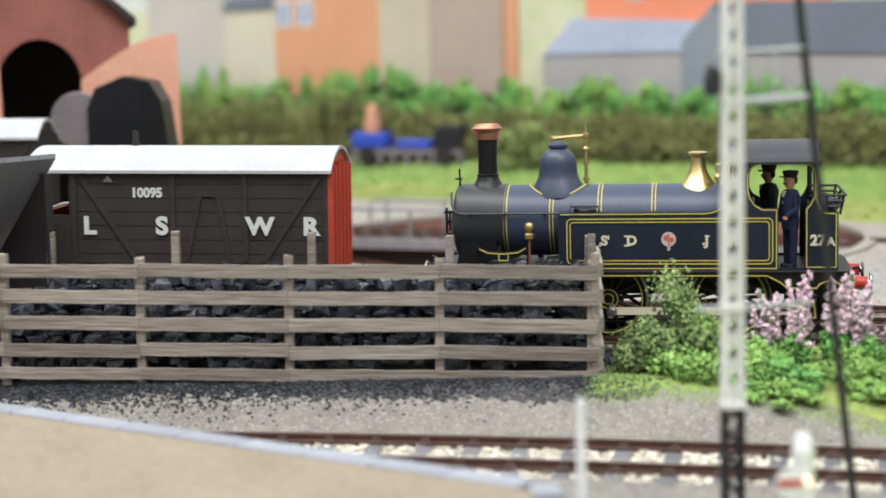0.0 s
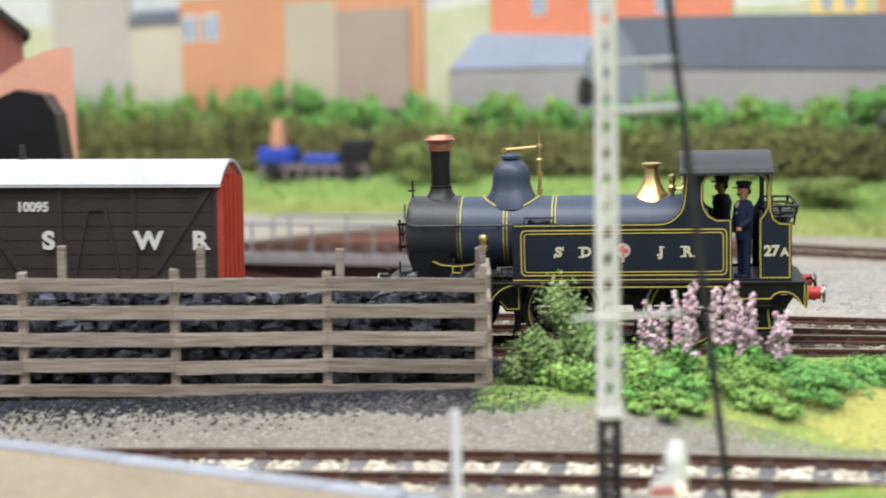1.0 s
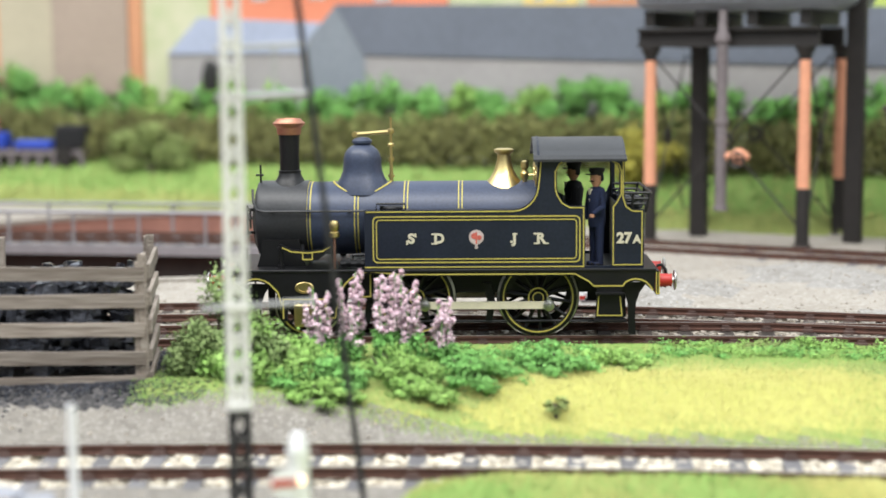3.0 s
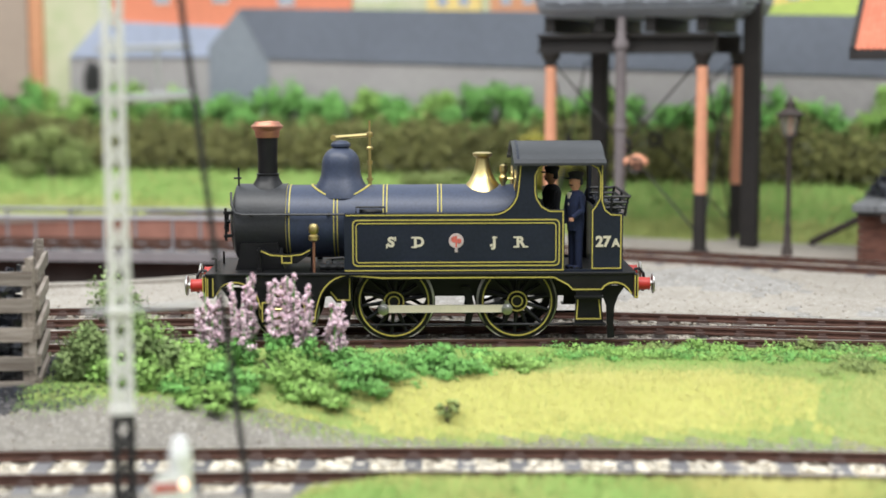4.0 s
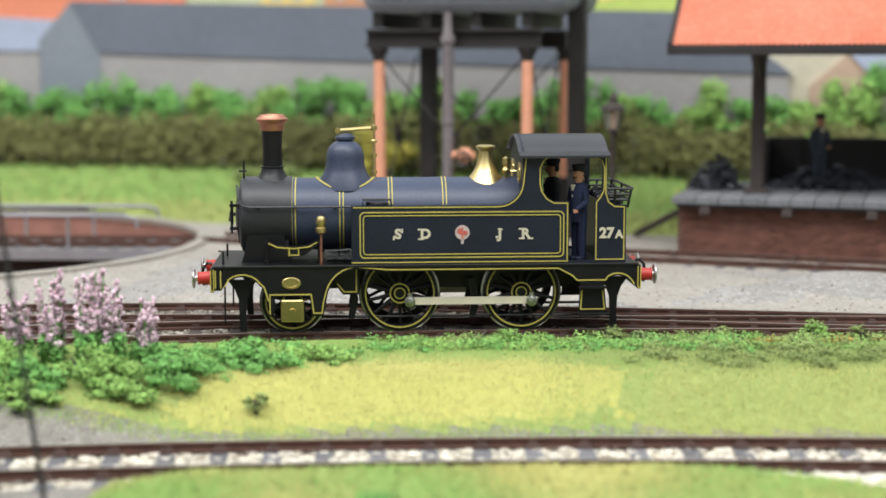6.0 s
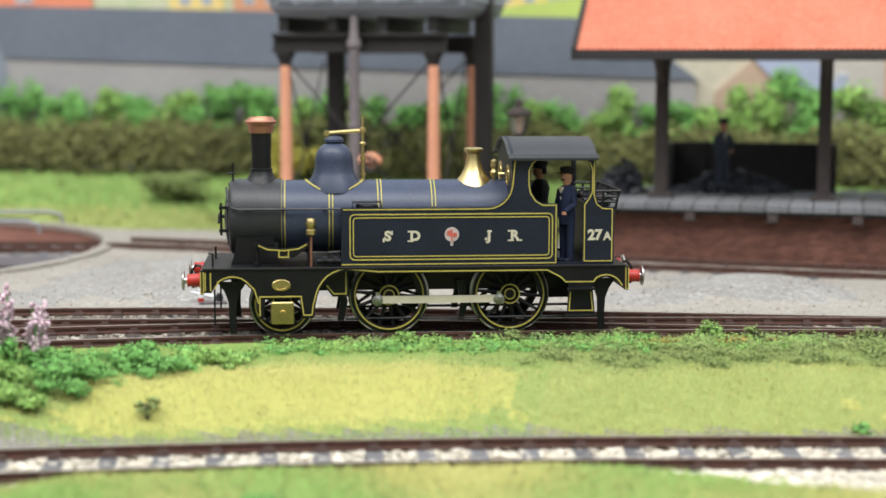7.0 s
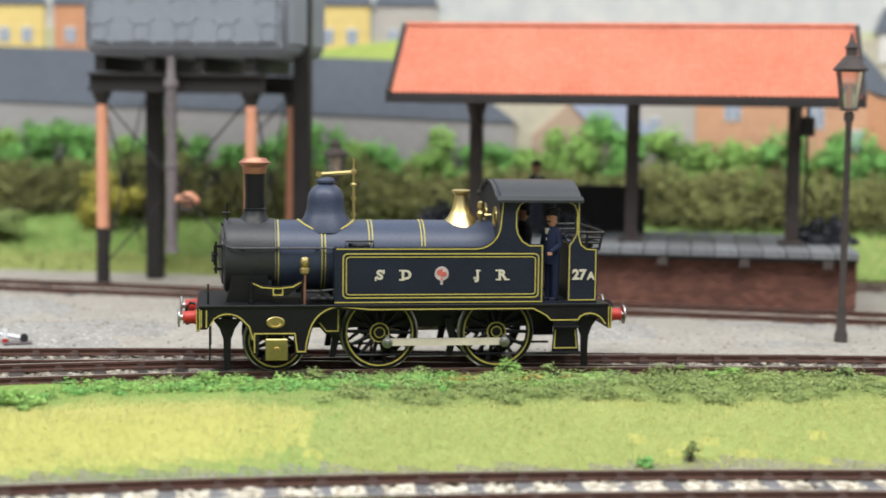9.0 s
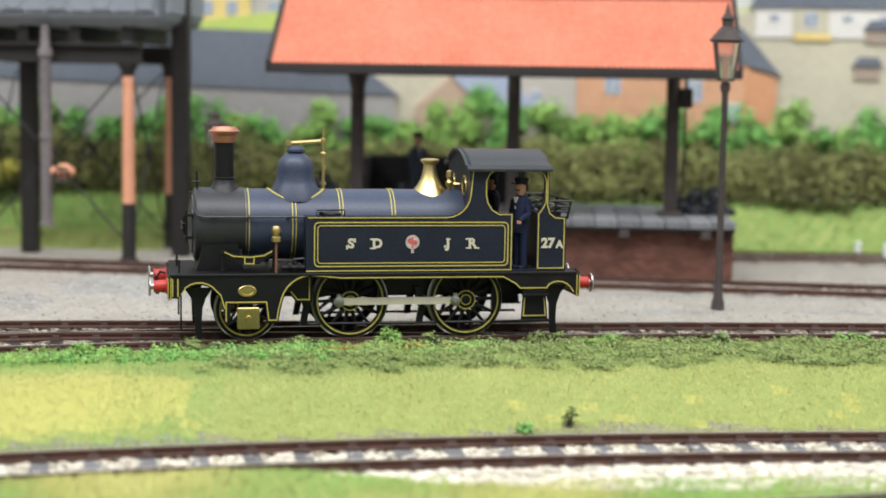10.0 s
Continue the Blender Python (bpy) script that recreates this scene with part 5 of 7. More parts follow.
# ---- turntable ----
def turntable():
    cx, cy, r = PIT
    t = thing("turntable", cx, cy, 0, 0, "turntable with a grey railed bridge in a brick pit", "turntable")
    bm = bmesh.new()
    lathe(bm, [(r, -1.6), (r, -24), (r - 18, -24), (r - 18, -26), (0.1, -26)], (0, 0, 0), "z", 96, cap=False)
    part("pit_wall", bm, PITBRICK, t, "weathered brick pit wall", 30)
    bm = bmesh.new()
    lathe(bm, [(r + 4, -2.2), (r + 4, -0.9), (r - 0.8, -0.9), (r - 0.8, -3.0)], (0, 0, 0), "z", 96, cap=False)
    part("coping", bm, ASH, t, "", 30)
    bm = bmesh.new()
    lathe(bm, [(r - 9, -25.9), (r - 9, -22.8), (r - 11, -22.8), (r - 11, -25.9)], (0, 0, 0), "z", 96, cap=False)
    part("race_rail", bm, RAIL, t)
    for y in (-19.4, 19.4):
        bm = bmesh.new()
        box(bm, -r + 3, r - 3, y - 0.5, y + 0.5, -5.6, -1.9)
        part("side_plank", bm, RAILING, t, "pale grey bridge side plank").matrix_basis = pose(0, 0, 0, 0, 0, 14)
    bm = bmesh.new()
    tube(bm, [(0, 0, -26), (0, 0, -4)], 9, 20)
    part("pivot", bm, PITDARK, t)
    bm = bmesh.new()
    box(bm, -r + 2, r - 2, -19, 19, -3.4, -2.2)
    deck = part("deck", bm, BRIDGE, t)
    deck.matrix_basis = pose(0, 0, 0, 0, 0, 14)
    turn = pose(0, 0, 0, 0, 0, 14)
    for y in (-14, 14):
        bm = bmesh.new()
        plate(bm, [(-r + 3, -3.4), (-r + 3, -8), (-30, -19), (30, -19), (r - 3, -8), (r - 3, -3.4)], y - 0.8, y + 0.8)
        part("girder", bm, PITDARK, t).matrix_basis = turn
        bm = bmesh.new()
        box(bm, -r + 1, r - 1, y * 0.657 - 0.5, y * 0.657 + 0.5, -2.2, 0)
        part("bridge_rail", bm, RAIL, t).matrix_basis = turn
    bm = bmesh.new()
    box(bm, -1.7, 1.7, -17, 17, -2.4, -1.7)
    first = part("bridge_sleeper", bm, SLEEPER_GREY, t)
    first.matrix_basis = turn @ mm(-r + 6, 0, 0)
    k = 1
    while -r + 6 + k * 9 < r - 5:
        share(first, turn @ mm(-r + 6 + k * 9, 0, 0), t)
        k += 1
    for y in (-18.2, 18.2):
        bm = bmesh.new()
        tube(bm, [(-r + 12, y, 1), (-r + 12, y, 9), (-r + 14, y, 10.4), (r - 22, y, 10.4), (r - 18, y, 9.2), (r - 17.5, y, 6)], 0.7, 8)
        part("handrail", bm, RAILING, t, "grey tubular handrail").matrix_basis = turn
        bm = bmesh.new()
        tube(bm, [(0, 0, -2.5), (0, 0, 10.2)], 0.6, 6)
        p0 = part("rail_post", bm, RAILING, t)
        p0.matrix_basis = turn @ mm(-r + 20, y, 0)
        for k in range(1, 7):
            share(p0, turn @ mm(-r + 20 + 26.5 * k, y, 0), t)
    return t


turntable()


# ---- water tower ----
def water_tower():
    t = thing("water_tower", -17, 191, -2, 0, "grey panelled water tank on pink and black iron columns", "water tower")
    X = lambda x: x + 17
    Yv = lambda y: y - 191
    Zv = lambda z: z + 2
    for x, y in ((-46, 191), (11, 191), (15, 241), (-41, 241)):
        bm = bmesh.new()
        lathe(bm, [(3.4, 0), (3.4, 1.6), (2.5, 2.0), (2.45, 22)], (X(x), Yv(y), 0), "z", 20)
        c = part("column", bm, BLACKIRON, t, "black painted column foot", 40)
        bm = bmesh.new()
        lathe(bm, [(2.35, 22), (2.0, 68.4)], (X(x), Yv(y), 0), "z", 20)
        part("shaft", bm, PINKPOST, c, "salmon pink column shaft", 40)
        bm = bmesh.new()
        lathe(bm, [(2.1, 68.2), (2.3, 69.6), (3.2, 71.4), (3.6, 72.0), (3.6, 73.2)], (X(x), Yv(y), 0), "z", 20)
        part("capital", bm, BLACKIRON, c, "", 40)
    for y in (191, 240):
        bm = bmesh.new()
        box(bm, X(-50.5), X(16), Yv(y - 2.6), Yv(y + 2.6), 73, 74.2)
        box(bm, X(-50.5), X(16), Yv(y - 0.7), Yv(y + 0.7), 74, 79)
        box(bm, X(-50.5), X(16), Yv(y - 2.6), Yv(y + 2.6), 78.8, 80)
        part("girder", bm, BLACKIRON, t, "black iron girder")
    for x in (-46, -27, -8, 11):
        bm = bmesh.new()
        box(bm, X(x - 1.9), X(x + 1.9), Yv(189), Yv(248), 80.5, 86.5)
        part("bearer", bm, BLACKIRON, t)
    bm = bmesh.new()
    box(bm, X(-51.5), X(27), Yv(183.5), Yv(252), 86, 150, 4.0)
    bmesh.ops.bevel(bm, geom=[e for e in bm.edges if e.calc_length() > 20], offset=1.2, segments=2, affect="EDGES")
    tank = part("tank", bm, TANKGREY, t, "grey painted panelled tank", 40)
    bm = bmesh.new()
    for i in range(5):
        for j in range(4):
            cx, cz = -44 + i * 15.8, 95 + j * 15.3
            for k in range(4):
                a = math.pi / 4 + k * math.pi / 2
                tube(bm, [(X(cx + 3.2 * math.cos(a)), Yv(183.4), cz + 3.2 * math.sin(a)), (X(cx + 7.4 * math.cos(a)), Yv(183.4), cz + 7.2 * math.sin(a))], 0.28, 5)
            pts = [(X(cx + 3.2 * math.cos(a)), Yv(183.4), cz + 3.2 * math.sin(a)) for a in [k * math.pi / 8 for k in range(16)]]
            tube(bm, pts, 0.28, 5, closed=True)
    part("panel_moulding", bm, TANKGREY, tank)
    for x, y, top, w in ((-34.6, 219, 84, 3.1), (24.6, 217, 150, 3.3)):
        bm = bmesh.new()
        box(bm, X(x - w), X(x + w), Yv(y - 3), Yv(y + 3), 0, top, 0.5)
        part("timber_post", bm, BLACKIRON, t, "tall black square post")
    bm = bmesh.new()
    lathe(bm, [(2.1, 13.5), (2.6, 13.7), (2.6, 15.0), (2.15, 15.3), (2.05, 45), (2.5, 45.2), (2.5, 47), (2.05, 47.2), (2.05, 74.5), (2.7, 74.8), (2.7, 77.0), (1.7, 78.5), (1.5, 86)], (X(-17.8), Yv(186), 0), "z", 18)
    pipe = part("down_pipe", bm, GREYPOST, t, "purplish grey down pipe", 40)
    bm = bmesh.new()
    lathe(bm, [(1.5, X(-16)), (1.5, X(-13.5)), (2.6, X(-13)), (3.0, X(-11)), (2.4, X(-9.2)), (1.4, X(-8.6)), (1.4, X(-7.6))], (0, Yv(186), 33.5), "x", 16)
    part("valve_body", bm, PINKPOST, pipe, "salmon painted valve", 40)
    bm = bmesh.new()
    ring = [(X(-11) + 2.6 * math.cos(k * math.pi / 8), Yv(181.6), 32.5 + 2.6 * math.sin(k * math.pi / 8)) for k in range(16)]
    tube(bm, ring, 0.55, 6, closed=True)
    tube(bm, [(X(-11), Yv(181.6), 32.5), (X(-11), Yv(185), 33)], 0.5, 6)
    for k in range(2):
        tube(bm, [ring[4 * k], ring[4 * k + 8]], 0.35, 5)
    part("handwheel", bm, BLACKIRON, pipe)
    for a, b in (((-45, 190, 70), (10, 190, 8)), ((10, 190, 70), (-45, 190, 8)), ((-46, 192, 70), (-46, 239, 8)), ((-46, 239, 70), (-46, 192, 8)), ((12, 192, 70), (13, 239, 8)), ((13, 239, 70), (12, 192, 8)), ((-45, 240, 70), (12, 240, 8)), ((12, 240, 70), (-45, 240, 8))):
        bm = bmesh.new()
        tube(bm, [(X(a[0]), Yv(a[1]), a[2]), (X(b[0]), Yv(b[1]), b[2])], 0.38, 5)
        part("tie_rod", bm, BLACKIRON, t)
    for x, y in ((-17.5, 190), (-17.5, 240), (12.5, 215), (-46, 215)):
        bm = bmesh.new()
        ax = "y" if x == -17.5 else "x"
        pts = [((X(x) + 2.6 * math.cos(a), Yv(y), 39 + 2.6 * math.sin(a)) if ax == "y" else (X(x), Yv(y) + 2.6 * math.cos(a), 39 + 2.6 * math.sin(a))) for a in [k * math.pi / 8 for k in range(16)]]
        tube(bm, pts, 0.7, 6, closed=True)
        part("tie_ring", bm, BLACKIRON, t)
    return t


water_tower()

# ---- coaling stage ----
def coaling_stage():
    t = thing("coaling_stage", 148, 196, -2, -2.0, "brick coaling stage with an open red tiled roof", "coaling stage")
    x0, x1, y0, y1 = -79, 81, -20, 46
    for name, b in (("core", (x0 + 0.6, x1 - 0.6, y0 + 0.6, y1 - 0.6)),):
        bm = bmesh.new()
        box(bm, b[0], b[1], b[2], b[3], 0, 17.6)
        core = part("brick_base", bm, MORTAR, t, "red-brown brick base")
    v, f = [], []
    rng = np.random.default_rng(8)
    row = 0
    z = 0.1
    while z < 17.0:
        off = 1.6 * (row % 2)
        for side in range(3):
            n = int((x1 - x0) / 3.2) if side == 0 else int((y1 - y0) / 3.2)
            for k in range(n):
                a = k * 3.2 + off
                d = rng.uniform(0.0, 0.18)
                if side == 0:
                    bx = (x0 + a, min(x0 + a + 2.95, x1), y0 - d, y0 + 0.8)
                elif side == 1:
                    bx = (x1 - 0.8, x1 + d, y0 + a, min(y0 + a + 2.95, y1))
                else:
                    bx = (x0 - d, x0 + 0.8, y0 + a, min(y0 + a + 2.95, y1))
                if bx[1] - bx[0] < 0.4 or bx[3] - bx[2] < 0.4:
                    continue
                i = len(v)
                v += [(x, y, zz) for zz in (z, z + 0.92) for y in (bx[2], bx[3]) for x in (bx[0], bx[1])]
                f += [tuple(i + q for q in c) for c in CUBE]
        z += 1.12
        row += 1
    fast_mesh("brickwork", v, f, [island(STAGEBRICK, 0.3)], t, "", "", "stuff")
    k = 0
    bm = bmesh.new()
    box(bm, 0, 7.8, y0 - 5, y1 + 2, 0, 2.6, 0.25)
    first = part("deck_plank", bm, DECK, t, "grey weathered deck slab")
    first.matrix_basis = mm(x0 - 1.5, 0, 18.6)
    for k in range(1, 20):
        share(first, mm(x0 - 1.5 + 8.1 * k, 0, 18.6), t)
    bm = bmesh.new()
    box(bm, x0, x1, y0 - 4, y1 + 1, 17.4, 18.6)
    part("deck_joist", bm, BARGE, t)
    bm = bmesh.new()
    box(bm, -1.7, 1.7, -2, 2, -3, 0)
    br = part("bracket", bm, STAGEPOST, t)
    br.matrix_basis = mm(x0 + 10, y0 - 3, 18.2)
    for k in range(1, 6):
        share(br, mm(x0 + 10 + 28 * k, y0 - 3, 18.2), t)
    for x in (-54, 3, 60):
        bm = bmesh.new()
        box(bm, x - 2.3, x + 2.3, -2.3, 2.3, 21, 92, 0.3)
        p = part("post", bm, STAGEPOST, t, "dark brown timber post")
        bm = bmesh.new()
        box(bm, x - 4.5, x + 4.5, -4, 4, 21, 22.6, 0.3)
        part("post_shoe", bm, STAGEPOST, p)
        bm = bmesh.new()
        tube(bm, [(x, -2, 62), (x, -26, 74)], 1.3, 6)
        tube(bm, [(x, 2, 62), (x, 26, 74)], 1.3, 6)
        part("strut", bm, STAGEPOST, p)
    # roof
    ex0, ex1, ez, rz_, half = -80.5, 79.5, 72.8, 97.4, 30.0
    for s in (-1, 1):
        courses, step = 17, 0.5
        n = int((ex1 - ex0) / step)
        v, f = [], []
        for c in range(courses):
            for e in (0, 1):
                u = (c + e) / courses
                lift = 0.55 if e == 0 else 0.05
                for k in range(n + 1):
                    x = ex0 + k * step
                    w = 0.32 * math.cos(2 * math.pi * x / 2.0)
                    v.append((x, s * half * (1 - u), ez + (rz_ - ez) * u + lift + w + 0.4))
            b = 2 * c * (n + 1)
            for k in range(n):
                f.append((b + k, b + k + 1, b + n + 1 + k + 1, b + n + 1 + k))
                if c:
                    q = b - (n + 1)
                    f.append((q + k, q + k + 1, b + k + 1, b + k))
        fast_mesh("roof_tiles", v, f, [TILE], t, "bright orange-red pantiles", "", "stuff", smooth=True)
        bm = bmesh.new()
        a = [bm.verts.new(p) for p in ((ex0, s * half, ez - 1.2), (ex1, s * half, ez - 1.2), (ex1, 0, rz_ - 1.2), (ex0, 0, rz_ - 1.2))]
        bm.faces.new(a)
        ext = bmesh.ops.extrude_face_region(bm, geom=list(bm.faces))
        for g in ext["geom"]:
            if isinstance(g, bmesh.types.BMVert):
                g.co.z += 1.1
        part("roof_boarding", bm, STAGEPOST, t)
        bm = bmesh.new()
        box(bm, ex0 - 0.6, ex1 + 0.6, s * half - 0.9, s * half + 0.9, ez - 2.6, ez + 0.2, 0.2)
        part("fascia", bm, BARGE, t, "dark brown eaves board")
        for x in (ex0 - 0.7, ex1 + 0.7):
            bm = bmesh.new()
            prof = [(s * (half + 0.9), ez - 2.6), (s * (half + 0.9), ez + 1.6), (0, rz_ + 1.8), (0, rz_ - 2.4)]
            v4 = [bm.verts.new((x - 0.8, y, z)) for y, z in prof] + [bm.verts.new((x + 0.8, y, z)) for y, z in prof]
            for q in ((0, 1, 2, 3), (7, 6, 5, 4), (0, 4, 5, 1), (1, 5, 6, 2), (2, 6, 7, 3), (3, 7, 4, 0)):
                bm.faces.new([v4[i] for i in q])
            part("barge_board", bm, BARGE, t, "dark brown barge board")
    bm = bmesh.new()
    tube(bm, [(ex0, 0, rz_ + 1.4), (ex1, 0, rz_ + 1.4)], 0.9, 8)
    part("ridge_tile", bm, TILE, t)
    # hoist
    bm = bmesh.new()
    tube(bm, [(64, -6, 29), (64, -6, 62)], 0.42, 6)
    ch = part("hoist_chain", bm, BARGE, t)
    bm = bmesh.new()
    box(bm, 61.6, 66.4, -8, -4, 60, 67, 0.6)
    tube(bm, [(64, -6, 67), (64, -6, 74)], 0.6, 6)
    part("pulley_block", bm, BARGE, ch)
    return t


coaling_stage()
cb = thing("coal_bunker", 94, 236, 19.2, 0, "black three-sided coal bunker on the stage", "coal bunker")
for nm, bx in [("back_wall", (0, 62, 0, 1.6, 0, 18)), ("side_wall", (0, 1.6, -14, -0.05, 0, 18)), ("side_wall", (60.4, 62, -14, -0.05, 0, 18))] + [("upright", (3 + k * 9, 5 + k * 9, -0.7, -0.05, 0, 17.6)) for k in range(7)]:
    bm = bmesh.new()
    box(bm, *bx, 0.15)
    part(nm, bm, BARGE, cb)


def coal_heap(label, c, r, h, n, seed, size=(0.9, 2.0)):
    rng = np.random.default_rng(seed)
    pl = []
    for _ in range(n):
        a, q = rng.uniform(0, 6.283), math.sqrt(rng.random())
        x, y = r[0] * q * math.cos(a), r[1] * q * math.sin(a)
        pl.append((c[0] + x, c[1] + y, c[2] + h * (1 - q * q) * rng.uniform(0.3, 1.0)))
    return stones("coal_heap", pl, size, COAL, label, None, 0.8, seed)


coal_heap("heap of black coal on the stage deck", (118, 224, 19.4), (22, 11), 8, 260, 61)
coal_heap("small heap of coal on the stage deck", (221, 206, 19.4), (11, 8), 10, 150, 62)
coal_heap("heap of coal at the stage end", (78, 214, 19.4), (9, 14), 12, 150, 63)
# timber ramp at the stage end
bm = bmesh.new()
tube(bm, [(46, 230, gz(46, 230) + 1), (66, 213, 11)], 1.3, 6)
ob = part("timber_baulk", bm, STAGEPOST)
tagged(ob, "dark timber baulk leaning against the stage", "timber")
fig = figure_mesh("statuette", None, mm(115, 215, 21.6, 0, 0, 200), 25.5, GREYCLOTH, "")
tagged(fig, "grey painted model figure on the coal heap", "model figure")


# ---- yard lamps ----
def yard_lamp(x, y, h, label, glow):
    t = thing("yard_lamp", x, y, gz(x, y) - 0.3, 0, label, "yard lamp", "yard lamps")
    k = h / 90.0
    bm = bmesh.new()
    lathe(bm, [(2.0, 0), (2.0, 2.5), (1.5, 4), (1.3, 10), (1.05, 12), (0.95, h * 0.72), (1.5, h * 0.735), (1.5, h * 0.75), (1.0, h * 0.76)], (0, 0, 0), "z", 14)
    part("post", bm, STAGEPOST, t, "", 40)
    z0, z1, w0, w1 = h * 0.765, h * 0.89, 2.4, 4.0
    bm = bmesh.new()
    for a in range(4):
        c, s = math.cos(math.pi / 4 + a * math.pi / 2), math.sin(math.pi / 4 + a * math.pi / 2)
        tube(bm, [(w0 * 1.2 * c, w0 * 1.2 * s, z0), (w1 * 1.2 * c, w1 * 1.2 * s, z1)], 0.35, 5)
    for zz, w in ((z0, w0), (z1, w1)):
        tube(bm, [(w * 1.2 * math.cos(math.pi / 4 + a * math.pi / 2), w * 1.2 * math.sin(math.pi / 4 + a * math.pi / 2), zz) for a in range(4)], 0.4, 5, closed=True)
    lan = part("lantern_frame", bm, STAGEPOST, t)
    bm = bmesh.new()
    v = [bm.verts.new((w * (1 if i in (1, 2) else -1), w * (1 if i > 1 else -1), z)) for z, w in ((z0, w0 * 0.82), (z1, w1 * 0.82)) for i in range(4)]
    for i in range(4):
        bm.faces.new((v[i], v[(i + 1) % 4], v[4 + (i + 1) % 4], v[4 + i]))
    g = part("lantern_glass", bm, LANTERN, lan, "pale lantern glass")
    bm = bmesh.new()
    lathe(bm, [(0.9, z0), (1.1, z0 + 5), (0.5, z0 + 7)], (0, 0, 0), "z", 10)
    part("burner", bm, LAMPGLASS, lan, "amber burner", 40)
    bm = bmesh.new()
    lathe(bm, [(5.0, z1), (5.2, z1 + 0.5), (2.2, z1 + h * 0.045), (1.6, z1 + h * 0.05), (1.6, z1 + h * 0.07), (2.0, z1 + h * 0.075), (1.0, z1 + h * 0.09), (0.5, z1 + h * 0.11), (0.1, z1 + h * 0.125)], (0, 0, 0), "z", 16)
    part("lantern_cap", bm, STAGEPOST, lan, "", 40)
    return t


LANTERN = bpy.data.materials.new("lantern_glass")
LANTERN.use_nodes = True
lb = LANTERN.node_tree.nodes["Principled BSDF"]
lb.inputs["Base Color"].default_value = (0.85, 0.82, 0.76, 1)
lb.inputs["Roughness"].default_value = 0.15
lb.inputs["Transmission Weight"].default_value = 0.85
yard_lamp(42, 196, 57, "short brown gas lamp with a square lantern", 1)
yard_lamp(214.5, 104, 91, "tall brown gas lamp with a square lantern", 1)

# ---- coal pen: plank fence and coal ----
FA = 32.0  # the pen's direction, degrees
FC, FS = math.cos(radians(FA)), math.sin(radians(FA))
PEN = (-77.5, -88.8)  # its front right corner


def pen_point(u, w):
    """u along the front to the left, w back from it."""
    return PEN[0] - u * FC - w * FS, PEN[1] - u * FS + w * FC


def fence_run(label, x, y, rz, posts, length, tall, seed, tilt=1.2, rails=((-3.0, -0.3), (2.4, 5.3), (8.6, 11.6), (14.8, 17.8), (20.8, 23.8))):
    """A plank fence along local -x from its base, planks on the -y side."""
    t = thing("plank_fence", x, y, gz(x, y), rz, label, "fence", "fences of the coal pen")
    rng = random.Random(seed)
    z0 = gz(x, y)
    t.matrix_basis = mm(x, y, z0 - tilt * 0.5, 0, tilt, rz)
    for u in posts:
        bm = bmesh.new()
        h = tall - z0 + rng.uniform(-0.6, 0.6)
        box(bm, -u - 1.0, -u + 1.0, 0.1, 2.0, -3, h, 0.15)
        for v in bm.verts:
            if v.co.z > h - 0.5:
                v.co.z += rng.uniform(-0.3, 0.3)
        part("fence_post", bm, FENCEWOOD, t, "rough grey post")
    for a, b in rails:
        cuts = [p for i, p in enumerate(posts)]
        for u0, u1 in zip(cuts, cuts[1:]):
            bm = bmesh.new()
            d0, d1 = rng.uniform(-0.35, 0.35), rng.uniform(-0.35, 0.35)
            n = 6
            rows = []
            e0 = 1.2 if u0 == posts[0] else 0.0
            for k in range(n + 1):
                u = (u0 - e0) + (u1 - u0 + e0 - 0.08) * k / n
                dz = d0 + (d1 - d0) * k / n
                j = [rng.uniform(-0.12, 0.12) for _ in range(2)]
                rows.append([bm.verts.new((-u, yy, zz - z0)) for yy, zz in ((-0.75, a + dz + j[0]), (0.1, a + dz + j[0]), (0.1, b + dz + j[1]), (-0.75, b + dz + j[1]))])
            for r0, r1 in zip(rows, rows[1:]):
                for k in range(4):
                    bm.faces.new((r0[k], r0[(k + 1) % 4], r1[(k + 1) % 4], r1[k]))
            bm.faces.new(rows[0]), bm.faces.new(rows[-1])
            part("fence_plank", bm, FENCEWOOD, t, "weathered grey-brown plank")
    return t


fence_run("weathered grey plank fence along the front of the coal pen", *pen_point(0, 0), FA, [0.6, 35, 69.5, 104, 136, 170, 205, 240], 240, 25.4, 3)
fence_run("weathered grey plank fence along the back of the coal pen", *pen_point(0, 34), FA, [0.6, 35, 69.5, 104, 136, 170, 205], 205, 27.0, 4, 1.2, ((-2.3, 0.6), (2.9, 6.3), (9.2, 12.6)))
fence_run("weathered grey plank fence across the end of the coal pen", *pen_point(-1.6, 33), FA - 90 + 180, [0.6, 32.4], 33, 26.5, 5, 0.0)
rc = np.random.default_rng(31)
pl = []
for _ in range(3000):
    u, w = rc.uniform(2, 238), rc.uniform(2.5, 32)
    top = 7 + (15.0 * smooth01(2, 12, w)) * smooth01(165, 120, u)
    x, y = pen_point(u, w)
    pl.append((x, y, -2 + rc.uniform(0.25, 1.0) * top))
stones("coal_heap", pl, (1.0, 2.6), COAL, "broken black coal heaped inside the pen", None, 0.75, 32)
pl = []
for _ in range(8000):
    u, w = rc.uniform(-12, 200), -abs(rc.normal(0, 4.6))
    x, y = pen_point(u, w)
    pl.append((x, y, gz(x, y) + 0.1))
for _ in range(700):
    u, w = rc.uniform(-16, 2), rc.uniform(-10, 34)
    x, y = pen_point(u, w)
    pl.append((x, y, gz(x, y) + 0.2))
stones("coal_spill", pl, (0.12, 0.4), COAL, "small coal spilt along the foot of the fence", None, 0.7, 33)


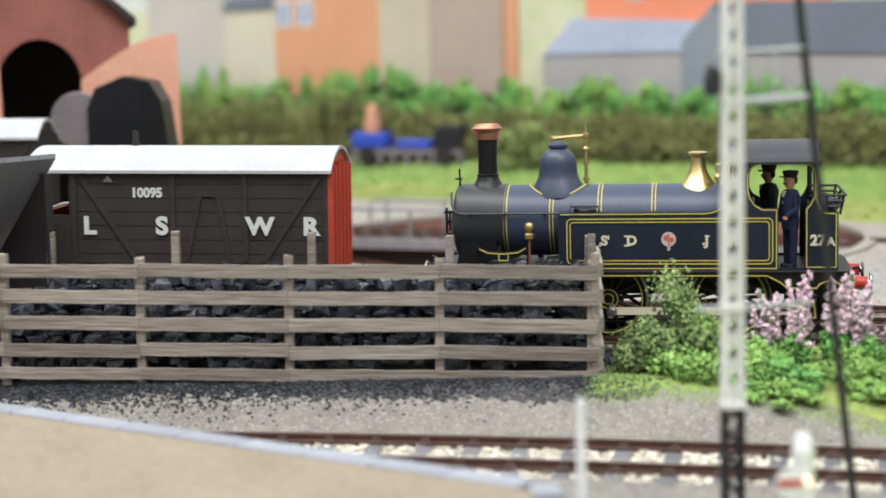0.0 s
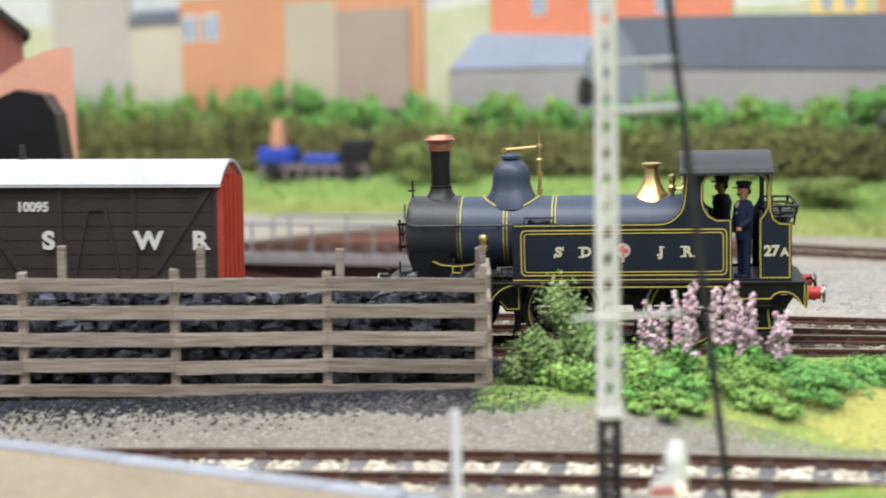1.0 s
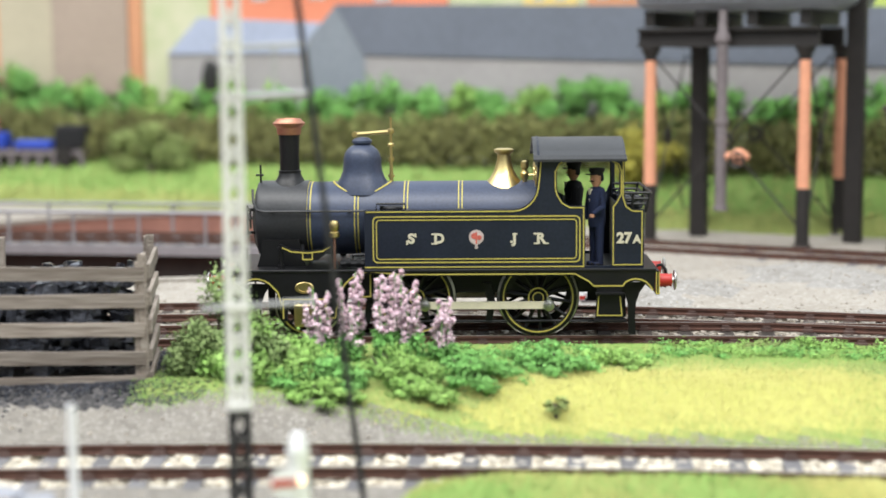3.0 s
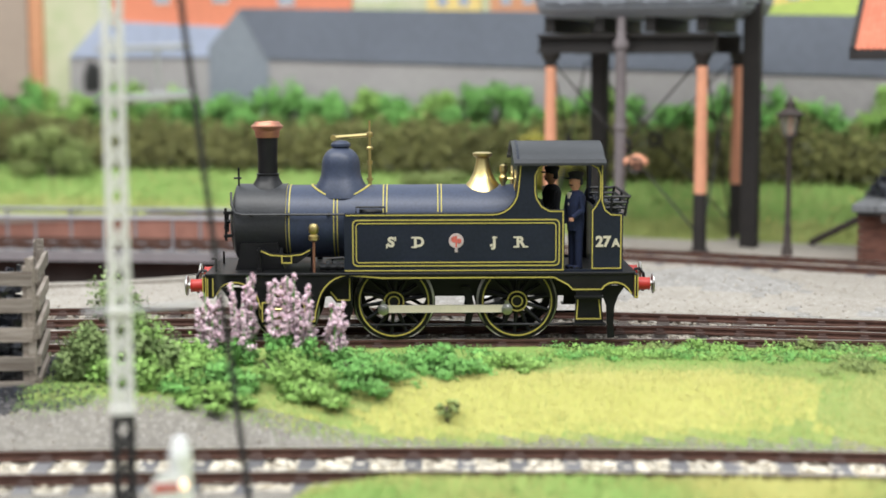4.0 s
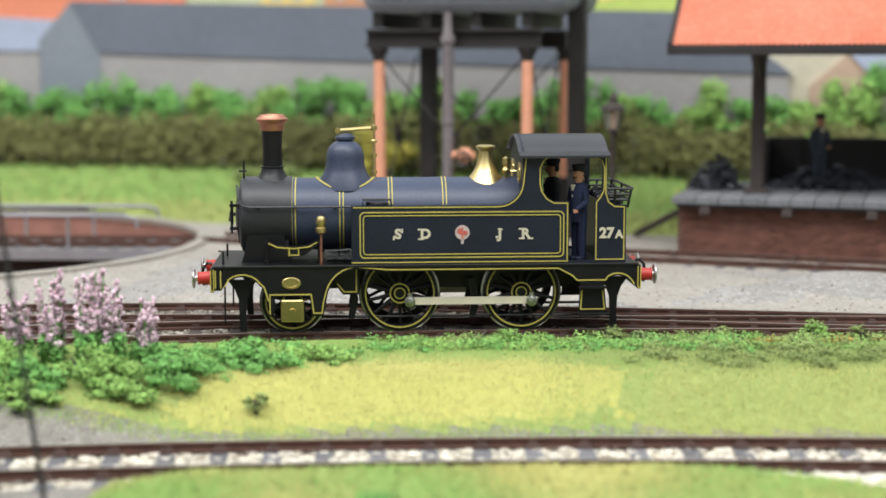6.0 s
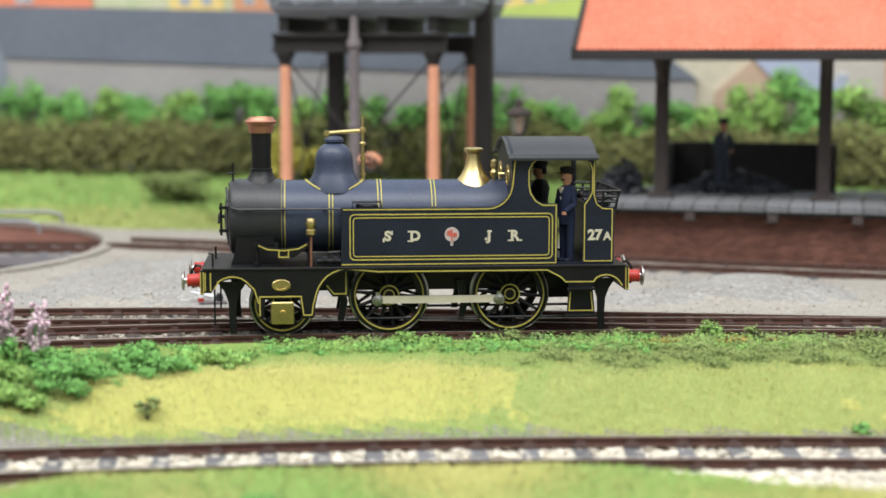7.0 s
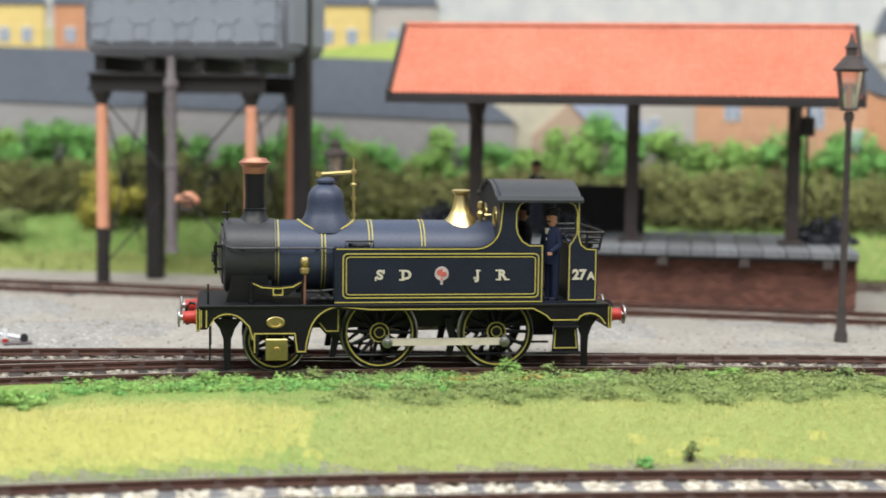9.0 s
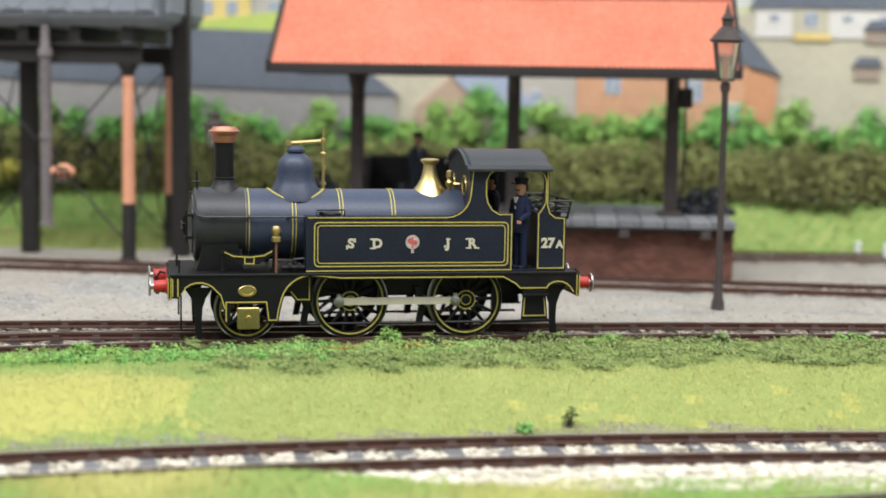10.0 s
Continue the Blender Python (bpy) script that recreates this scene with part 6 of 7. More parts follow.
# ---- goods vans ----
def goods_van(x, y, rz, label, letters, redend, rise=0.0, tall=0.0):
    t = thing("goods_brake_van", x, y, 0, rz, label, "goods van", "goods vans")
    t.matrix_basis = mm(x, y, 0.3 + rise, 0, 1.2, rz)
    L, Wd, zb, ze = 39.0, 15.5, 14.0, 42.4 + tall
    bm = bmesh.new()
    plate(bm, [(-27.5, zb), (L, zb), (L, ze), (-27.5, ze)], -Wd, -Wd + 1)
    plate(bm, [(-L, zb), (-27.5, zb), (-27.5, 31), (-L, 31)], -Wd, -Wd + 1)
    plate(bm, [(-L, zb), (L, zb), (L, ze), (-L, ze)], Wd - 1, Wd)
    box(bm, -L, L, -Wd, Wd, zb - 2, zb)
    box(bm, -27.9, -27, -Wd + 1, Wd - 1, zb, ze)
    part("body", bm, VANBROWN, t, "dark brown boarded body")
    bm = bmesh.new()
    box(bm, L - 1, L, -Wd + 0.6, Wd - 0.6, zb, ze)
    box(bm, -L, -L + 1, -Wd + 0.6, Wd - 0.6, zb, 31)
    part("end_panel", bm, VANRED if redend else VANBROWN, t, "orange-red boarded end" if redend else "")
    for yy in (-15.4, -9.5, -3.2, 3.2, 9.5, 15.0):
        bm = bmesh.new()
        box(bm, L, L + 1.3, yy - 0.7, yy + 0.7, zb - 1, ze + 2.4 - abs(yy) * 0.15)
        part("end_stanchion", bm, VANRED if redend else VANBROWN, t)
    bm = bmesh.new()
    plate(bm, [(y2, z2) for y2, z2 in [(-Wd + 0.6, ze - 0.3), (Wd - 0.6, ze - 0.3)] + [(yy, ze + 4.6 * (1 - (yy / 16.5) ** 2)) for yy in np.linspace(14.5, -14.5, 9)]], L - 0.9, L)
    bmesh.ops.rotate(bm, verts=bm.verts, cent=(0, 0, 0), matrix=Matrix.Rotation(radians(-90), 3, "Z"))
    for v in bm.verts:
        v.co.y = -v.co.y
        v.co.x = abs(v.co.x)
    part("end_top", bm, VANRED if redend else VANBROWN, t)
    y = -Wd
    for nm, pts, w in (("corner_post", [(-27.2, zb), (-27.2, ze)], 1.4), ("corner_post", [(38.4, zb), (38.4, ze)], 1.2), ("door_post", [(-1.2, zb), (-1.2, ze)], 1.2), ("door_post", [(17.6, zb), (17.6, ze)], 1.2), ("brace", [(-25.7, ze - 1), (-8, zb + 1)], 1.2), ("brace", [(37, ze - 1), (19.5, zb + 1)], 1.2), ("brace", [(6, ze - 6), (1, zb)], 0.9), ("brace", [(10.4, ze - 6), (14.6, zb)], 0.9), ("door_rail", [(6, ze - 6), (10.4, ze - 6)], 0.9), ("waist_rail", [(-27, zb + 5), (38.4, zb + 5)], 0.6)):
        bm = bmesh.new()
        ribbon(bm, pts, y, w, 0.6)
        part(nm, bm, VANBROWN, t)
    bm = bmesh.new()
    for k in range(1, 8):
        box(bm, -27.3, 38.6, y - 0.14, y, zb + k * 3.6, zb + k * 3.6 + 3.35)
    tagged(part("side_board", bm, VANBROWN, t), kind="stuff")
    bm = bmesh.new()
    n = 15
    ys = np.linspace(-17, 17, n)
    top = [(yy, ze + 5.6 * (1 - (yy / 17.3) ** 2) + 0.1) for yy in ys]
    a = [bm.verts.new((-L - 1.2, yy, z2)) for yy, z2 in top]
    b = [bm.verts.new((L + 1.0, yy, z2)) for yy, z2 in top]
    c = [bm.verts.new((-L - 1.2, yy, z2 - 0.8)) for yy, z2 in top]
    d = [bm.verts.new((L + 1.0, yy, z2 - 0.8)) for yy, z2 in top]
    for i in range(n - 1):
        bm.faces.new((a[i], a[i + 1], b[i + 1], b[i])), bm.faces.new((c[i], d[i], d[i + 1], c[i + 1]))
        bm.faces.new((a[i], c[i], c[i + 1], a[i + 1])), bm.faces.new((b[i], b[i + 1], d[i + 1], d[i]))
    bm.faces.new((a[0], b[0], d[0], c[0])), bm.faces.new((a[-1], c[-1], d[-1], b[-1]))
    part("roof", bm, VANROOF, t, "curved off-white roof", 40)
    bm = bmesh.new()
    tube(bm, [(-15, 0, ze + 4), (-15, 0, ze + 9.5)], 0.8, 8)
    lathe(bm, [(1.1, ze + 5.4), (1.1, ze + 6.4)], (-15, 0, 0), "z", 10)
    part("stove_pipe", bm, BLACKIRON, t)
    for xx in (-L + 0.6, -28):
        bm = bmesh.new()
        box(bm, xx - 0.6, xx + 0.6, -Wd, -Wd + 1.4, 31, ze)
        part("veranda_post", bm, VANBROWN, t)
    bm = bmesh.new()
    tube(bm, [(-37.5, -Wd + 0.5, 31.4), (-30, -Wd + 0.5, 34), (-28, -Wd + 0.5, 34)], 0.45, 6)
    part("veranda_rail", bm, VANROOF, t, "white veranda handrail")
    bm = bmesh.new()
    plate(bm, [(-19.3, 39.6), (-16.7, 39.6), (-18, 41.4)], y - 0.7, y - 0.1)
    part("lamp_bracket", bm, GREYPOST, t)
    if letters:
        for ch, xx, zz in (("L", -23.1, 28.2), ("S", -4.1, 28.2), ("W", 21.4, 28.2), ("R", 34.5, 28.2)):
            lettering(ch, 6.2, WHITE_LETTER, t, mm(xx, y - 0.72, zz, 90), "letter", "white painted initial", 0.06, 1.08)
        lettering("10095", 3.3, WHITE_LETTER, t, mm(-8.0, y - 0.28, 36.8, 90), "number", "white painted running number", 0.06, 1.0)
    for xx in (-22, 22):
        for yy in (-9.2, 9.2):
            bm = bmesh.new()
            lathe(bm, [(1.2, -1.2), (6.0, -0.9), (6.6, -0.9), (6.6, 1.0), (6.0, 1.0), (1.2, 1.4)], (xx, yy, 6.2), "y", 24)
            part("wheel", bm, BLACKIRON, t, "", 40)
        bm = bmesh.new()
        box(bm, xx - 3, xx + 3, -13.6, -11.6, 4, 12)
        part("axle_guard", bm, BLACKIRON, t)
    for sx in (-1, 1):
        for yy in (-11.5, 11.5):
            bm = bmesh.new()
            lathe(bm, [(1.5, sx * L), (1.4, sx * (L + 3)), (0.8, sx * (L + 3.1)), (0.8, sx * (L + 4.4)), (2.3, sx * (L + 4.5)), (2.2, sx * (L + 5))], (0, yy, 13.2), "x", 16)
            part("buffer", bm, BLACKIRON, t, "", 40)
    return t


goods_van(-197.9, -94.3, 31.0, "dark brown goods brake van with white roof and red end", True, True, 0.7)
goods_van(-328, -86, 40, "dark goods van with a white roof on the next track", False, False, 0.0, 7.0)

# small lean-to inside the pen
hx, hy = -210.0, -150.0
t = thing("lean_to", hx, hy, gz(hx, hy), 0, "small dark lean-to with a pale grey board roof", "shelter")
hb = -gz(hx, hy)
for k in range(4):
    bm = bmesh.new()
    y0 = 5.2 * k
    a = [bm.verts.new(p) for p in ((1, y0, 49 + hb), (-36, y0, 9 + hb), (-36, y0 + 5.0, 9 + hb), (1, y0 + 5.0, 49 + hb))]
    bm.faces.new(a)
    ext = bmesh.ops.extrude_face_region(bm, geom=list(bm.faces))
    for g in ext["geom"]:
        if isinstance(g, bmesh.types.BMVert):
            g.co.z -= 1.2
    part("roof_board", bm, RAILING, t, "pale grey roof board")
for xx, yy, h in ((-1.4, 1.2, 44), (-1.4, 19, 44), (-32, 1.2, 11.5), (-32, 19, 11.5)):
    bm = bmesh.new()
    box(bm, xx - 1.1, xx + 1.1, yy - 1.1, yy + 1.1, -1, h + hb, 0.2)
    part("post", bm, BARGE, t)
bm = bmesh.new()
plate(bm, [(-31, 0), (-2.6, 0), (-2.6, 42 + hb), (-31, 11 + hb)], 17.6, 18.4)
part("back_boarding", bm, BARGE, t)


# ---- engine shed ----
def engine_shed():
    ox, oy = -341.8, -7.1
    t = thing("engine_shed", ox, oy, -2, 50.0, "red brick engine shed with arched doorway and pink doors", "engine shed")
    arch = [(-27, 0), (-27, 62)] + [(-13.5 + 15.0 * math.cos(a), 66 + 17 * math.sin(a)) for a in np.linspace(math.pi * 0.95, math.pi * 0.05, 11)] + [(0, 62), (0, 0.05)]
    wall = [(-70, -0.05), (-27.2, -0.05)] + [(x, z) for x, z in arch[1:-1]] + [(0.2, -0.05), (19, -0.05), (19, 90), (-13.5, 116), (-70, 72)]
    bm = bmesh.new()
    plate(bm, wall, 0, 4)
    part("front_wall", bm, SHEDBRICK, t, "red brick gable wall")
    for x0, x1 in ((15.5, 19.5), (-74, -70)):
        bm = bmesh.new()
        box(bm, x0, x1, 4, 150, 0, 78)
        part("side_wall", bm, SHEDBRICK, t)
    bm = bmesh.new()
    a = [bm.verts.new(p) for p in ((-13.5, -4, 117), (21.5, -4, 87), (21.5, 150, 87), (-13.5, 150, 117))]
    bm.faces.new(a)
    a = [bm.verts.new(p) for p in ((-13.5, -4, 117), (-78, -4, 68), (-78, 150, 68), (-13.5, 150, 117))]
    bm.faces.new(a)
    ext = bmesh.ops.extrude_face_region(bm, geom=list(bm.faces))
    for g in ext["geom"]:
        if isinstance(g, bmesh.types.BMVert):
            g.co.z += 3
    part("roof", bm, BARGE, t, "dark slate roof")
    bm = bmesh.new()
    plate(bm, [(1, 10), (1, 68)] + [(1 + 35 * k / 8, 68 + 16 * math.sin(math.pi / 2 * k / 8)) for k in range(1, 9)] + [(36, 10)], -3, -1.6)
    part("door", bm, SHEDPINK, t, "open salmon pink arched door")
    bm = bmesh.new()
    plate(bm, [(-30, 10), (-30, 80), (-27.3, 80), (-27.3, 10)], -6, -1)
    part("door", bm, SHEDPINK, t, "open salmon pink door edge")
    # added dark sheet that stands in for the shade inside the shed
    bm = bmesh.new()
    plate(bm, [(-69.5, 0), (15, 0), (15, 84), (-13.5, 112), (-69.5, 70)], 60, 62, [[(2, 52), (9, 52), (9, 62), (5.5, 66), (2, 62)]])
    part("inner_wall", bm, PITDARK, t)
    return t


engine_shed()
# dark locomotive standing before the shed door
t = thing("shed_locomotive", -321, -6, 0, 36.3, "black locomotive standing before the shed doors", "model locomotive")
bm = bmesh.new()
plate(bm, [(-9, 12), (-9, 56), (-6, 63), (4, 67), (13, 65), (17, 58), (19, 40), (22, 38), (22, 12)], -14, 6)
part("body", bm, LOCO_BLACK, t)
bm = bmesh.new()
lathe(bm, [(9.5, -2), (10, 0), (9, 2), (0.1, 3)], (-13, -10, 52), "y", 24)
part("smokebox_front", bm, GREYPOST, t, "grey smokebox front", 30)
for xx in (-9, 4, 16):
    bm = bmesh.new()
    lathe(bm, [(1, -1), (7, -1), (7, 1), (1, 1)], (xx, -15.2, 9), "y", 20)
    part("wheel", bm, LOCO_BLACK, t)


# ---- lattice signal ----
def lattice_signal():
    t = thing("lattice_signal", -14.6, -149.5, -10, 36.0, "white lattice signal post with a black foot and ladder", "signal")

    def w(z):
        return 1.42 - 0.35 * z / 130.0

    def leg(z0, z1, m, nm, lab):
        out = []
        for sx in (-1, 1):
            for sy in (-1, 1):
                bm = bmesh.new()
                tube(bm, [(sx * w(z0), sy * w(z0), z0), (sx * w(z1), sy * w(z1), z1)], 0.5, 4)
                out.append(part(nm, bm, m, t, lab))
        return out

    legs = leg(-1, 21, SIGBLACK, "leg", "black post foot") + leg(21, 135, SIGWHITE, "leg", "white painted angle leg")
    for m, z0, z1 in ((SIGBLACK, 0, 21), (SIGWHITE, 21, 135)):
        bm = bmesh.new()
        z = z0
        while z < z1 - 3:
            z2 = z + 4.4
            for sy in (-1, 1):
                tube(bm, [(-w(z), sy * w(z), z), (w(z2), sy * w(z2), z2)], 0.26, 4)
                tube(bm, [(w(z), sy * w(z), z), (-w(z2), sy * w(z2), z2)], 0.26, 4)
            for sx in (-1, 1):
                tube(bm, [(sx * w(z), -w(z), z), (sx * w(z2), w(z2), z2)], 0.33, 4)
            z = z2
        tagged(part("lattice", bm, m, t, "crossed lattice bars"), kind="stuff")
    bm = bmesh.new()
    box(bm, -2.0, 2.0, -2.0, 2.0, 20.6, 21.6)
    box(bm, -1.9, 1.9, -1.9, 1.9, 37.2, 38.2)
    part("collar", bm, SIGWHITE, t)
    for z, r, m in ((72.0, 0.75, SIGGREY), (80.0, 0.45, SIGGREY), (37.6, 0.4, SIGGREY)):
        bm = bmesh.new()
        tube(bm, [(-2.6 if z > 70 else -6, 0, z - 0.2), (13.0 if z < 75 else 12.6, 0, z + 0.4)], r, 8)
        part("stay_bar", bm, m, t, "grey horizontal stay")
    bm = bmesh.new()
    tube(bm, [(7, 0, 72.3), (7, 0, 80.2)], 0.35, 6)
    part("rail_post", bm, SIGGREY, t)
    bm = bmesh.new()
    box(bm, -4.2, -2.0, -1.2, 1.2, 73.5, 77.5, 0.3)
    lathe(bm, [(1.1, 73), (1.3, 75.5), (0.6, 78)], (-3.4, 0, 0), "z", 10)
    part("lamp_case", bm, SIGBLACK, t, "black lamp case")
    for sy in (-1.3, 1.3):
        bm = bmesh.new()
        tube(bm, [(21.0, sy, 0), (9.8, sy, 98), (9.0, sy, 130)], 0.42, 6)
        part("ladder_stile", bm, SIGBLACK, t, "thin black ladder")
    bm = bmesh.new()
    tube(bm, [(0, -1.3, 0), (0, 1.3, 0)], 0.22, 5)
    r0 = part("rung", bm, SIGBLACK, t)
    for k in range(28):
        z = 3 + k * 3.8
        m = mm(21.0 - 11.2 * z / 98, 0, z)
        if k == 0:
            r0.matrix_basis = m
        else:
            share(r0, m, t)
    return t


lattice_signal()
bm = bmesh.new()
tube(bm, [(0, 0, -1), (0, 0, 25)], [0.85, 0.7], 10)
lathe(bm, [(1.2, 0), (1.2, 1)], (0, 0, 0), "z", 10)
ob = part("marker_post", bm, TIN)
ob.matrix_basis = mm(-29.3, -174.7, gz(-29.3, -174.7))
tagged(ob, "thin white marker post beside the front line", "post")

t = thing("ground_signal", 2.4, -160, gz(2.4, -160), 36, "white ground signal with a small lamp", "ground signal")
bm = bmesh.new()
lathe(bm, [(2.2, -0.5), (2.2, 1), (1.8, 2), (1.75, 17), (1.9, 17.5), (1.3, 19), (1.0, 20.2), (0.2, 20.4)], (0, 0, 0), "z", 18)
part("post", bm, TIN, t, "", 40)
bm = bmesh.new()
lathe(bm, [(2.3, -2.4), (2.3, -1.9)], (-2.4, 0, 13), "y", 20)
d = part("disc", bm, TIN, t, "white disc")
bm = bmesh.new()
box(bm, -4.4, -0.6, -2.6, -2.4, 12.5, 13.6)
part("stripe", bm, RED, d, "red stripe")
bm = bmesh.new()
lathe(bm, [(0.6, -2.2), (0.7, -1.4)], (0.2, 0, 13.2), "y", 14)
part("lens", bm, LAMPLIT, t, "small warm lit lens")

# ---- platform ----
PLATFORM = gravel_mat("platform_gravel", (0.235, 0.19, 0.135), (0.305, 0.25, 0.185), (0.33, 0.28, 0.21), 1500)
bm = bmesh.new()


def kerb_y(x):
    """Outer edge of the platform's kerb."""
    return -172.4 + 0.067 * (x + 36)


edge = [(-430, kerb_y(-430) - 5.2), (-60, kerb_y(-60) - 5.2), (-40, kerb_y(-40) - 5.0), (-35, -178.5), (-33.5, -184)]
top = edge + [(-20, -330), (-430, -330)]
vs = [bm.verts.new((x, y, -0.35)) for x, y in top]
bm.faces.new(vs)
ext = bmesh.ops.extrude_face_region(bm, geom=list(bm.faces))
for g in ext["geom"]:
    if isinstance(g, bmesh.types.BMVert):
        g.co.z = -11
pf = part("platform", bm, PLATFORM)
tagged(pf, "tan gravel platform with a grey stone kerb", "platform", "", "structure")
bm = bmesh.new()
box(bm, -7.4, 7.4, 0, 5.2, -9, 0.2, 0.35)
k0 = part("kerb_stone", bm, KERB, pf, "grey-blue kerb stone")
KR = math.degrees(math.atan(0.067))
k0.matrix_basis = mm(-422, kerb_y(-422) - 5.2, 0, 0, 0, KR)
for k in range(1, 26):
    share(k0, mm(-422 + 15 * k, kerb_y(-422 + 15 * k) - 5.2, 0, 0, 0, KR), pf)
share(k0, mm(-36.6, -178.6, 0.02, 0, 0, -48) @ Matrix.Diagonal((0.45, 1, 1, 1)), pf)

# ---- plants of the strip ----
bush("shrub", "dense mixed dark and lime green shrub by the fence", (-63, -76, gz(-63, -76)), (16, 12, 19), 17000, 0.5, DARK_LEAF, 101, 44, ragged=True)
bush("shrub", "lime green lower shrub by the fence", (-54, -77, gz(-54, -77)), (15, 10, 13), 11000, 0.5, LIME_LEAF, 102, 36, ragged=True)
for k, (x, v, r, h, m, lab) in enumerate(((-40, -62, 13, 6.5, GREEN_LEAF, "bright green leafy ground plant"), (-26, -60, 15, 7, LIME_LEAF, "lime green leafy ground plant"), (-9, -62, 14, 6.5, GREEN_LEAF, "bright green leafy ground plant"), (-18, -67, 11, 4, LIME_LEAF, "lime green leafy ground plant"), (-36, -68, 10, 4, LIME_LEAF, "lime green leafy ground plant"), (4, -54, 13, 6, GREEN_LEAF, "bright green leafy ground plant"), (16, -50, 10, 4.5, LIME_LEAF, "lime green leafy ground plant"), (-47, -54, 12, 8, LIME_LEAF, "lime green leafy ground plant"))):
    y = ytrack(x) + v
    b = bush("ground_plant", lab, (x, y, gz(x, y) - 0.5), (r, r * 0.6, h), 5500, 0.42, m, 110 + k, 34, category="plant", ragged=True)
    tagged(b, group="ground plants")


def flower_spike(x, y, h, seed):
    rng = np.random.default_rng(seed)
    t = thing("flower_spike", x, y, gz(x, y), 0, "tall pink flower spike over green leaves", "flower", "pink flowers")
    lx, ly = rng.normal(0, 1.0, 2)
    bm = bmesh.new()
    tube(bm, [(0, 0, 0), (lx * 0.5, ly * 0.5, h * 0.5), (lx, ly, h)], [0.3, 0.25, 0.15], 5)
    part("stem", bm, GREEN_LEAF, t)
    lf = Leafage()
    z = h * 0.42
    while z < h:
        u = (z - h * 0.42) / (h * 0.58)
        w = 1.5 * (1 - 0.6 * u) * rng.uniform(0.75, 1.15)
        lf.blob((lx * z / h + rng.normal(0, 0.45), ly * z / h + rng.normal(0, 0.45), z), (w, w, 0.8), 55, 0.33, rng, 0.45)
        z += 0.85
    lf.mesh("blossom", FLOWER, "pale pink blossom", parent=t)
    lf = Leafage()
    lf.blob((0, 0, h * 0.25), (2.2, 2.2, h * 0.25), 150, 0.5, rng, 0.4)
    lf.mesh("foliage", GREEN_LEAF, parent=t)
    return t


rf = np.random.default_rng(91)
for k in range(26):
    x = rf.uniform(-50, -19)
    flower_spike(x, ytrack(x) - 44 + rf.uniform(-7, 5), rf.uniform(12.5, 22.0) * (1.0 - 0.35 * smooth01(-26, -19, x)), 200 + k)
# trailing weeds on the strip beside the running line
rw = np.random.default_rng(92)
for mname, material, n, xr, vr in (("lime", LIME_LEAF, 150, (20, 150), (-42, -20)), ("olive", SAGE_LEAF, 520, (84, 300), (-60, -18)), ("green", GREEN_LEAF, 130, (-60, 110), (-46, -21))):
    lf = Leafage()
    for _ in range(n):
        x = rw.uniform(*xr)
        vv = rw.uniform(*vr)
        y = ytrack(x) + vv
        lf.blob((x, y, gz(x, y) + 0.9), (rw.uniform(2, 5), rw.uniform(2, 4), rw.uniform(0.7, 2.6)), 110, 0.3, rw, 0.2)
    lf.mesh("trailing_weed", material, mname + " green trailing weeds on the grass strip", "weed", "stuff")
for k in range(15):
    x = 40 + 15.5 * k + rw.uniform(-6, 6)
    y = ytrack(x) - rw.uniform(19, 30)
    b = bush("weed_clump", "low ragged green weed clump beside the rail", (x, y, gz(x, y) - 0.4), (rw.uniform(5, 10), rw.uniform(3, 5), rw.uniform(2.6, 5.2)), 1300, 0.34, (SAGE_LEAF, LIME_LEAF, SAGE_LEAF, DARK_LEAF)[k % 4], 500 + k, 16, category="weed", ragged=True)
    tagged(b, group="weed clumps")
lf = Leafage()
for _ in range(16):
    x = rw.uniform(106, 140)
    y = ytrack(x) - rw.uniform(22, 40)
    lf.blob((x, y, gz(x, y) + 2.2), (2.6, 1.8, 0.7), 16, 0.3, rw, 0.3)
ORANGE_LEAF = island(mat("leaf_orange", (0.42, 0.27, 0.05), 0.9, 0, 0.3, 300, tint=(0.50, 0.36, 0.09)), 0.3)
lf.mesh("orange_weed", ORANGE_LEAF, "orange-brown withered weed on the grass strip", "weed", "stuff")
for k, (x, y, r, h) in enumerate(((12.5, -70.4, 3.6, 4.5), (156, -37, 3.0, 3.0), (165.5, -33.5, 2.4, 5.0), (58, -128, 6, 5), (148, -112, 6, 5))):
    b = bush("weed_tuft", "small dark green weed tuft in the grass", (x, y, gz(x, y)), (r, r, h * 0.8), 150, 0.5, GREEN_LEAF if k % 2 else SAGE_LEAF, 300 + k, 6, category="weed")
    tagged(b, group="weed tufts")

# ---- point lever ----
t = thing("point_lever", -18.5, 42, gz(-18.5, 42), 24, "white and red point lever with a black weight", "lever")
t.matrix_basis = mm(-18.5, 42, gz(-18.5, 42), 0, 0, 24) @ Matrix.Diagonal((0.55, 0.55, 0.6, 1))
bm = bmesh.new()
box(bm, -5, 9, -2.4, 2.4, -0.4, 0.7, 0.2)
part("base_plate", bm, GREYPOST, t)
bm = bmesh.new()
tube(bm, [(-9.5, 0, 5.2), (-4.5, 0, 4.0), (3.5, 0, 2.4)], [0.6, 0.9, 1.1], 8)
lathe(bm, [(1.5, 2.0), (1.2, 6.5)], (-4.2, 0, 0), "z", 10)
part("handle", bm, TIN, t, "white handle", 40)
bm = bmesh.new()
lathe(bm, [(1.6, 0.6), (1.6, 2.4)], (-4.2, 0, 0), "z", 12)
part("red_band", bm, RED, t, "red band", 40)
bm = bmesh.new()
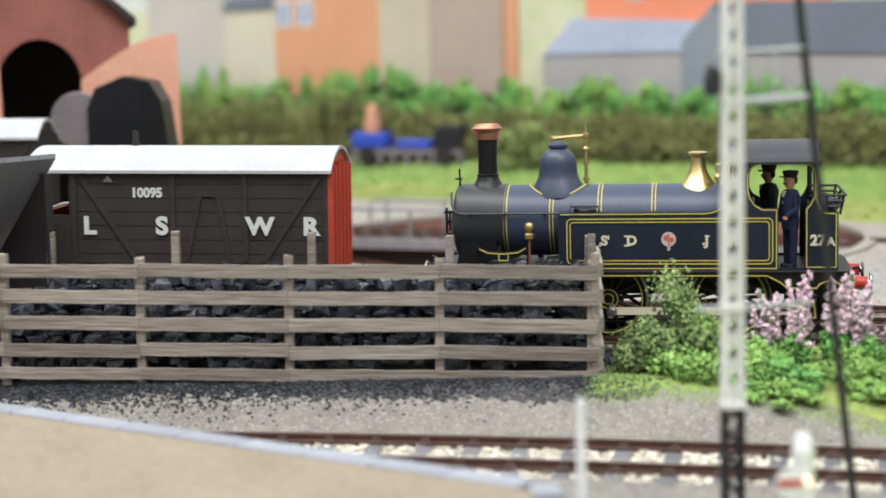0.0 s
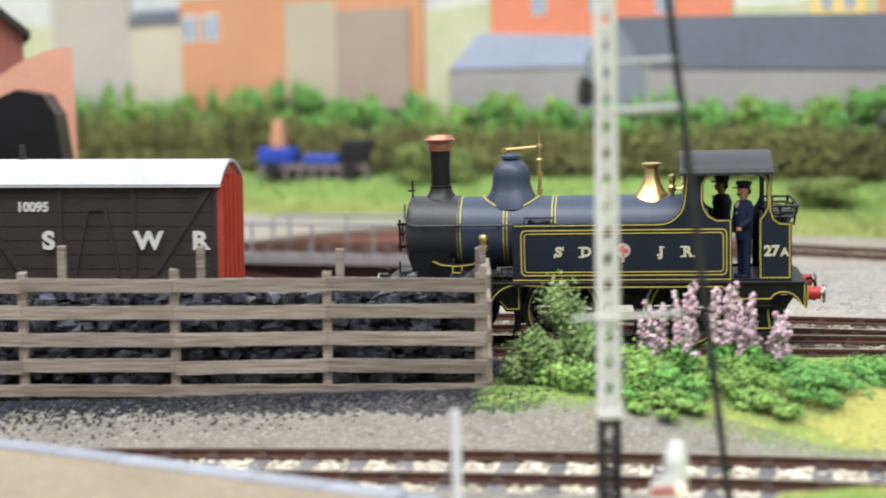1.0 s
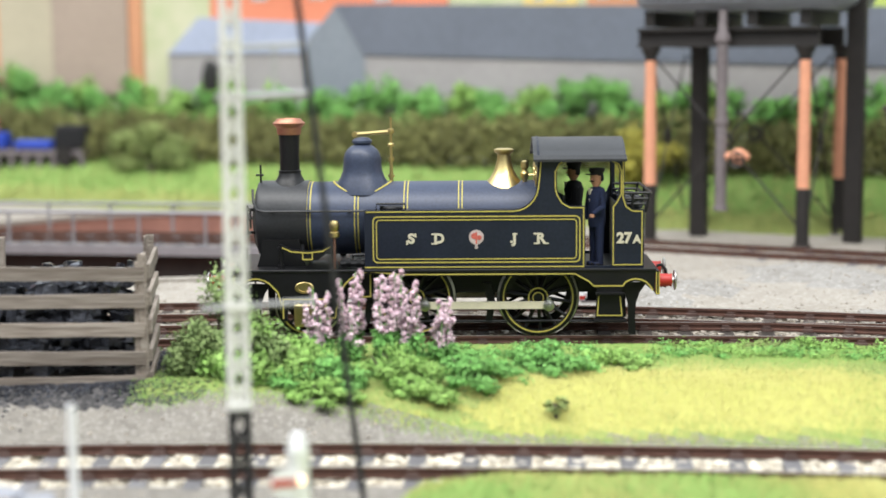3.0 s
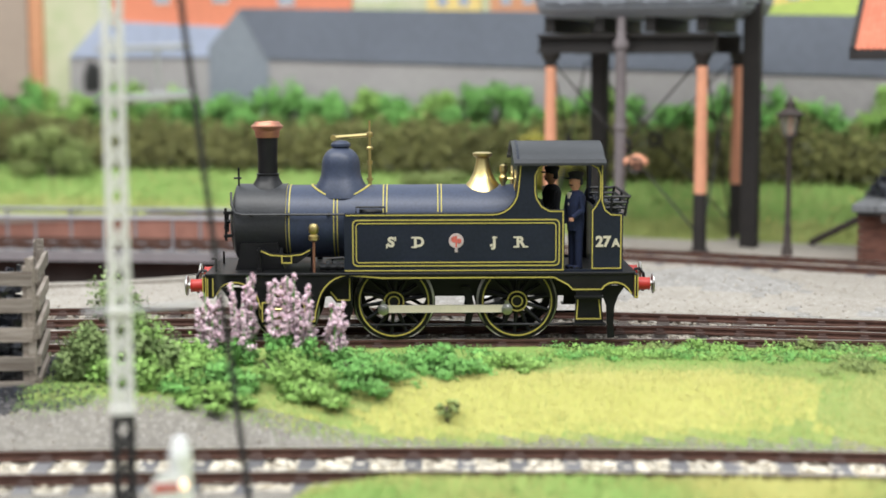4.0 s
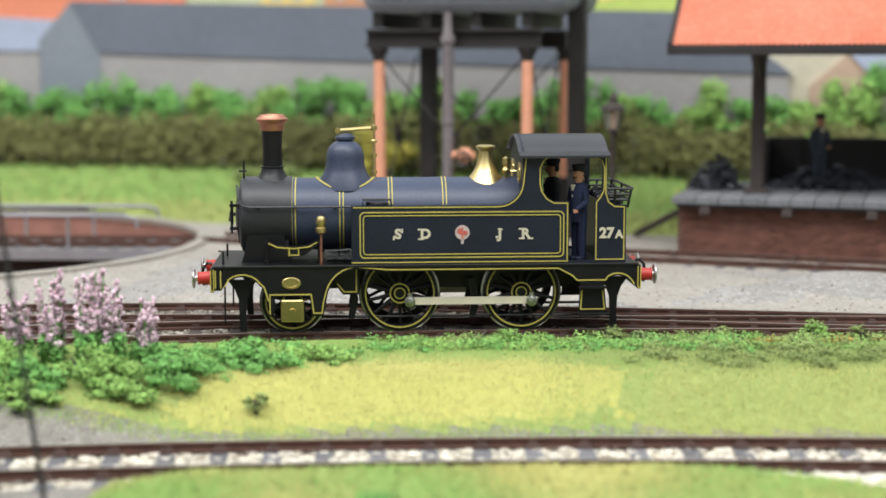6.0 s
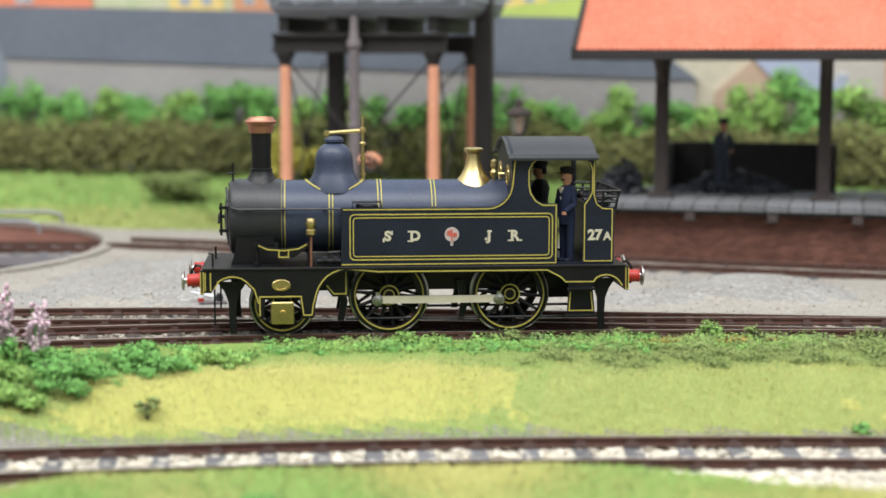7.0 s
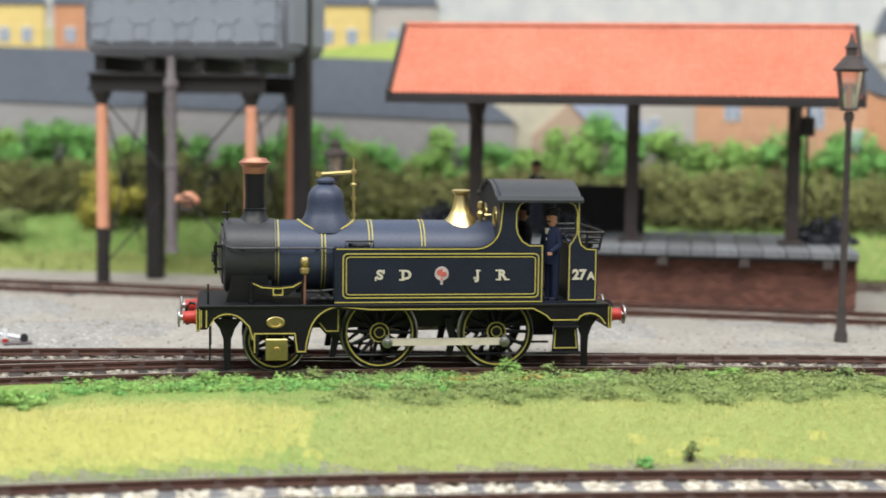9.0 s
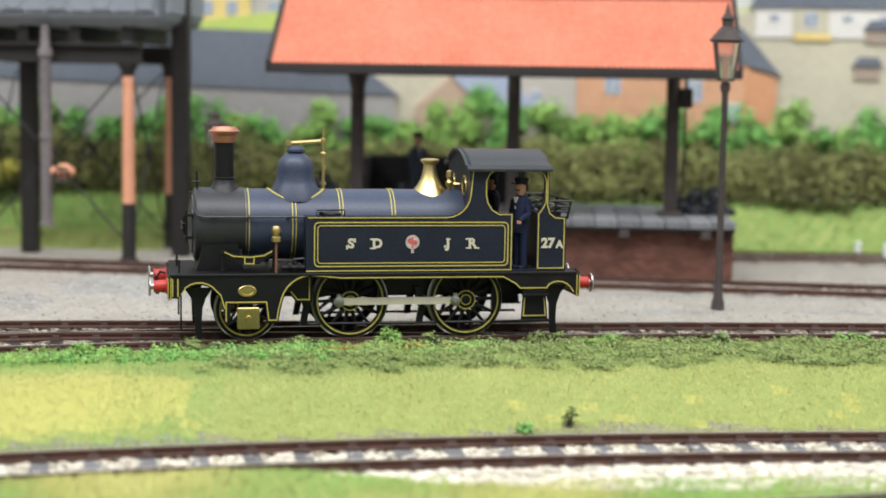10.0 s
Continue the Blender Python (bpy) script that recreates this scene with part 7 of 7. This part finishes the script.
lathe(bm, [(1.9, -1.8), (2.1, -1.0), (2.1, 1.0), (1.9, 1.8)], (5, 0, 2.4), "y", 18)
part("weight", bm, SIGBLACK, t, "black round weight", 40)

# ---- handcart on the lawn ----
hz = gz(-412, 284)
t = thing("handcart", -412, 284, hz, 8, "grey platform handcart with a blue load by the hedge", "cart")
bm = bmesh.new()
box(bm, -34, 34, -7, 7, 5, 8, 0.4)
part("platform", bm, GREYPOST, t)
for xx in (-24, 24):
    bm = bmesh.new()
    lathe(bm, [(1, -0.8), (5, -0.8), (5, 0.8), (1, 0.8)], (xx, -8, 5), "y", 18)
    part("wheel", bm, BLACKIRON, t)
for k in range(9):
    bm = bmesh.new()
    box(bm, -34 + k * 8.3, -31 + k * 8.3, -7.6, -7, -0.5, 5)
    part("slat", bm, GREYPOST, t)
for nm, b, m, lab in (("crate", (-36, -14, -5, 5, 8, 17), BLUE, "blue painted crate"), ("crate", (-8, 14, -5, 5, 8, 13), BLUE, "blue painted crate"), ("sack", (16, 34, -5, 5, 8, 21), BLACKCLOTH, "dark sack")):
    bm = bmesh.new()
    box(bm, *b, 1.5)
    ob = part(nm, bm, m)
    ob.matrix_basis = mm(-412, 284, hz, 0, 0, 8)
    tagged(ob, lab + " on the handcart", nm)
bm = bmesh.new()
lathe(bm, [(4.5, 0), (5, 5), (3.4, 11), (3, 14), (0.5, 16)], (0, 0, 0), "z", 14)
ob = part("sack", bm, SKIN, None, "", 40)
ob.matrix_basis = mm(-436, 280.5, hz + 17)
tagged(ob, "brown sack standing on the blue crate", "sack")
# low white stakes on the far lawn
for x, y in ((292, 268), (302, 262)):
    bm = bmesh.new()
    box(bm, -1, 1, -1, 1, -1, 6, 0.2)
    ob = part("stake", bm, TIN)
    ob.matrix_basis = mm(x, y, gz(x, y))
    tagged(ob, "short white stake in the lawn", "stake", "white stakes")



# ---- what moves ----
def travelled(t):
    """Millimetres along x at t, smoothly through the rows of TRAVEL."""
    ts, xs = [r[0] for r in TRAVEL], [r[1] for r in TRAVEL]
    m = np.gradient(xs, ts)
    i = min(max(int(np.searchsorted(ts, t)) - 1, 0), len(ts) - 2)
    h = ts[i + 1] - ts[i]
    u = (t - ts[i]) / h
    return (2 * u**3 - 3 * u**2 + 1) * xs[i] + (u**3 - 2 * u**2 + u) * h * m[i] + (3 * u**2 - 2 * u**3) * xs[i + 1] + (u**3 - u**2) * h * m[i + 1]


def run(x):
    """Length of track from x = 0."""
    n = 40
    xs = np.linspace(0, x, n)
    f = np.sqrt(1 + np.array([slope(a) for a in xs]) ** 2)
    return float(np.sum((f[1:] + f[:-1]) / 2 * np.diff(xs)))


ROLL = 1.13  # the wheels slip a little as they roll


def motions():
    times = [k * 0.25 for k in range(41)]
    walk(loco, [(t, pose(travelled(t) * MM, ytrack(travelled(t)) * MM, 0, 0, 0, math.degrees(math.atan(slope(travelled(t)))))) for t in times])
    turn = {t: run(travelled(t)) for t in times}
    for w, x, r, y in drivers + leaders:
        walk(w, [(t, mm(x, y, r, 0, math.degrees(turn[t] / (r * ROLL)) - 152 + (90 if y > 0 else 0), 0)) for t in times])
    for rod, y in rods:
        rows = []
        for t in times:
            a = radians(152 - (90 if y > 0 else 0)) - turn[t] / (DRIVER_R * ROLL)
            rows.append((t, mm(THROW * math.cos(a), y, DRIVER_R + THROW * math.sin(a))))
        walk(rod, rows)


motions()
